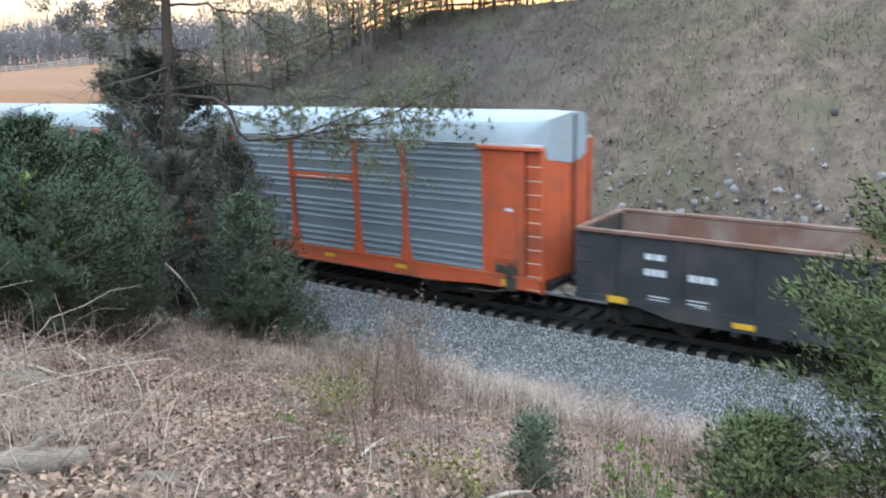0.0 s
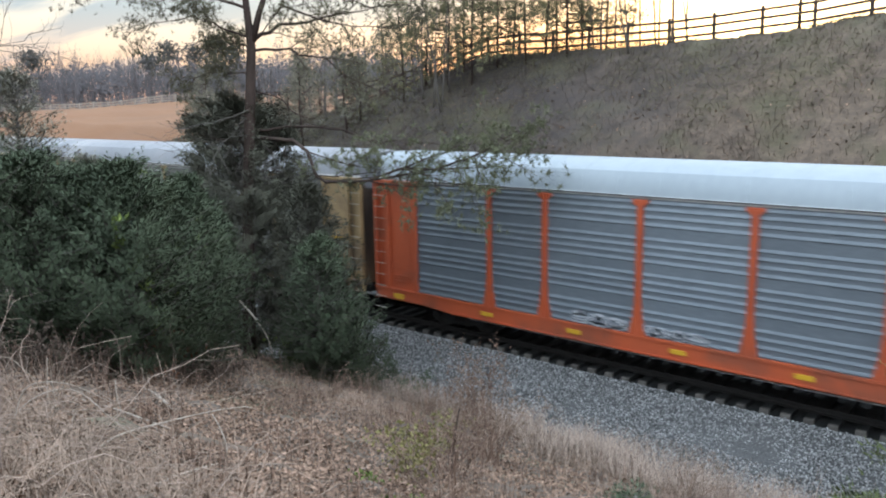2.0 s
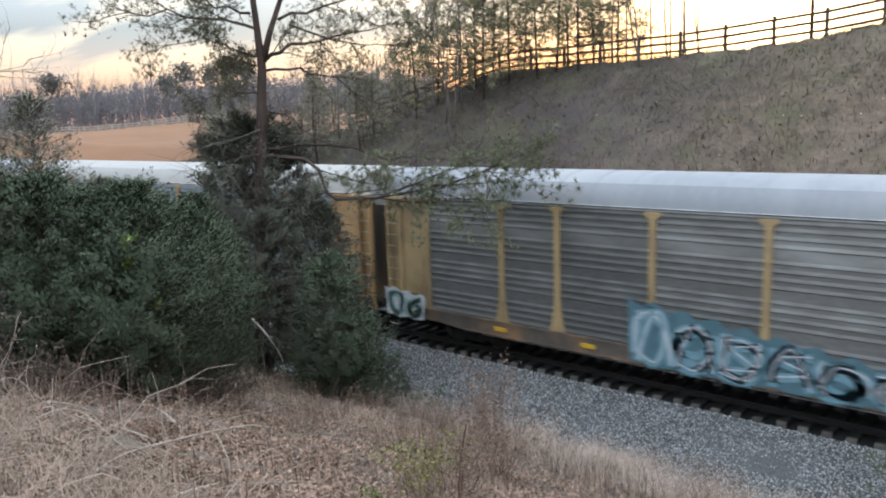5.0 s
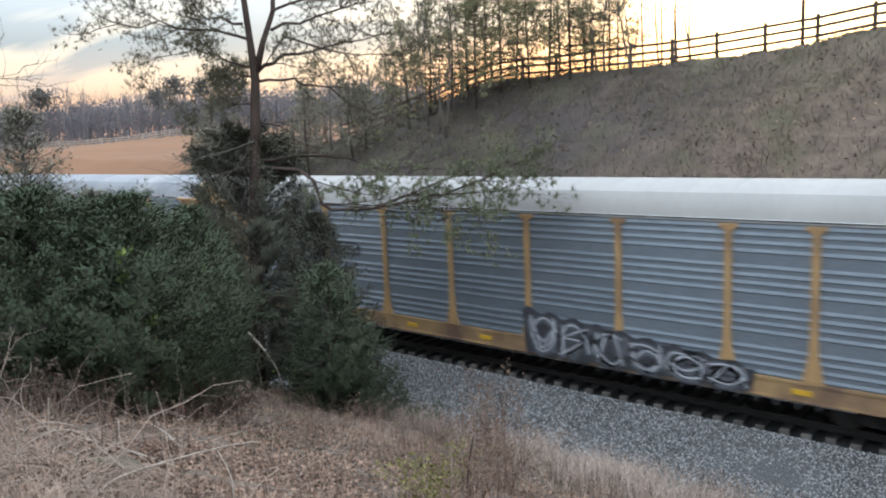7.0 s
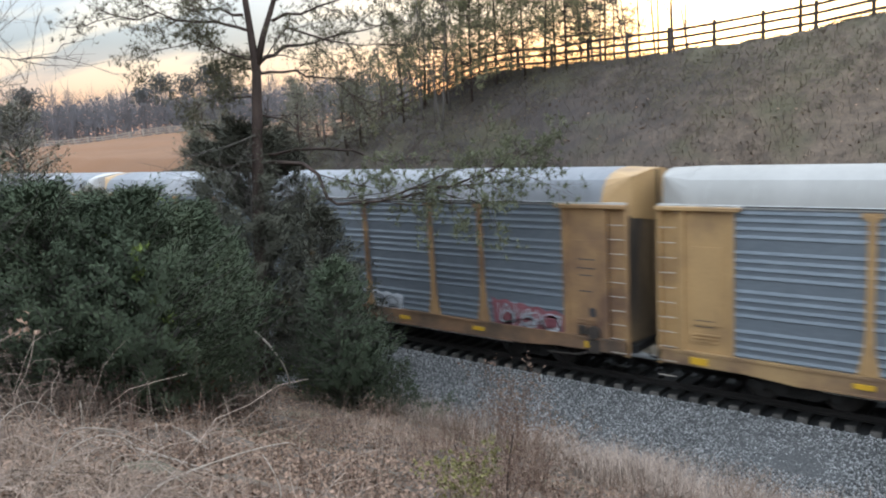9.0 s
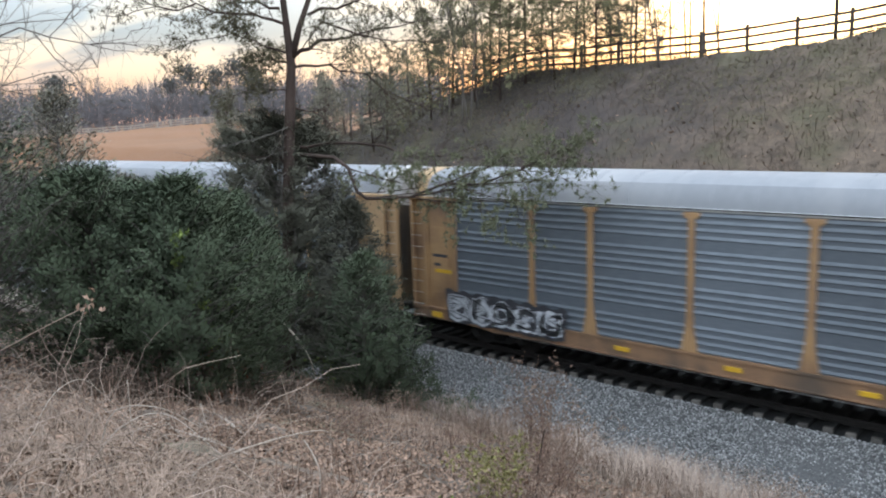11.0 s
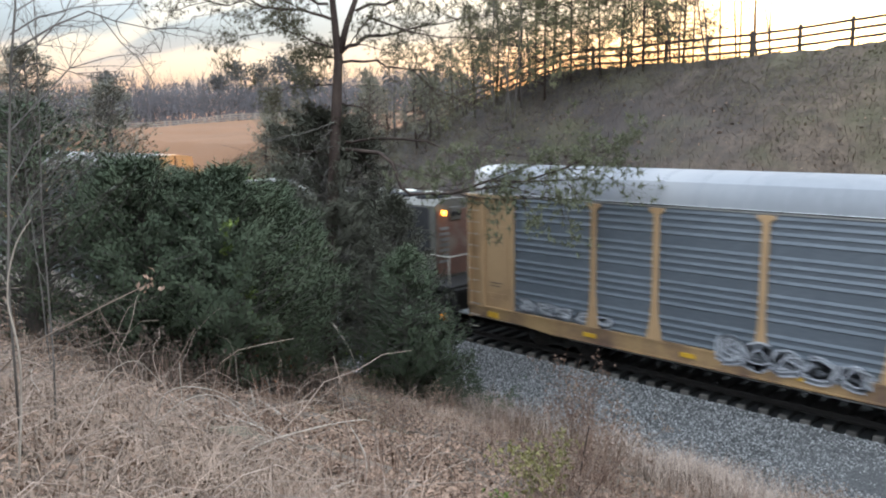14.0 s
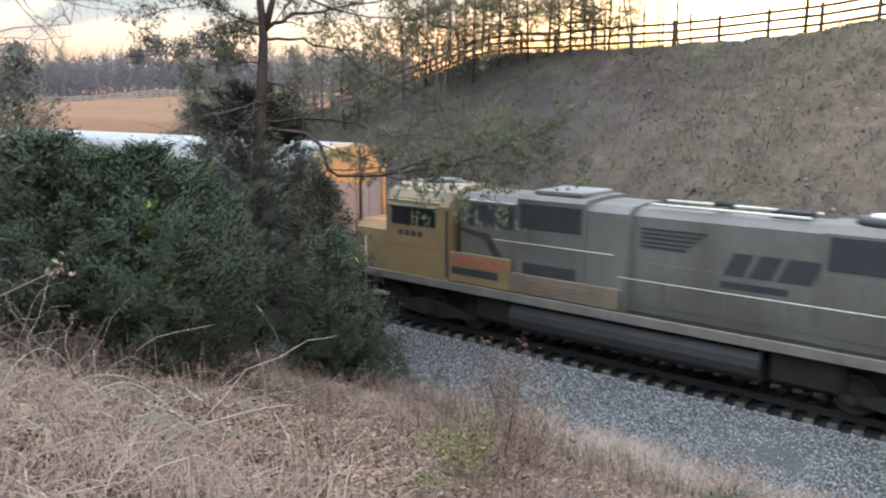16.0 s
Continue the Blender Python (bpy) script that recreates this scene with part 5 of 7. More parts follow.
    # fuel tank and trucks
    prof = [(-1.30, 1.22), (-1.42, 1.05), (-1.45, 0.85), (-1.38, 0.62), (-1.18, 0.43), (-0.8, 0.34), (0.8, 0.34), (1.18, 0.43), (1.38, 0.62), (1.45, 0.85), (1.42, 1.05), (1.30, 1.22), (1.0, 1.36), (-1.0, 1.36)]
    bm = prism(bmesh.new(), prof, X(15.0), X(7.6))
    tank = mat("sooty_fuel_tank", (0.022, 0.021, 0.021), (0.036, 0.034, 0.033), rough=0.6, scale=0.8, fine=10)
    part("fuel_tank", bm, tank, lo)
    # made-up dark blocks that shut out light beneath the frame
    for u0, u1 in ((5.75, 7.5), (15.1, 16.5)):
        bm = bx(bmesh.new(), u0, u1, -1.15, 1.15, 0.45, 1.36, 0.12)
        part("air_reservoir", bm, M["steel_dark"], lo)
    for u in (3.9, 18.4):
        truck(lo, X(u), base=1.66, axles=3, r=0.5)
    for e in (-1, 1):
        bm = box(bmesh.new(), min(e * h, e * (h - 0.2)), max(e * h, e * (h - 0.2)), -1.45, 1.45, 0.75, 1.5, bevel=0.03)
        part("buffer_beam", bm, M["steel_dark"], lo)
        coupler(lo, e * (h - 0.02), e)
    TRAIN.append((lo, x_right - h))


locomotive(-156.4)


# ---- plants ----
def az_at(az, h):
    """A place h metres off at az degrees from +y towards -x, seen from the bank's top."""
    return -0.08 - h * math.sin(radians(az)), -0.12 + h * math.cos(radians(az))


VM = dict(
    bark=mat("pine_bark", (0.088, 0.063, 0.053), (0.046, 0.034, 0.030), rough=0.95, scale=5, fine=26, bump=0.9, stretch=(1, 1, 0.35), world=True),
    bark_grey=mat("grey_bark", (0.17, 0.15, 0.135), (0.09, 0.08, 0.072), rough=0.95, scale=5, fine=26, bump=0.7, stretch=(1, 1, 0.35), world=True),
    deadwood=mat("bleached_dead_wood", (0.42, 0.36, 0.30), (0.27, 0.22, 0.18), rough=0.9, scale=4, fine=30, bump=0.5, world=True),
    log=mat("rotting_log_wood", (0.32, 0.265, 0.215), (0.10, 0.08, 0.065), rough=0.95, scale=7, fine=40, bump=1.0, stretch=(2.5, 0.4, 2.5), world=True),
    cane=mat("dry_briar_cane", (0.36, 0.275, 0.222), (0.195, 0.145, 0.116), rough=0.8, scale=2, fine=20, bump=0.1, world=True, island=0.4),
    needle=mat("pine_needles", (0.135, 0.128, 0.080), (0.090, 0.084, 0.058), rough=0.7, scale=0.6, fine=7, bump=0, world=True, island=0.5),
    cedar=mat("cedar_foliage", (0.106, 0.129, 0.078), (0.067, 0.085, 0.055), rough=0.9, scale=0.9, fine=6, bump=0, world=True, island=0.12),
    cedar_light=mat("cedar_foliage_olive", (0.145, 0.165, 0.07), (0.085, 0.105, 0.045), rough=0.8, scale=0.7, fine=6, bump=0, world=True, island=0.5),
    cedar_brown=mat("cedar_foliage_dusky", (0.130, 0.126, 0.094), (0.088, 0.088, 0.068), rough=0.9, scale=0.7, fine=6, bump=0, world=True, island=0.15),
    rusty=mat("rust_brown_dead_foliage", (0.20, 0.095, 0.055), (0.13, 0.065, 0.04), rough=0.9, scale=2, fine=8, bump=0, world=True, island=0.4),
    green=mat("bright_green_leaves", (0.16, 0.20, 0.055), (0.10, 0.14, 0.04), rough=0.7, scale=2, fine=8, bump=0, world=True, island=0.5),
    yellow=mat("yellowing_leaves", (0.27, 0.235, 0.095), (0.18, 0.165, 0.07), rough=0.7, scale=2, fine=8, bump=0, world=True, island=0.5),
    straw=mat("dry_straw_grass", (0.34, 0.248, 0.19), (0.185, 0.132, 0.10), rough=0.9, scale=0.5, fine=5, bump=0, world=True, island=0.5),
    pale_straw=mat("pale_feathery_grass", (0.42, 0.325, 0.265), (0.27, 0.205, 0.165), rough=0.9, scale=0.5, fine=5, bump=0, world=True, island=0.4),
    weed=mat("brown_dead_weed", (0.25, 0.165, 0.125), (0.16, 0.105, 0.08), rough=0.9, scale=1, fine=6, bump=0, world=True, island=0.5),
    litter=mat("fallen_leaves", (0.30, 0.200, 0.145), (0.125, 0.080, 0.058), rough=0.85, scale=0.8, fine=9, bump=0, world=True, island=0.65),
    brush=mat("grey_brown_brush", (0.140, 0.104, 0.082), (0.085, 0.064, 0.052), rough=0.95, scale=0.3, fine=3, bump=0, world=True, island=0.3),
    olive=mat("olive_brush_leaves", (0.150, 0.132, 0.080), (0.100, 0.090, 0.056), rough=0.9, scale=0.3, fine=4, bump=0, world=True, island=0.3),
    slope_brush=mat("dry_slope_brush", (0.115, 0.088, 0.074), (0.070, 0.055, 0.048), rough=0.95, scale=0.4, fine=4, bump=0, world=True, island=0.3),
    slope_straw=mat("dull_slope_grass", (0.155, 0.118, 0.088), (0.090, 0.070, 0.052), rough=0.95, scale=0.25, fine=2.5, bump=0, world=True, island=0.35),
    pale_needle=mat("pale_pine_needles", (0.165, 0.17, 0.105), (0.11, 0.115, 0.07), rough=0.8, scale=0.7, fine=6, bump=0, world=True, island=0.35),
    # these two needle colours are lightened to hold the haze before them
    ridge_needle=mat("haze_paled_ridge_needles", (0.24, 0.23, 0.13), (0.17, 0.16, 0.095), rough=0.8, scale=0.7, fine=6, bump=0, world=True, island=0.35),
    young_needle=mat("haze_paled_young_needles", (0.26, 0.245, 0.19), (0.19, 0.18, 0.14), rough=0.85, scale=0.5, fine=4, bump=0, world=True, island=0.3),
    # far woods and far pines carry the distance haze in their greys
    farwood=mat("haze_grey_woods", (0.205, 0.192, 0.200), (0.17, 0.16, 0.167), rough=1.0, scale=0.05, fine=0.6, bump=0, world=True, island=0.05),
    farpine=mat("haze_grey_pine_crowns", (0.185, 0.185, 0.18), (0.145, 0.15, 0.145), rough=1.0, scale=0.1, fine=1, bump=0, world=True, island=0.3),
)

for plant_m in VM.values():
    plant_m.node_tree.nodes["Principled BSDF"].inputs["Specular IOR Level"].default_value = 0.12


class Sticks:
    """Gathers many thin tapered stems into one mesh, three sides each."""

    def __init__(self):
        self.v, self.f, self.n = [], [], 0

    def add(self, pts, r0, r1):
        pts = np.asarray(pts, float)
        k = len(pts)
        d = np.gradient(pts, axis=0)
        d /= np.linalg.norm(d, axis=1)[:, None] + 1e-9
        up = np.where(np.abs(d[:, 2:3]) > 0.9, np.array([[1.0, 0, 0]]), np.array([[0, 0, 1.0]]))
        a = np.cross(d, up)
        a /= np.linalg.norm(a, axis=1)[:, None] + 1e-9
        b = np.cross(d, a)
        r = np.linspace(r0, r1, k)[:, None]
        ring = [pts + r * (a * math.cos(t) + b * math.sin(t)) for t in (0, TAU / 3, 2 * TAU / 3)]
        self.v.append(np.stack(ring, 1).reshape(-1, 3))
        i = self.n + np.arange(k - 1)[:, None] * 3
        for q in range(3):
            w = (q + 1) % 3
            self.f.append(np.concatenate([i + q, i + w, i + 3 + w, i + 3 + q], 1))
        self.n += 3 * k

    def mesh(self, name, material):
        me = mesh_np(name, np.concatenate(self.v), np.concatenate(self.f), material)
        me.polygons.foreach_set("use_smooth", [True] * len(me.polygons))
        return me


def bend(p, d, length, r, k=5, droop=0.0, wild=0.15):
    """A wandering line from p along d."""
    p, d = np.array(p, float), np.array(d, float)
    d = d / (np.linalg.norm(d) + 1e-9)
    out = [p]
    for i in range(k):
        d = d + r.normal(size=3) * wild + np.array([0, 0, -droop / k])
        d = d / np.linalg.norm(d)
        p = p + d * length / k
        out.append(p)
    return np.array(out)


# templates of foliage: a tuft of needles, a flat cedar spray, a leaf
def tuft(n, r, width=0.05, flat=1.0):
    v, f = [], []
    for i in range(n):
        d = r.normal(size=3)
        d[2] = d[2] * flat + 0.25
        d /= np.linalg.norm(d)
        s = np.cross(d, r.normal(size=3))
        s = s / (np.linalg.norm(s) + 1e-9) * width
        v += [s, -s, d * r.uniform(0.7, 1.0)]
        f.append((3 * i, 3 * i + 1, 3 * i + 2))
    return np.array(v), np.array(f)


TR = np.random.default_rng(99)
TUFTS = [tuft(9, TR, 0.055) for _ in range(3)]
SPRAYS = [tuft(3, TR, 0.13, 0.7) for _ in range(8)]


def plume(r):
    """A feathery juniper plume along +x: three slim blades in a narrow fan."""
    v, f = [], []
    for i in range(3):
        d = np.array([1.0, r.normal() * 0.30, r.normal() * 0.30])
        d *= r.uniform(0.75, 1.1) / np.linalg.norm(d)
        w = np.cross(d, r.normal(size=3))
        w *= 0.10 / np.linalg.norm(w)
        o = r.normal(size=3) * 0.12
        v += [o + w + d * 0.2, o - w + d * 0.2, o + d]
        f.append((3 * i, 3 * i + 1, 3 * i + 2))
    return np.array(v), np.array(f)


PLUMES = [plume(TR) for _ in range(8)]
FULL = [tuft(16, TR, 0.055) for _ in range(3)]
LEAFY = [tuft(6, TR, 0.30, 0.8) for _ in range(3)]


def foliage(name, pts, size, material, templates, r, parent=None, label="", heart=None):
    """Many small tufts as one mesh. With a heart (a point inside the crown) the tufts face outwards, as sprays of a dense crown do."""
    pts = np.asarray(pts)
    vs, fs, n = [], [], 0
    pick = r.integers(0, len(templates), len(pts))
    for i, (tv, tf) in enumerate(templates):
        q = pts[pick == i]
        if not len(q):
            continue
        k = len(q)
        s = size * (0.6 + 0.8 * r.random(k))
        yaw, pitch = r.random(k) * TAU, r.normal(size=k) * 0.5
        if templates is PLUMES:      # plumes sweep outwards and up
            away = q - np.array(heart)
            yaw = np.arctan2(away[:, 1], away[:, 0]) + r.normal(size=k) * 0.55
            pitch = -0.55 + r.normal(size=k) * 0.35
        v, f = spread(tv, tf, q, turns(yaw, pitch, r.normal(size=k) * 0.5), s)
        vs.append(v)
        fs.append(f + n)
        n += len(v)
    v, f = np.concatenate(vs), np.concatenate(fs)
    if heart is not None:
        mid = v[f].mean(axis=1)
        out = (mid - np.array(heart)) * [1, 1, 0.8]
        out /= np.linalg.norm(out, axis=1)[:, None] + 1e-9
        face = np.cross(v[f[:, 1]] - v[f[:, 0]], v[f[:, 2]] - v[f[:, 0]])
        back = (face * out).sum(axis=1) < 0
        f[back] = f[back][:, [0, 2, 1]]
        soft = np.zeros_like(v)
        for i in range(3):
            soft[f[:, i]] = out
        soft += r.normal(size=soft.shape) * 0.22
        soft /= np.linalg.norm(soft, axis=1)[:, None]
    me = mesh_np(name, v, f, material)
    if heart is not None:
        me.polygons.foreach_set("use_smooth", [True] * len(me.polygons))
        me.normals_split_custom_set_from_vertices(soft)
    ob = new(name, me)
    ob.parent = parent
    return tagged(ob, label)


def wood(name, limbs, material, parent, seg=8):
    """Trunk or limbs as one bark mesh: lists of points and radii."""
    bm = bmesh.new()
    for pts, radii in limbs:
        tube(bm, pts, radii, seg)
    return part(name, bm, material, parent)


def cedar(x, y, height, radius, seed, material, label, count=9000, low=0.06, size=0.072, lean=0.0, branches=260, pointed=0.75):
    """A juniper: a short trunk with rising boughs, feathery sprays on their outer parts, an uneven outline."""
    r = np.random.default_rng(seed)
    z0 = float(gz(x, y)) - 0.1
    t = tagged(new("cedar_tree"), label, "tree", group="cedars on the bank")
    wood("trunk", [([(x, y, z0), (x + lean * 0.4, y, z0 + height * 0.5), (x + lean, y, z0 + height * 0.93)], [0.045 * radius + 0.05, 0.05, 0.015])], VM["bark_grey"], t)
    st, pts = Sticks(), []
    per = int(2.3 * count) // branches
    for i in range(branches):
        u = low + (1 - low) * (i + r.random()) / branches
        prof = (1 - u ** 1.6) ** pointed * (0.55 + 0.45 * min(1, u / 0.25)) * r.uniform(0.62, 1.12)
        a = r.random() * TAU
        ln = radius * prof + 0.12
        d = np.array([math.cos(a), math.sin(a), r.uniform(0.15, 0.75)])
        line = bend((x + lean * u, y, z0 + height * u * 0.9), d, ln, r, k=5, droop=-0.25, wild=0.13)
        st.add(line, 0.018, 0.004)
        w = r.random(per) ** 0.6
        k = w * (len(line) - 1)
        j = np.minimum(k.astype(int), len(line) - 2)
        p = line[j] + (line[j + 1] - line[j]) * (k - j)[:, None]
        keep = w > 0.12
        pts.append((p + r.normal(size=p.shape) * np.array([0.12, 0.12, 0.10]) * (0.4 + 0.10 * radius))[keep])
    ob = new("branchwork", st.mesh("branchwork", VM["bark_grey"]))
    ob.parent = t
    foliage("crown", np.concatenate(pts), size, material, PLUMES, r, t, heart=(x + lean * 0.4, y, z0 + height * 0.36))
    return t


def pine(x, y, height, seed, label, first=0.45, spread_r=2.4, material=None, tuft_n=900, trunk_r=0.14, limb_n=26, size=0.20, name="pine_tree"):
    """A slim pine: a bare lower trunk, whorled limbs, needle tufts at the twig ends."""
    r = np.random.default_rng(seed)
    z0 = float(gz(x, y)) - 0.15
    t = tagged(new(name), label, "tree", group="pines on the ridge")
    lean = r.normal(size=2) * 0.02 * height
    top = np.array([x + lean[0], y + lean[1], z0 + height])
    base = np.array([x, y, z0])
    wood("trunk", [([base, base + (top - base) * 0.5 + np.append(r.normal(size=2) * 0.1, 0), top], [trunk_r, trunk_r * 0.7, 0.02])], VM["bark"], t)
    st, pts = Sticks(), []
    for i in range(limb_n):
        u = first + (0.98 - first) * (i + r.random()) / limb_n
        a = r.random() * TAU
        ln = spread_r * (1.05 - u) / (1.05 - first) * r.uniform(0.55, 1.15) + 0.25
        line = bend(base + (top - base) * u, (math.cos(a), math.sin(a), r.uniform(-0.1, 0.45)), ln, r, k=5, wild=0.16)
        st.add(line, 0.035, 0.008)
        for _ in range(max(3, int(tuft_n / limb_n / 5))):
            j = r.integers(2, 6)
            tw = bend(line[j], r.normal(size=3) * np.array([1, 1, 0.6]) + [0, 0, 0.25], ln * 0.22 + 0.15, r, k=2)
            st.add(tw, 0.01, 0.004)
            pts.append(tw[-1] + r.normal(size=(5, 3)) * 0.13)
    ob = new("branchwork", st.mesh("branchwork", VM["bark"]))
    ob.parent = t
    foliage("needles", np.concatenate(pts), size, material or VM["needle"], TUFTS, r, t)
    return t


def twigs(st, line, r, depth, rad, ratio=0.55, n=4, wild=0.18, up=0.3):
    """Forks twigs off a line, level by level; gives the twig ends."""
    ends = [line[-1]]
    if depth == 0:
        return ends
    ln = float(np.linalg.norm(line[-1] - line[0]))
    for _ in range(n):
        j = r.integers(1, len(line))
        d0 = line[min(j, len(line) - 1)] - line[j - 1]
        d = d0 / (np.linalg.norm(d0) + 1e-9) + r.normal(size=3) * 0.6 + np.array([0, 0, up * 0.5])
        tw = bend(line[j], d, ln * ratio * r.uniform(0.6, 1.1), r, k=4, wild=wild)
        st.add(tw, rad, rad * 0.35)
        ends += twigs(st, tw, r, depth - 1, rad * 0.5, ratio, max(2, n - 1), wild, up)
    return ends


def bare_tree(x, y, height, seed, label, trunk_r=0.07, n=7, stems=1, material=None, name="bare_tree", depth=2, spreadk=0.35, category="tree", group="bare trees"):
    r = np.random.default_rng(seed)
    z0 = float(gz(x, y)) - 0.1
    t = tagged(new(name), label, category, group=group)
    trunks, st = [], Sticks()
    material = material or VM["bark_grey"]
    for s in range(stems):
        d = np.array([r.normal() * 0.06 + (s - stems / 2) * 0.10 * (stems > 1), r.normal() * 0.06, 1.0])
        line = bend((x + r.normal() * 0.08 * (stems > 1), y, z0), d, height * r.uniform(0.85, 1.0), r, k=7, wild=0.035)
        trunks.append((line, np.linspace(trunk_r, trunk_r * 0.2, len(line))))
        for _ in range(n):
            j = r.integers(2, len(line))
            a = r.random() * TAU
            b = bend(line[j], (math.cos(a) * 0.8, math.sin(a) * 0.8, r.uniform(0.5, 1.2)), height * spreadk * r.uniform(0.4, 1.0), r, k=5, wild=0.12)
            st.add(b, trunk_r * 0.32, trunk_r * 0.08)
            twigs(st, b, r, depth, trunk_r * 0.14, n=3)
    wood("trunk", trunks, material, t, seg=7)
    ob = new("branchwork", st.mesh("branchwork", material))
    ob.parent = t
    return t


def main_pine():
    """The tall pine by the track: forked trunk, a long low limb reaching over the ballast, loose needle tufts."""
    r = np.random.default_rng(41)
    az, h = 54.3, 23.6
    x, y = az_at(az, h)
    fwd = np.array([-math.sin(radians(az)), math.cos(radians(az)), 0])
    right = np.array([math.cos(radians(az)), math.sin(radians(az)), 0])
    base = np.array([x, y, 0.0])
    S = 23.6 / 1378 / math.cos(radians(14.4))     # metres per unit of the sketch below

    def at(px, py, deep=0.0):
        return base + right * (px - 430) * S + fwd * deep + np.array([0, 0, 7.38 + (200 - py) * S])

    t = tagged(new("pine_tree"), "tall forked pine with dark bark and sparse needles", "tree")
    z0 = float(gz(x, y)) - 0.15
    foot = at(402, 640)
    foot[2] = z0
    limbs = [([foot, at(408, 480), at(420, 300), at(430, 180), at(436, 105), at(432, 40), at(425, -60), at(430, -190)], [0.21, 0.185, 0.165, 0.15, 0.125, 0.095, 0.075, 0.03]),
             ([at(438, 96), at(452, 50), at(472, 0), at(480, -110, 0.4)], [0.11, 0.085, 0.07, 0.025])]
    wood("trunk", limbs, VM["bark"], t, seg=10)
    st, tips, bare = Sticks(), [], []
    # limbs: sketch points, depth at the end, radius, tufts
    for pts, deep, rad, leafy in (
            ([(440, 95), (485, 70), (552, 56), (653, 34)], 0.8, 0.075, 1), ([(433, 42), (380, 32), (300, 22), (215, 30)], -0.8, 0.055, 1),
            ([(440, 112), (496, 109), (552, 131), (640, 178)], -0.6, 0.05, 1), ([(435, 150), (396, 142), (318, 152)], 0.4, 0.03, 1),
            ([(428, 20), (370, 5), (330, -40)], 0.9, 0.05, 1), ([(462, 28), (540, 10), (640, -20)], -0.9, 0.055, 1), ([(472, 0), (560, -30), (650, -50)], 0.6, 0.05, 1),
            ([(428, -20), (340, -50), (250, -60)], -0.5, 0.05, 1), ([(426, -70), (520, -110), (600, -130)], 0.3, 0.045, 1), ([(428, -110), (350, -140), (280, -150)], 0.3, 0.04, 1),
            ([(437, 90), (395, 78), (350, 60), (290, 72)], -0.4, 0.04, 1), ([(480, 40), (530, 60), (600, 75), (660, 80)], -1.0, 0.04, 1), ([(436, 108), (405, 100), (365, 92)], 0.6, 0.03, 1),
            ([(425, 236), (513, 232), (575, 243), (636, 262), (692, 258)], -0.3, 0.055, 0), ([(432, 170), (480, 190), (520, 235)], -0.5, 0.03, 0), ([(424, 260), (380, 250), (330, 275)], 0.3, 0.03, 0)):
        p = [at(a, b, deep * i / (len(pts) - 1)) for i, (a, b) in enumerate(pts)]
        fine = []
        for a, b in zip(p, p[1:]):
            fine += [a + (b - a) * u + r.normal(size=3) * 0.04 for u in (0, 0.33, 0.66)]
        line = np.array(fine + [p[-1]])
        st.add(line, rad, rad * 0.22)
        e = twigs(st, line, r, 2, rad * 0.3, ratio=0.34, n=11, up=0.4)
        (tips if leafy else bare).extend(e)
    ob = new("branchwork", st.mesh("branchwork", VM["bark"]))
    ob.parent = t
    q = np.array(tips)
    keep = r.random(len(q)) < 0.95
    q = np.repeat(q[keep], 4, axis=0) + r.normal(size=(keep.sum() * 4, 3)) * 0.17
    foliage("needles", q, 0.145, VM["needle"], TUFTS, r, t)
    st = Sticks()
    for i in range(60):
        u = r.uniform(0.12, 0.95)
        a = r.random() * TAU
        p = at(404 + 28 * u, 620 - 440 * u)
        line = bend(p, (math.cos(a), math.sin(a), r.uniform(-0.4, 0.5)), r.uniform(0.9, 2.9), r, k=6, droop=0.5, wild=0.2)
        st.add(line, 0.022, 0.006)
        twigs(st, line, r, 1, 0.009, ratio=0.45, n=5)
    ob = new("dead_branchwork", st.mesh("dead_branchwork", VM["bark_grey"]))
    ob.parent = t
    tagged(ob, "grey dead lower twigs")
    # the long low limb over the ballast, with its tufts
    st, tips = Sticks(), []
    a0, b0 = np.array([-19.2, 13.8, 6.5]), np.array([-12.6, 17.0, 6.35])
    path = np.array([a0, (-18.1, 14.2, 6.4), (-17.7, 14.35, 6.1), (-17.42, 14.4, 5.42), (-17.15, 14.5, 5.24), (-16.0, 15.07, 5.28), (-15.2, 15.6, 5.62), (-14.35, 16.1, 5.6), (-13.32, 16.57, 5.98), b0])
    st.add(path, 0.075, 0.02)
    for k, end in ((5, (-13.9, 16.6, 5.35)), (4, (-15.3, 15.9, 5.75)), (5, (-13.2, 16.6, 5.5)), (6, (-12.9, 17.2, 6.1)), (6, (-13.3, 16.3, 4.95)), (3, (-15.5, 15.6, 5.7)), (5, (-14.6, 16.6, 5.9)), (7, (-12.5, 17.0, 5.9)), (2, (-16.5, 15.4, 5.8))):
        d = np.array(end) - path[k]
        line = bend(path[k], d, float(np.linalg.norm(d)), r, k=4, wild=0.10)
        st.add(line, 0.022, 0.008)
        tips += twigs(st, line, r, 2, 0.010, ratio=0.55, n=6, up=0.2)
    tips += twigs(st, path[5:], r, 2, 0.014, ratio=0.35, n=7, up=0.2)
    ob = new("low_limb", st.mesh("low_limb", VM["bark"]))
    ob.parent = t
    q = np.array(tips)
    q = np.repeat(q, 3, axis=0) + r.normal(size=(len(q) * 3, 3)) * 0.12
    foliage("low_needles", q, 0.17, VM["pale_needle"], FULL, r, t, "pale olive needle tufts")
    return t


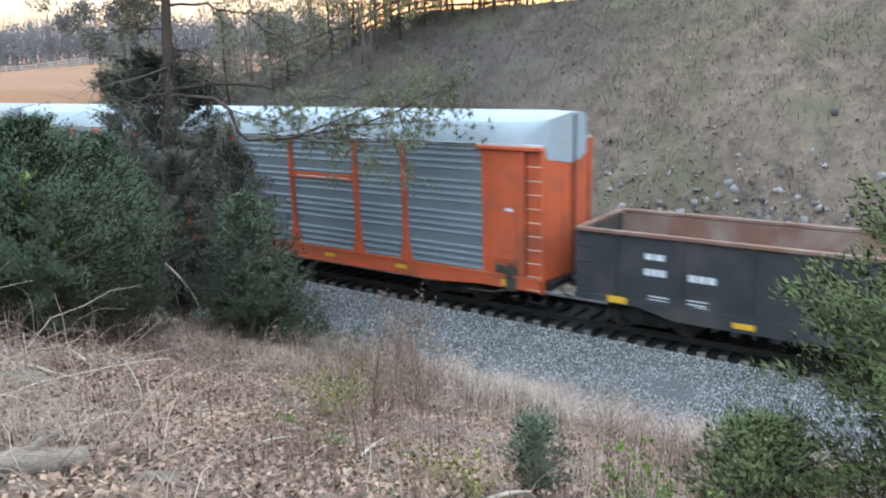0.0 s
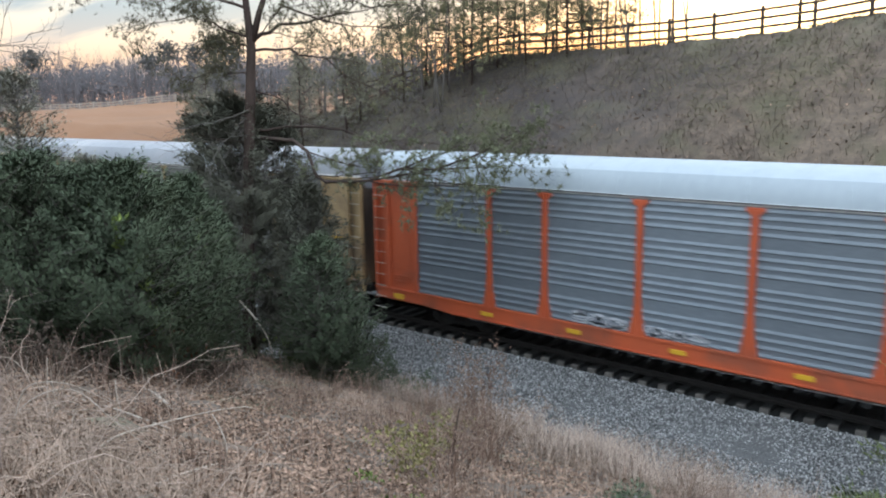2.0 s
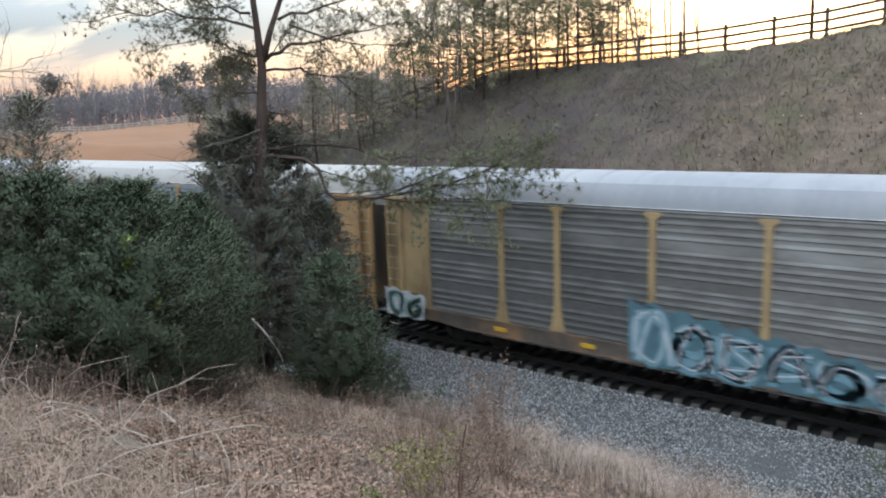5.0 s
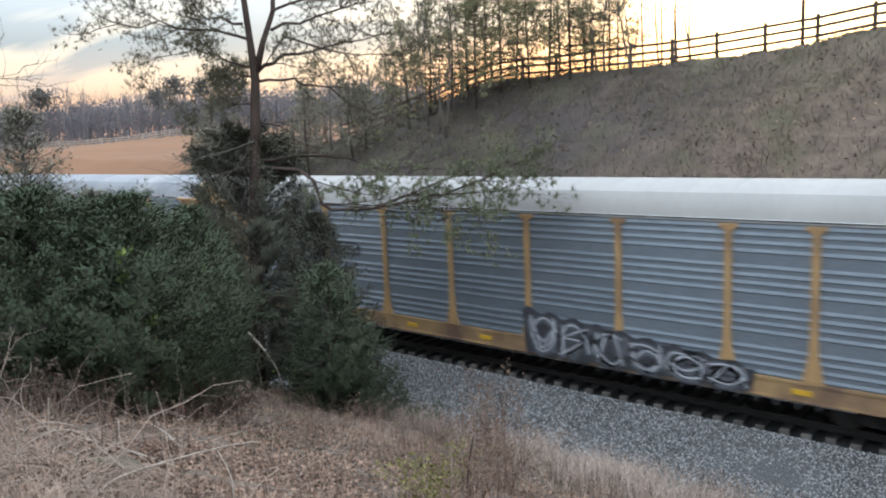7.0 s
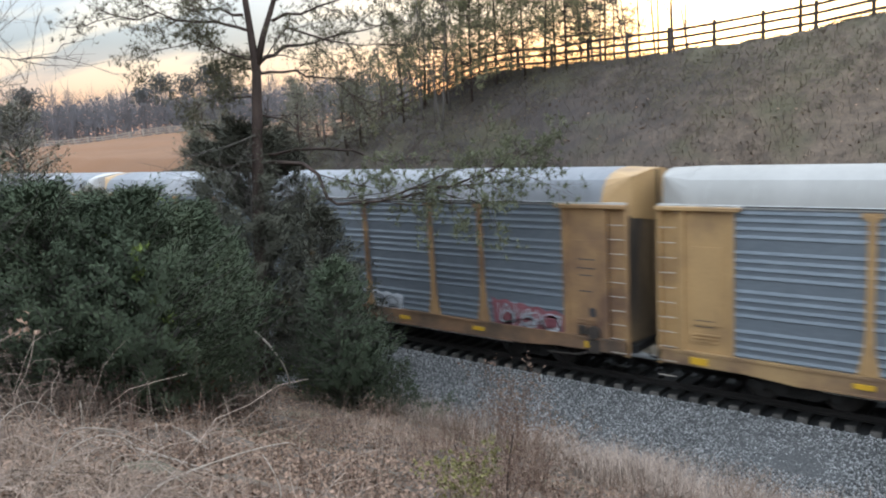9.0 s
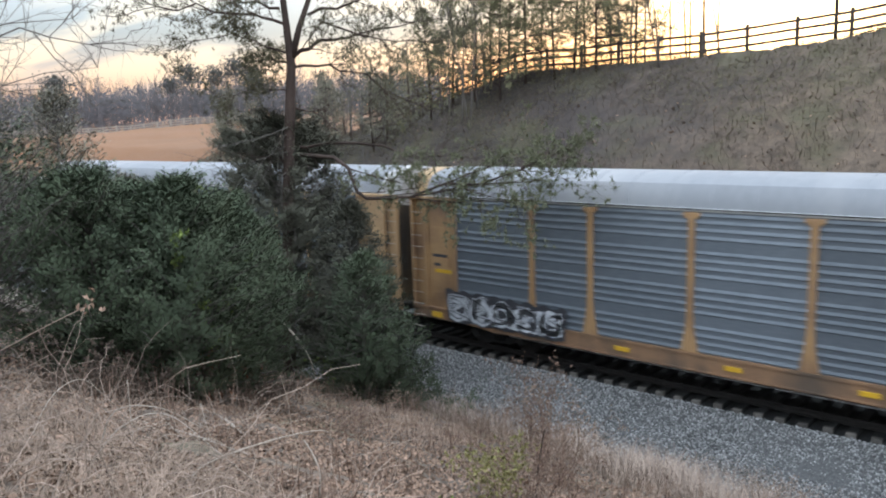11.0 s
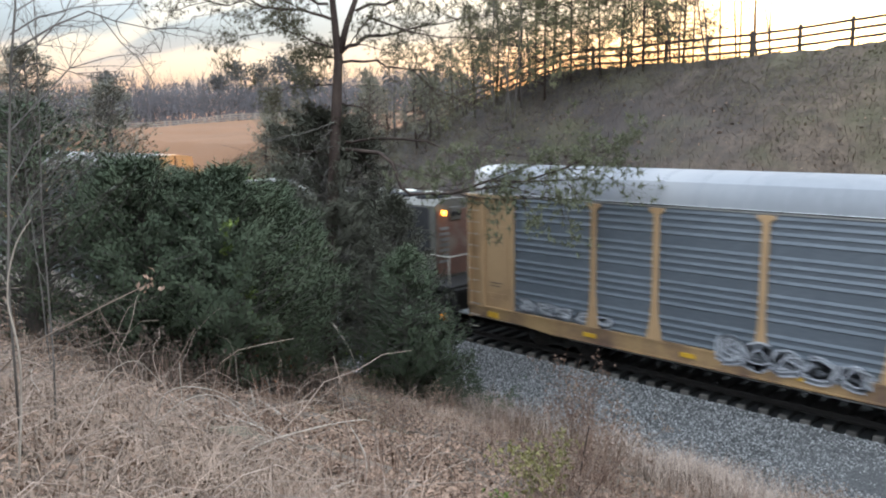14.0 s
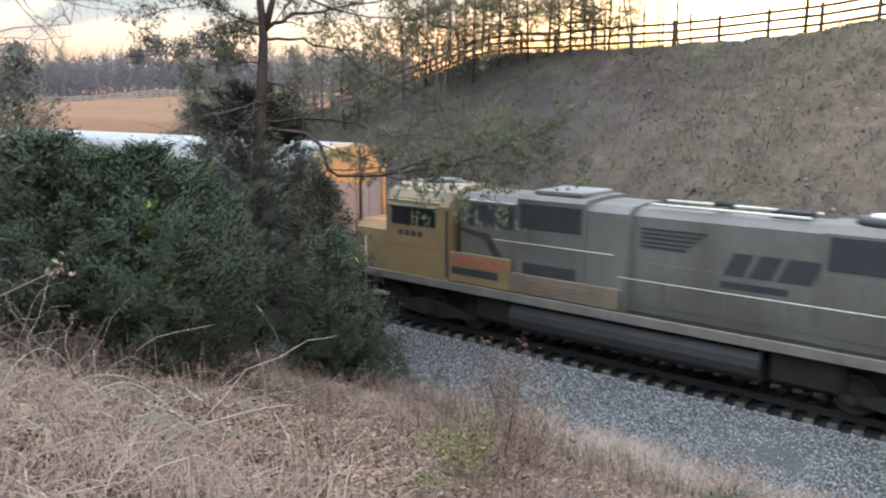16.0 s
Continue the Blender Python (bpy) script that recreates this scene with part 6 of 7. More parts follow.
def build_trees():
    main_pine()
    # cedars on the near bank
    for az, h, hh, rad, seed, m, lab, cnt, low in (
            (63.8, 13.4, 3.9, 2.3, 51, "cedar", "broad dark green cedar on the bank", 23000, 0.0), (60.2, 15.4, 4.0, 1.9, 52, "cedar", "dense dark green cedar on the bank", 17000, 0.0),
            (69.0, 13.4, 3.5, 2.1, 53, "cedar", "dark green cedar with feathery top", 16000, 0.0), (75.5, 13.5, 3.7, 2.4, 54, "cedar", "dark green cedar on the bank", 5000, 0.0),
            (55.2, 24.4, 8.7, 3.2, 55, "cedar_brown", "tall dusky cedar round the pine trunk", 34000, 0.03), (50.8, 22.2, 6.2, 2.1, 56, "cedar_brown", "thin dusky cedar beside the pine", 8000, 0.08),
            (49.3, 20.3, 2.5, 1.9, 57, "cedar", "low bushy green cedar near the ballast", 9000, 0.0), (59.2, 18.8, 4.8, 1.6, 60, "cedar", "dark cedar beside the pine", 13000, 0.0), (69.0, 25.0, 7.4, 2.4, 58, "young_needle", "thin olive cedar on the bank", 3600, 0.1), (50.3, 19.8, 4.3, 1.7, 64, "cedar", "loose green cedar beside the ballast", 6000, 0.0),
            (73.5, 26.0, 7.8, 2.8, 59, "young_needle", "thin olive cedar behind the others", 4200, 0.1), (65.2, 24.5, 5.4, 2.0, 65, "young_needle", "thin olive cedar behind the others", 2000, 0.1)):
        x, y = az_at(az, h)
        cedar(x, y, hh, rad, seed, VM[m], lab, cnt, low, size=0.072 + 0.003 * max(0, h - 15), pointed=0.4 if seed == 55 else 0.75)
    cedar(0.15, 8.3, 4.7, 2.15, 61, VM["cedar_light"], "olive green cedar near the bank's top", 15000, 0.0, size=0.085, branches=220, pointed=0.6)
    cedar(-1.45, 7.4, 1.25, 0.85, 62, VM["cedar_light"], "small olive cedar bush", 3600, 0.0, size=0.07)
    cedar(-2.95, 5.5, 0.85, 0.22, 63, VM["cedar"], "little dark cedar seedling in the grass", 900, 0.0, size=0.05, branches=50)
    # pines, bare trees and saplings along the ridge
    r = random.Random(8)
    for px, hh, y in ((808, 7.6, 38.5), (838, 8.4, 40.8), (866, 8.8, 38.2), (893, 8.2, 41.5), (915, 9.2, 38.6), (948, 9.4, 39.2), (968, 8.4, 41.4), (985, 8.8, 38.7), (1012, 7.4, 42.0), (704, 6.8, 36.6), (742, 7.6, 38.0), (780, 8.0, 37.4), (1052, 6.6, 41.6), (822, 7.2, 37.0)):
        az = 40.0 - math.degrees(math.atan((px - 784) / 1378))
        x = -0.08 - (y + 0.12) * math.tan(radians(az))
        pine(x, y, hh, 70 + px, "slim dark pine on the ridge", first=0.10, spread_r=3.0, material=VM["ridge_needle"], tuft_n=1150, trunk_r=0.07, limb_n=42, size=0.23)
    for px, hh, y, st in ((722, 7.0, 37.0, 1), (738, 7.6, 36.4, 2), (755, 8.2, 35.6, 1), (766, 8.6, 35.0, 2), (783, 8.4, 36.6, 1), (795, 7.4, 38.5, 1), (1045, 5.2, 39.5, 2), (1068, 5.8, 41, 1), (1090, 5.0, 39, 2), (1110, 6.4, 40.8, 1), (1140, 5.4, 41.2, 2), (1165, 5.0, 42, 2), (1190, 4.2, 41.5, 2),
                           (1030, 6.0, 40.6, 2), (1560, 3.6, 41.5, 2)):
        az = 40.0 - math.degrees(math.atan((px - 784) / 1378))
        x = -0.08 - (y + 0.12) * math.tan(radians(az))
        bare_tree(x, y, hh, 300 + px, "bare slender tree on the ridge", trunk_r=0.06, n=9, stems=st, group="bare trees on the ridge")
    # mixed young trees past the hill's end, beyond the track
    for i in range(34):
        az = r.uniform(43.0, 58)
        h = r.uniform(52, 86)
        x, y = az_at(az, h)
        y = max(y, 27.0)
        if i % 3 == 0:
            bare_tree(x, y, r.uniform(4, 6.5), 600 + i, "bare young tree beyond the track", trunk_r=0.07, n=8, stems=2, group="young trees beyond the track")
        else:
            pine(x, y, r.uniform(3.6, 6.2), 640 + i, "bushy young pine beyond the track", first=0.08, spread_r=2.3, material=VM["young_needle"], tuft_n=480, trunk_r=0.08, limb_n=30, size=0.24)
    # the leafless sapling close by and its reaching twigs
    for x, y, hh, seed, n in ((-5.5, 0.2, 4.6, 902, 26), (-6.6, 0.9, 4.4, 905, 26), (-7.2, 1.5, 4.2, 906, 22), (-8.0, 1.35, 4.6, 903, 14), (-10.6, 2.6, 4.2, 904, 8)):
        bare_tree(x, y, hh, seed, "leafless grey sapling in the briars", trunk_r=0.008, n=n, depth=2, spreadk=0.34, name="sapling", group="bare saplings near the camera bank")
    reaching_sapling()


def reaching_sapling():
    """A bare sapling in the briars whose long thin branches reach out over the bank."""
    r = np.random.default_rng(77)
    t = tagged(new("sapling"), "leafless sapling with long reaching twigs", "tree", group="bare saplings near the camera bank")
    z0 = float(gz(-5.93, 0.9)) - 0.1
    wood("trunk", [([(-5.93, 0.9, z0), (-5.92, 0.93, 6.34), (-5.90, 0.99, 6.98), (-5.89, 1.05, 7.53), (-5.87, 1.10, 7.86), (-5.86, 1.15, 8.5), (-5.9, 1.1, 9.2)], [0.008, 0.007, 0.007, 0.006, 0.006, 0.005, 0.003])], VM["bark_grey"], t, seg=7)
    st = Sticks()
    for line, rad in (([(-5.88, 1.06, 7.62), (-5.91, 1.31, 7.78), (-5.94, 1.52, 7.88), (-5.97, 1.69, 7.84), (-5.98, 1.93, 7.81), (-5.96, 2.17, 7.86)], 0.0075),
                      ([(-5.89, 1.04, 7.44), (-5.94, 1.22, 7.67), (-5.98, 1.40, 7.86), (-6.05, 1.5, 8.02)], 0.006), ([(-5.96, 1.60, 7.86), (-5.9, 1.68, 7.71), (-5.9, 1.78, 7.62), (-5.92, 1.86, 7.51), (-5.98, 1.92, 7.43)], 0.004),
                      ([(-5.88, 1.06, 7.71), (-5.93, 1.23, 7.82), (-5.96, 1.46, 7.90), (-5.92, 1.82, 7.95)], 0.006), ([(-5.90, 1.02, 7.19), (-5.94, 1.22, 7.38), (-5.98, 1.40, 7.55), (-5.99, 1.65, 7.63), (-5.96, 1.96, 7.67)], 0.006),
                      ([(-5.91, 0.98, 6.88), (-5.96, 1.14, 7.10), (-6.0, 1.35, 7.25), (-6.04, 1.54, 7.30)], 0.005), ([(-5.89, 1.05, 7.53), (-5.94, 1.21, 7.57), (-5.97, 1.43, 7.52), (-5.98, 1.67, 7.54)], 0.005),
                      ([(-5.87, 1.09, 7.83), (-5.92, 1.27, 7.95), (-5.94, 1.50, 8.04)], 0.005), ([(-5.91, 0.95, 6.6), (-5.96, 1.1, 6.8), (-6.0, 1.26, 6.95)], 0.005)):
        line = np.array(line)
        st.add(line, rad, 0.002)
        twigs(st, line, r, 2, rad * 0.45, ratio=0.45, n=8, up=0.2)
    ob = new("branchwork", st.mesh("branchwork", VM["bark_grey"]))
    ob.parent = t


build_trees()


# ---- undergrowth ----
def near_bank(k, r, xr=(-22, 3), yr=(0.8, 16.2)):
    x = xr[0] + (xr[1] - xr[0]) * r.random(k)
    y = yr[0] + (yr[1] - yr[0]) * r.random(k)
    return x, y


def blades(name, x, y, height, width, material, r, label, lean=0.6, category="grass"):
    """Bent three-sided grass blades, each of two facets."""
    k = len(x)
    z = gz(x, y) - 0.02
    hgt = height * (0.45 + 0.9 * r.random(k))
    a = r.random(k) * TAU
    dx, dy = np.cos(a), np.sin(a)
    ln = lean * r.random(k) * hgt
    w = width * (0.6 + 0.8 * r.random(k))
    p0 = np.stack([x, y, z], -1)
    s = np.stack([-dy * w, dx * w, 0 * w], -1)
    p1 = p0 + np.stack([dx * ln * 0.35, dy * ln * 0.35, hgt * 0.6], -1)
    p2 = p0 + np.stack([dx * ln * 1.1, dy * ln * 1.1, hgt * (1 - 0.25 * lean * r.random(k))], -1)
    v = np.stack([p0 - s, p0 + s, p1 + s * 0.7, p1 - s * 0.7, p2], 1).reshape(-1, 3)
    i = np.arange(k)[:, None] * 5
    f = np.concatenate([i + np.array([[0, 1, 2]]), i + np.array([[0, 2, 3]]), i + np.array([[3, 2, 4]])], 0)
    return tagged(new(name, mesh_np(name, v, f, material)), label, category, kind="stuff")


def build_undergrowth():
    r = np.random.default_rng(17)
    # clumped dry grass on the bank
    cx, cy = near_bank(2600, r)
    keep = (cy < 15.4 + 0.5 * np.sin(cx)) & ~((cx < -13) & (cy > 9.5) & (r.random(2600) < 0.6)) & (np.sin(cx * 1.1 + 2 * np.sin(cy * 0.7)) + np.sin(cy * 1.3 + cx * 0.4) + 0.9 * r.normal(size=2600) - 4.2 * np.exp(-((cx + 7.5) / 3.4) ** 2 - ((cy - 6.8) / 3.0) ** 2) - 3.8 * np.exp(-((cx + 9.3) / 3.2) ** 2 - ((cy - 4.6) / 2.0) ** 2) > 0.05)
    px, py = near_bank(190, r, (-9.0, -4.4), (0.3, 2.6))
    cx, cy = np.concatenate([cx[keep], px]), np.concatenate([cy[keep], py])
    n = 34
    wide = np.repeat(0.08 + 0.14 * r.random(len(cx)), n)
    x = np.repeat(cx, n) + r.normal(size=len(cx) * n) * wide
    y = np.repeat(cy, n) + r.normal(size=len(cx) * n) * wide
    blades("dry_grass", x, y, np.repeat(0.12 + 0.22 * r.random(len(cx)), n), 0.004, VM["straw"], r, "bleached matted dry grass on the bank", 1.9)
    # feathery taller grass along the ballast's edge
    cx = np.concatenate([r.uniform(-17, 2, 240), r.uniform(-9, 1, 170)])
    cy = np.concatenate([r.uniform(13.6, 16.3, 240), r.uniform(11.8, 15.6, 170)])
    x = np.repeat(cx, 40) + r.normal(size=len(cx) * 40) * 0.22
    y = np.repeat(cy, 40) + r.normal(size=len(cx) * 40) * 0.22
    blades("tall_grass", x, y, 0.58, 0.0055, VM["pale_straw"], r, "tall pale dry grass along the ballast edge", 1.3)
    # brown weeds in loose clumps
    cx, cy = near_bank(150, r, (-16, 1), (2.5, 15))
    x = np.repeat(cx, 26) + r.normal(size=150 * 26) * 0.25
    y = np.repeat(cy, 26) + r.normal(size=150 * 26) * 0.25
    blades("dead_weeds", x, y, 0.6, 0.004, VM["weed"], r, "brown dead weed stalks on the bank", 0.5, "weeds")
    # fallen leaves, cupped
    k = 46000
    x, y = near_bank(k, r)
    keep = (y < 15.3) | (r.random(k) < 0.15)
    px, py = near_bank(13000, r, (-9.0, -3.0), (0.4, 6.0))
    qx, qy = near_bank(24000, r, (-13.0, -2.0), (2.0, 11.0))
    x, y = np.concatenate([x[keep], px, qx]), np.concatenate([y[keep], py, qy])
    k = len(x)
    tv = np.array([(-1, 0, 0.1), (0.1, -0.6, 0.35), (1, 0, 0.0), (-0.1, 0.55, 0.3)])
    tf = np.array([(0, 1, 2), (0, 2, 3)])
    v, f = spread(tv, tf, np.stack([x, y, gz(x, y) + 0.03 + 0.05 * r.random(k)], -1), turns(r.random(k) * TAU, r.normal(size=k) * 0.45, r.normal(size=k) * 0.45), 0.016 + 0.026 * r.random(k))
    tagged(new("leaf_litter", mesh_np("leaf_litter", v, f, VM["litter"])), "curled brown fallen leaves on the bank", "leaves", kind="stuff")
    # twigs lying about
    st = Sticks()
    x, y = near_bank(900, r)
    for a, b in zip(x, y):
        z = float(gz(a, b)) + 0.03
        d = np.array([r.normal(), r.normal(), 0.12 * r.normal()])
        ln = r.uniform(0.15, 0.7)
        st.add(bend((a, b, z), d, ln, r, k=3, wild=0.25), 0.006, 0.002)
    tagged(new("fallen_twigs", st.mesh("fallen_twigs", VM["cane"])), "thin fallen twigs on the bank", "twigs", kind="stuff")
    # the briar thicket: arching canes in a mound
    st = Sticks()
    for i in range(2100):
        az, h = r.uniform(60, 88), r.uniform(4.4, 11.5)
        if az < 66 and h > 6.0 and r.random() < 0.75:
            continue
        x, y = az_at(az, h)
        a = r.random() * TAU
        st.add(bend((x, y, float(gz(x, y)) - 0.05), (math.cos(a), math.sin(a), r.uniform(0.4, 1.4)), r.uniform(0.4, 1.7), r, k=8, droop=3.4 * r.random() + 1.2, wild=0.26), 0.0046, 0.0018)
    tagged(new("briar_thicket", st.mesh("briar_thicket", VM["cane"])), "tangled pale dry briar canes", "briars", kind="stuff")
    st = Sticks()
    for i in range(260):
        x, y = near_bank(1, r, (-15, 2), (2.4, 13))
        a = r.random() * TAU
        st.add(bend((x[0], y[0], float(gz(x[0], y[0])) - 0.04), (math.cos(a), math.sin(a), r.uniform(0.3, 1.6)), r.uniform(0.4, 1.3), r, k=6, droop=1.8 * r.random(), wild=0.2), 0.005, 0.0018)
    tagged(new("scattered_canes", st.mesh("scattered_canes", VM["cane"])), "scattered dry canes and stalks", "canes", kind="stuff")


build_undergrowth()


def shrub(name, x, y, height, radius, seed, stem_m, leaf_m, label, stems=24, leaves=300, size=0.05, category="shrub", droop=0.6):
    r = np.random.default_rng(seed)
    t = tagged(new(name), label, category)
    z0 = float(gz(x, y)) - 0.04
    st, tips = Sticks(), []
    for i in range(stems):
        a = r.random() * TAU
        line = bend((x + r.normal() * 0.08, y + r.normal() * 0.08, z0), (math.cos(a) * radius / height, math.sin(a) * radius / height, 1.0), height * r.uniform(0.6, 1.1), r, k=6, droop=droop, wild=0.12)
        st.add(line, 0.008, 0.002)
        tips += list(line[2:]) + twigs(st, line[2:], r, 1, 0.004, ratio=0.4, n=3)
    ob = new("stalkwork", st.mesh("stalkwork", stem_m))
    ob.parent = t
    if leaf_m:
        q = np.array(tips)
        q = q[r.integers(0, len(q), leaves)] + r.normal(size=(leaves, 3)) * 0.05
        foliage("leaves", q, size, leaf_m, LEAFY, r, t)
    return t


def single_cane(pts, rad, label, m=None, name="dry_cane", category="cane"):
    """One long cane through hand-set places, with a smooth curve."""
    pts = np.array(pts, float)
    k = np.linspace(0, len(pts) - 1, 24)
    out = []
    for q in k:
        i = min(int(q), len(pts) - 2)
        u = q - i
        p0, p1, p2, p3 = pts[max(i - 1, 0)], pts[i], pts[i + 1], pts[min(i + 2, len(pts) - 1)]
        out.append(0.5 * (2 * p1 + (p2 - p0) * u + (2 * p0 - 5 * p1 + 4 * p2 - p3) * u * u + (3 * p1 - p0 - 3 * p2 + p3) * u ** 3))
    bm = tube(bmesh.new(), out, np.linspace(rad, rad * 0.4, 24), 6)
    me = bpy.data.meshes.new(name)
    bm.to_mesh(me)
    bm.free()
    me.materials.append(m or VM["cane"])
    return tagged(new(name, me), label, category)


def build_small_plants():
    shrub("yellow_shrub", -6.15, 6.3, 0.75, 0.35, 1, VM["cane"], VM["yellow"], "small yellowing leafy shrub on the bank", 14, 260, 0.05)
    shrub("yellow_shrub", -7.6, 8.2, 0.7, 0.45, 2, VM["cane"], VM["yellow"], "small yellow-green shrub in dry grass", 14, 200, 0.055)
    shrub("yellow_shrub", -3.2, 4.6, 0.5, 0.4, 3, VM["cane"], VM["yellow"], "small yellow-green shrub in dry grass", 12, 150, 0.045)
    shrub("yellow_shrub", -2.2, 6.2, 0.6, 0.6, 4, VM["cane"], VM["green"], "low green leafy shrub on the bank", 14, 260, 0.05)
    shrub("green_shrub", -16.9, 13.2, 1.3, 0.7, 5, VM["bark_grey"], VM["green"], "bright green leafy bush under the pine", 16, 420, 0.07)
    shrub("green_shrub", -12.2, 6.5, 3.75, 0.5, 6, VM["bark_grey"], VM["green"], "pale green sapling tip above the cedars", 9, 700, 0.07)
    shrub("dead_shrub", -12.2, 6.1, 0.95, 0.4, 7, VM["rusty"], VM["rusty"], "rust-brown dead cedar bush", 20, 460, 0.06)
    shrub("dead_shrub", -12.3, 4.6, 0.8, 0.7, 8, VM["weed"], VM["weed"], "brown dry brush under the cedars", 30, 260, 0.06)
    shrub("dead_weed", -9.3, 11.6, 1.9, 0.45, 9, VM["weed"], VM["weed"], "tall reddish-brown dead weed clump", 26, 700, 0.035, droop=0.1)
    shrub("dead_weed", -7.4, 9.4, 1.6, 0.6, 10, VM["weed"], VM["straw"], "tangled dead weed clump on the bank", 34, 520, 0.035)
    shrub("dead_weed", -6.2, 6.9, 1.25, 0.5, 11, VM["weed"], VM["weed"], "brown dead weed stalks with dry seed heads", 26, 420, 0.03)
    for i, (x, y, hh) in enumerate(((-5.2, 5.6, 0.8), (-4.0, 7.2, 0.9), (-9.8, 6.9, 0.7), (-3.0, 9.5, 0.9), (-5.0, 11.6, 1.0), (-1.8, 11.8, 0.9), (-11.6, 12.4, 0.9), (-12.6, 10.4, 0.8))):
        shrub("dead_weed", x, y, hh, 0.6, 30 + i, VM["weed"], VM["straw"], "loose dead weed clump on the bank", 22, 180, 0.03)
    for i, (x, y) in enumerate(((-16.3, 15.0), (-17.4, 14.6), (-15.4, 14.3), (-18.6, 13.9), (-14.6, 14.9))):
        shrub("privet_bush", x, y, 1.1, 0.7, 50 + i, VM["bark_grey"], VM["cedar"], "small-leaved evergreen bush by the ballast", 18, 520, 0.05)
    for i, (x, y, hh) in enumerate(((-11.0, 4.3, 0.8), (-11.6, 5.3, 0.9), (-12.4, 6.6, 0.8), (-10.9, 3.6, 0.8), (-13.0, 7.6, 0.7), (-12.1, 5.9, 1.0), (-13.9, 8.6, 0.7))):
        shrub("dead_shrub", x, y, hh, 0.8, 70 + i, VM["brush"], VM["rusty"] if i == 5 else VM["brush"], "dark brown brush at the foot of the cedars", 40, 260, 0.05)
    for i, (x, y) in enumerate(((-4.9, 4.6), (-5.7, 4.85), (-4.3, 5.1))):
        shrub("ground_ivy", x, y, 0.16, 0.4, 90 + i, VM["cane"], VM["green"], "low patch of small green leaves", 16, 160, 0.035, "ground cover")
    g = lambda x, y, d=0.0: (x, y, float(gz(x, y)) + d)
    single_cane([g(-5.95, 2.2), (-6.46, 2.72, 4.60), (-6.79, 3.14, 4.46), (-7.15, 3.69, 4.27), (-7.52, 4.37, 4.05), (-7.73, 4.93, 3.87), (-7.81, 5.14, 3.75)], 0.013, "long arching dry cane over the bank", VM["deadwood"])
    rc = random.Random(12)
    for i in range(9):
        x, y = az_at(rc.uniform(63, 78), rc.uniform(5.6, 9.0))
        turn, ln, up = radians(rc.uniform(-30, 190)), rc.uniform(0.7, 1.7), rc.uniform(0.25, 0.7)
        dx, dy = ln * math.cos(turn), ln * math.sin(turn)
        wig = rc.uniform(-0.28, 0.28)
        single_cane([g(x, y, -0.03), g(x + dx * 0.2, y + dy * 0.2, up * 0.7), g(x + dx * 0.5 + wig, y + dy * 0.5, up), g(x + dx * 0.8, y + dy * 0.8 + wig, up * 0.75), g(x + dx, y + dy, up * 0.45 + wig)], rc.uniform(0.004, 0.006), "pale arching briar cane above the thicket", VM["deadwood"])
    single_cane([g(-6.02, 3.53), (-6.01, 3.55, 4.36), (-6.12, 3.57, 4.5), (-6.25, 3.58, 4.6)], 0.009, "short bent dry cane on the bank", VM["deadwood"])
    single_cane([g(-5.46, 0.74, -0.05), (-5.44, 0.81, 5.97), (-5.46, 0.79, 6.34), (-5.43, 0.84, 6.6), (-5.40, 0.92, 6.74)], 0.007, "pale broken leaning stem in the briars", VM["deadwood"], "dead_sapling", "sapling")
    single_cane([g(-6.6, 4.6), (-6.75, 4.55, float(gz(-6.7, 4.5)) + 0.3), (-6.95, 4.4, float(gz(-6.9, 4.4)) + 0.55)], 0.008, "upright bare dry stalk")
    single_cane([g(-6.05, 6.75), (-6.03, 6.78, 3.2), (-5.97, 6.84, 3.7)], 0.015, "dark broken stub of a sapling", VM["bark"], "dead_stub", "stub")
    single_cane([(-18.5, 12.3, 2.0), (-18.0, 12.4, 1.6), (-17.7, 12.6, 1.0), (-17.5, 12.6, 0.5)], 0.035, "pale broken limb leaning on the pine", VM["deadwood"], "dead_limb", "branch")
    for x, y, a, ln, rad in ((-4.4, 4.8, 2.15, 2.3, 0.035), (-5.6, 2.9, 2.2, 1.3, 0.022), (-8.4, 3.7, 0.3, 1.6, 0.02), (-2.6, 4.4, 1.1, 0.7, 0.03), (-4.9, 4.1, 1.9, 0.8, 0.018), (-1.5, 12.9, 0.2, 1.2, 0.03), (-9.5, 4.8, 2.9, 1.5, 0.025), (-2.9, 4.9, 1.3, 0.5, 0.03)):
        d = np.array([math.cos(a), math.sin(a)]) * ln / 2
        single_cane([g(x - d[0], y - d[1], 0.04), g(x, y, 0.08), g(x + d[0], y + d[1], 0.07)], rad, "weathered fallen stick in dry grass", VM["deadwood"], "fallen_stick", "stick")
    # a rotting log at the bank's top
    bm = tube(bmesh.new(), [g(-4.4 - 0.16 * k / 16, 1.2 + k / 16, 0.06) for k in range(17)], [0.07 + 0.03 * math.sin(k * 0.19) + 0.012 * math.sin(k * 1.7) for k in range(17)], 14)
    tube(bm, [g(-4.5, 1.8, 0.1), g(-4.62, 2.0, 0.2), g(-4.66, 2.12, 0.22)], [0.04, 0.03, 0.012], 8)
    for v in bm.verts:
        v.co += Vector((random.uniform(-1, 1), random.uniform(-1, 1), random.uniform(-1, 1))) * 0.016
    me = bpy.data.meshes.new("fallen_log")
    bm.to_mesh(me)
    bm.free()
    me.materials.append(VM["log"])
    tagged(new("fallen_log", me), "pale weathered fallen log in dry grass", "log")
    # curled pale leaves still hanging on a twig
    lx, ly = -5.65, 1.63
    lz = 6.26
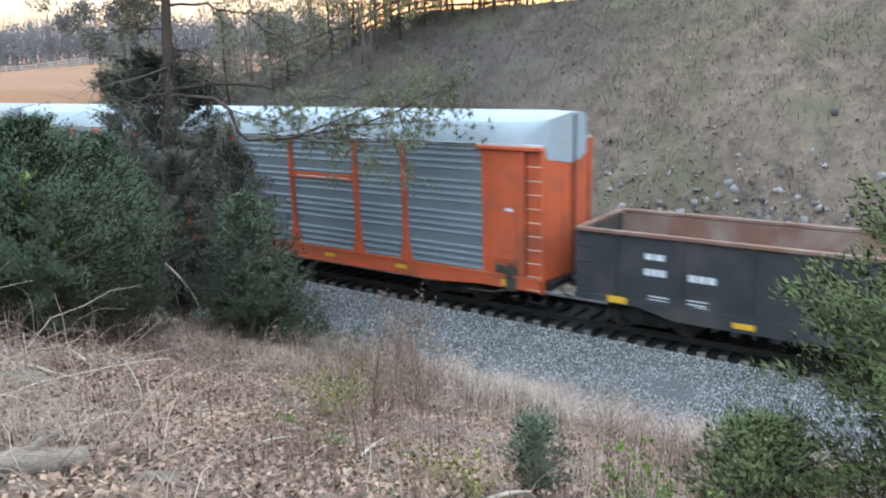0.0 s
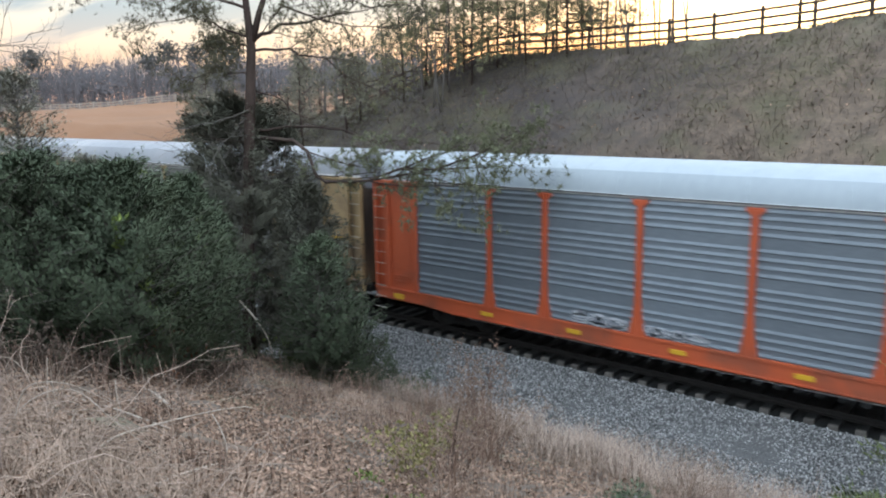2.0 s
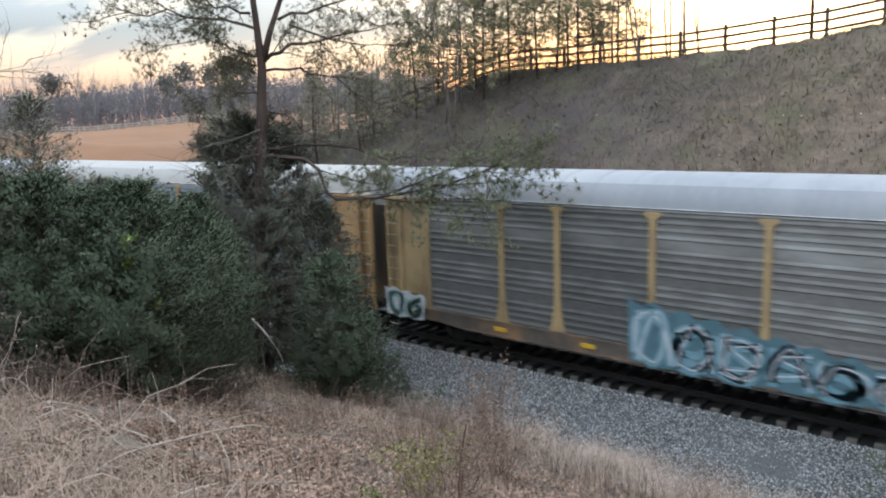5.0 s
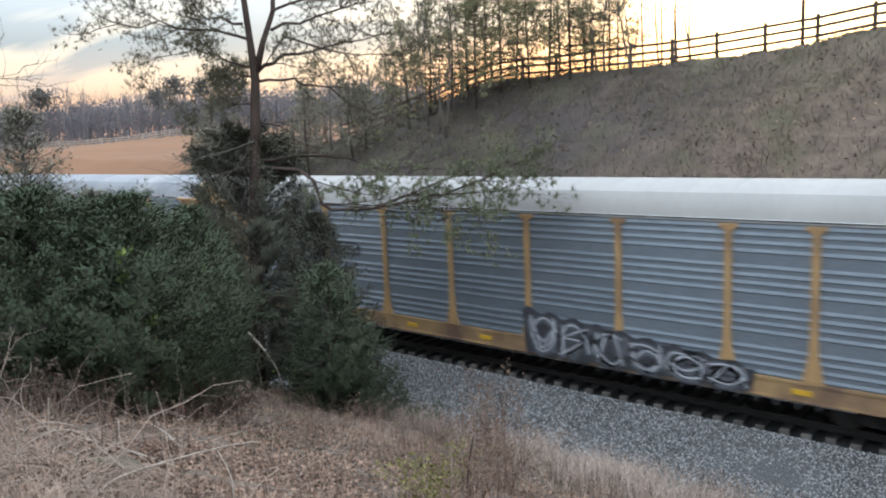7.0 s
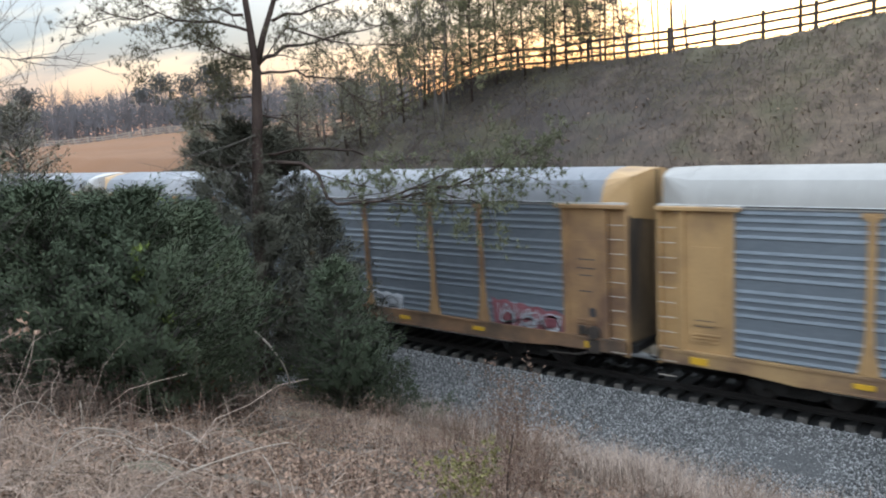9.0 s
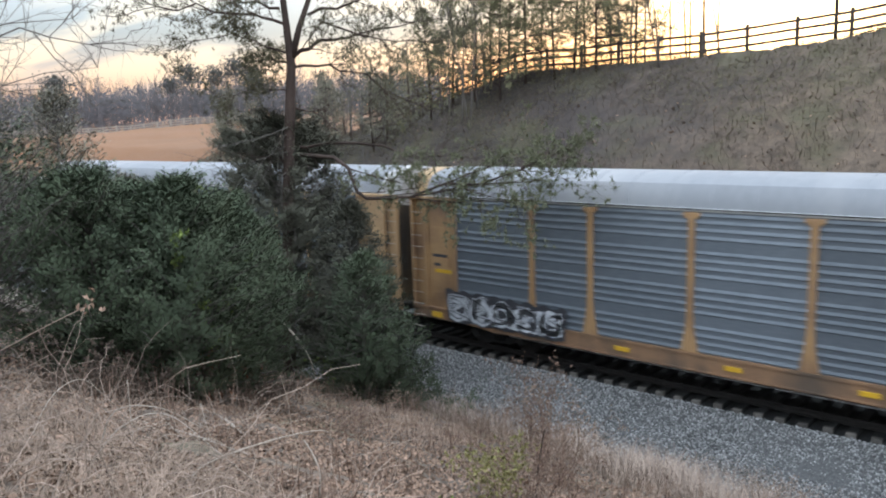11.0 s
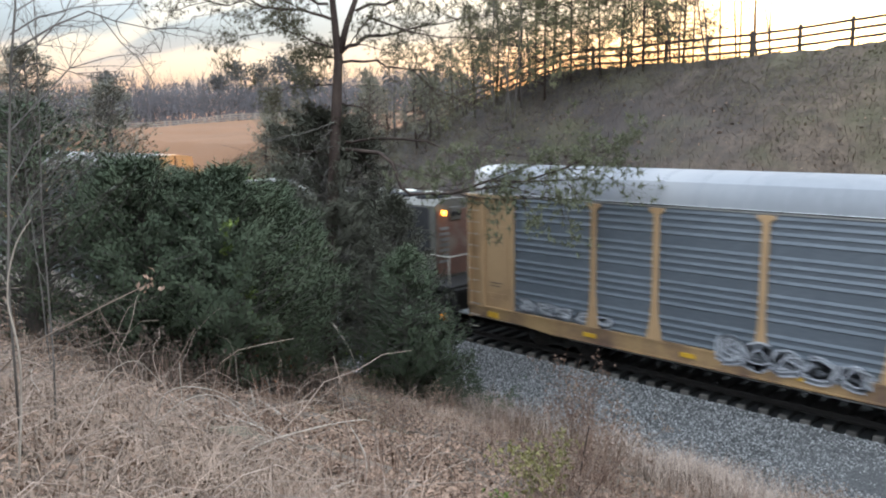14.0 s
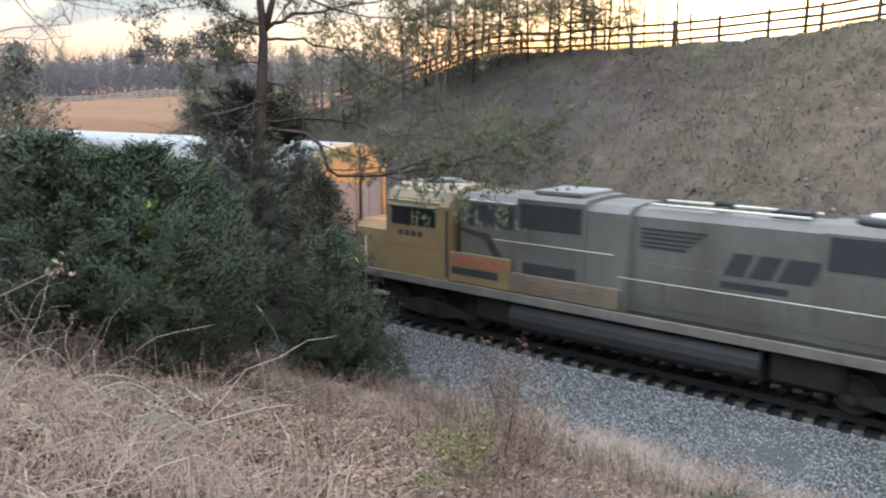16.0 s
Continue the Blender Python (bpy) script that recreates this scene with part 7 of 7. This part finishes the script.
    single_cane([g(-7.1, 0.9), (-6.6, 1.1, 5.72), (-6.05, 1.4, 6.05), (lx, ly, lz)], 0.007, "leaning dry twig with a few curled leaves", VM["cane"], "leafy_twig", "twig")
    r = np.random.default_rng(3)
    k = 14
    tv = np.array([(-1, 0, 0.3), (0, -0.5, 0.0), (1, 0, 0.4), (0, 0.5, 0.1), (0, 0, -0.2)])
    v, f = spread(tv, np.array([(0, 1, 4), (1, 2, 4), (2, 3, 4), (3, 0, 4)]), np.array([lx, ly, lz]) + r.normal(size=(k, 3)) * 0.045, turns(r.random(k) * TAU, r.random(k) * 3, r.random(k) * 3), 0.014 + 0.018 * r.random(k))
    tagged(new("dry_leaves", mesh_np("dry_leaves", v, f, VM["litter"])), "curled pale dry leaves on a twig", "leaves")


build_small_plants()


# ---- the far hillside ----
def build_hillside():
    r = np.random.default_rng(23)
    st = Sticks()
    for i in range(900):
        x, y = -62 + 70 * r.random() ** 1.35, 25 + 15 * r.random() ** 0.9
        big = (0.4 + 1.3 * r.random() ** 2) * (1.0 if x < -16 else 0.5)
        for _ in range(10):
            a = r.random() * TAU
            st.add(bend((x + r.normal() * 0.3, y + r.normal() * 0.3, float(gz(x, y)) - 0.05), (math.cos(a), math.sin(a), r.uniform(0.4, 1.6)), big * r.uniform(0.4, 1.3), r, k=2, wild=0.3), 0.007, 0.003)
    tagged(new("hillside_brush", st.mesh("hillside_brush", VM["slope_brush"])), "bare grey-brown brush on the cutting slope", "brush", kind="stuff")
    # low brush in drifts: dusky brown below and to the west, olive along the top
    k = 120000
    x, y = -62 + 72 * r.random(k) ** 1.15, 24.8 + 16 * r.random(k)
    patch = np.sin(x * 0.45 + 1.7 * np.sin(y * 0.4)) + np.sin(y * 0.8 + x * 0.2) + 0.7 * np.sin(x * 1.7 - y * 1.1) + r.normal(size=k) * 0.45
    top = (y - 32.5) / 8
    drift = patch - 0.05 * (x + 22)
    z = gz(x, y) + 0.02 + (0.10 + 0.22 * np.clip(drift, 0, 2.5)) * r.random(k)
    pts = np.stack([x, y, z], -1)
    olive = patch * 0.4 + 1.5 * top > 0.35
    ob = foliage("hillside_thicket", pts[olive & (drift > -0.9)], 0.10, VM["olive"], SPRAYS, r, heart=(-20, 75, -45))
    tagged(ob, "olive-brown thicket on the upper slope", "thicket", kind="stuff")
    ob = foliage("slope_scrub", pts[~olive & (drift > -0.8)], 0.10, VM["brush"], SPRAYS, r, heart=(-20, 75, -45))
    tagged(ob, "dusky brown low scrub on the cutting slope", "scrub", kind="stuff")
    k = 1500
    x, y = r.uniform(-40, 10, k), 24 + 12 * r.random(k) ** 1.2
    tv = np.array([(-1, 0, 0.25), (0, -0.55, 0.0), (1, 0, 0.3), (0, 0.55, 0.05), (0, 0, -0.12)])
    v, f = spread(tv, np.array([(0, 1, 4), (1, 2, 4), (2, 3, 4), (3, 0, 4)]), np.stack([x, y, gz(x, y) + 0.05], -1), turns(r.random(k) * TAU, r.normal(size=k) * 0.4, r.normal(size=k) * 0.4 + 0.5), 0.05 + 0.06 * r.random(k))
    tagged(new("slope_litter", mesh_np("slope_litter", v, f, VM["litter"])), "pale fallen leaves on the cutting slope", "leaves", kind="stuff")
    x, y = -60 + 68 * r.random(26000) ** 0.8, 24.2 + 16 * r.random(26000)
    blades("slope_grass", x, y, 0.32, 0.009, VM["slope_straw"], r, "dead brown grass on the cutting slope", 1.9)
    # loose dark rocks in the cutting
    t = np.array([(1, 0, 0), (-1, 0, 0), (0, 1, 0), (0, -1, 0), (0, 0, 1), (0, 0, -1), (0.7, 0.6, 0.3)])
    tf = np.array([(0, 6, 4), (6, 2, 4), (2, 1, 4), (1, 3, 4), (3, 0, 4), (6, 0, 5), (2, 6, 5), (1, 2, 5)])
    k = 900
    x, y = r.normal(-8, 4.5, k), 25 + np.abs(r.normal(2.0, 1.8, k))
    v, f = spread(t, tf, np.stack([x, y, gz(x, y)], -1), turns(r.random(k) * TAU, r.random(k) * TAU, r.random(k) * TAU), (0.05 + 0.16 * r.random(k) ** 3)[:, None] * (0.6 + 0.8 * r.random((k, 3))))
    rock = mat("dark_shale", (0.12, 0.115, 0.115), (0.22, 0.20, 0.19), rough=0.9, scale=3, fine=20, bump=0.4, world=True, island=0.5)
    tagged(new("loose_rock", mesh_np("loose_rock", v, f, rock)), "broken dark shale on the cutting slope", "rocks", kind="stuff")


build_hillside()


# ---- fences ----
PALE = mat("bleached_fence_board", (0.42, 0.37, 0.32), (0.30, 0.26, 0.23), rough=0.9, scale=3, fine=30, bump=0.3, world=True)
FM = mat("weathered_fence_board", (0.095, 0.07, 0.055), (0.055, 0.042, 0.035), rough=0.9, scale=3, fine=30, bump=0.4, world=True)


def board_fence(places, label, post_h=1.32, rails=(0.30, 0.72, 1.12), board=0.14, thick=0.035, post=0.075, wood_m=None):
    """Posts along a line of places, and boards from post to post."""
    fence = tagged(new("board_fence"), label, "fence")
    z = [float(gz(x, y)) for x, y in places]
    for (x, y), g in zip(places, z):
        bm = box(bmesh.new(), x - post, x + post, y - post, y + post, g - 0.3, g + post_h, bevel=0.015)
        part("post", bm, wood_m or FM, fence)
    for i in range(len(places) - 1):
        (xa, ya), (xb, yb) = places[i], places[i + 1]
        for rz in rails:
            a, b = Vector((xa, ya, z[i] + rz)), Vector((xb, yb, z[i + 1] + rz))
            d = (b - a).normalized()
            side = Vector((d.y, -d.x, 0)).normalized() * (post + thick / 2 + 0.003)
            bm = bmesh.new()
            rot = d.to_track_quat("X", "Z").to_matrix().to_4x4()
            ln = (b - a).length
            box(bm, -ln / 2 + 0.004, ln / 2 - 0.004, -thick / 2, thick / 2, -board / 2, board / 2, m=Matrix.Translation((a + b) / 2 + side) @ rot)
            part("board", bm, wood_m or FM, fence)
    return fence


def build_fences():
    board_fence([(-45.0 + 2.40 * k, 40.0) for k in range(24)], "dark weathered three-board fence along the ridge")
    pts = []
    for k in range(22):
        az = 72.0 - k * 0.86
        pts.append(az_at(az, 150))
    board_fence(pts, "long pale board fence across the tawny field", post=0.13, board=0.2, thick=0.06, wood_m=PALE)
    x = -12.25
    bm = tube(bmesh.new(), [(x, 40.6, float(gz(x, 40.6)) - 0.3), (x, 40.6, float(gz(x, 40.6)) + 6.5)], [0.09, 0.07], 10)
    me = bpy.data.meshes.new("wooden_pole")
    bm.to_mesh(me)
    bm.free()
    me.materials.append(FM)
    tagged(new("wooden_pole", me), "plain dark wooden pole behind the fence", "pole")


build_fences()


# ---- distance ----
def build_far_woods():
    r = np.random.default_rng(31)
    st = Sticks()
    for i in range(900):
        az, h = r.uniform(42, 96), r.uniform(162, 260)
        x, y = az_at(az, h)
        z = float(gz(x, y))
        hh = r.uniform(7.5, 13.0)
        base = np.array([x, y, z])
        st.add(bend(base, (0, 0, 1), hh * 0.9, r, k=3, wild=0.04), 0.12, 0.03)
        for _ in range(15):
            a = r.random() * TAU
            st.add(bend(base + [0, 0, hh * r.uniform(0.1, 0.8)], (math.cos(a), math.sin(a), r.uniform(1.0, 2.6)), hh * r.uniform(0.15, 0.36), r, k=2, wild=0.12), 0.045, 0.012)
    tagged(new("far_woods", st.mesh("far_woods", VM["farwood"])), "leafless woods beyond the field, greyed for haze", "woods", kind="stuff")
    pts = []
    for i in range(520):
        az, h = r.uniform(42, 92), r.uniform(160, 235)
        x, y = az_at(az, h)
        z = float(gz(x, y))
        pts.append(np.array([x, y, z + 4.6]) + r.normal(size=(64, 3)) * [3.0, 3.0, 2.6])
    pts = [p[p[:, 2] < p[:, 2].mean() + 3.4] for p in pts]
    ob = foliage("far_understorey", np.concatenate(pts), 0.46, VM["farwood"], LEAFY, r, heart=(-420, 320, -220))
    tagged(ob, "undergrowth at the wood's edge, greyed for haze", "undergrowth", kind="stuff")
    for i, (px, hh) in enumerate(((300, 12.2), (345, 11.2), (382, 13.0), (62, 11.0), (268, 9.5), (410, 11.0))):
        az = 40.0 - math.degrees(math.atan((px - 784) / 1378))
        x, y = az_at(az, 168)
        t = tagged(new("far_pine"), "rounded dark pine at the wood's edge", "tree", group="far pines")
        z = float(gz(x, y))
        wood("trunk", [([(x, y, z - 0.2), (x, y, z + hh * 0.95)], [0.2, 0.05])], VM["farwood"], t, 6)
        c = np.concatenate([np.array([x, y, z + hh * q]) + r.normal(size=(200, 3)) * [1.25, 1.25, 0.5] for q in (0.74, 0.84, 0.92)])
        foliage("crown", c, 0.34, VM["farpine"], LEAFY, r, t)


build_far_woods()


# ---- what moves ----
RUN = [(0, 0.0), (1, 9.6), (2, 19.25), (3, 29.05), (3.5, 33.95), (5, 48.5), (7, 68.05), (8, 77.8), (9, 87.55), (9.5, 92.45), (11, 107.2), (12.5, 122.05), (13, 127.1), (14.5, 142.1), (16, 157.3)]


def run(t):
    return float(np.interp(t, [a for a, _ in RUN], [b for _, b in RUN]))


def motions():
    for car, x in TRAIN:
        walk(car, [(t, pose(x + s, YC, 0)) for t, s in RUN])
    for ob, x, r in WHEELS:
        walk(ob, [(k / 15, pose(x, 0, r, 0, math.degrees(run(k / 15) / r), 0)) for k in range(241)])


motions()
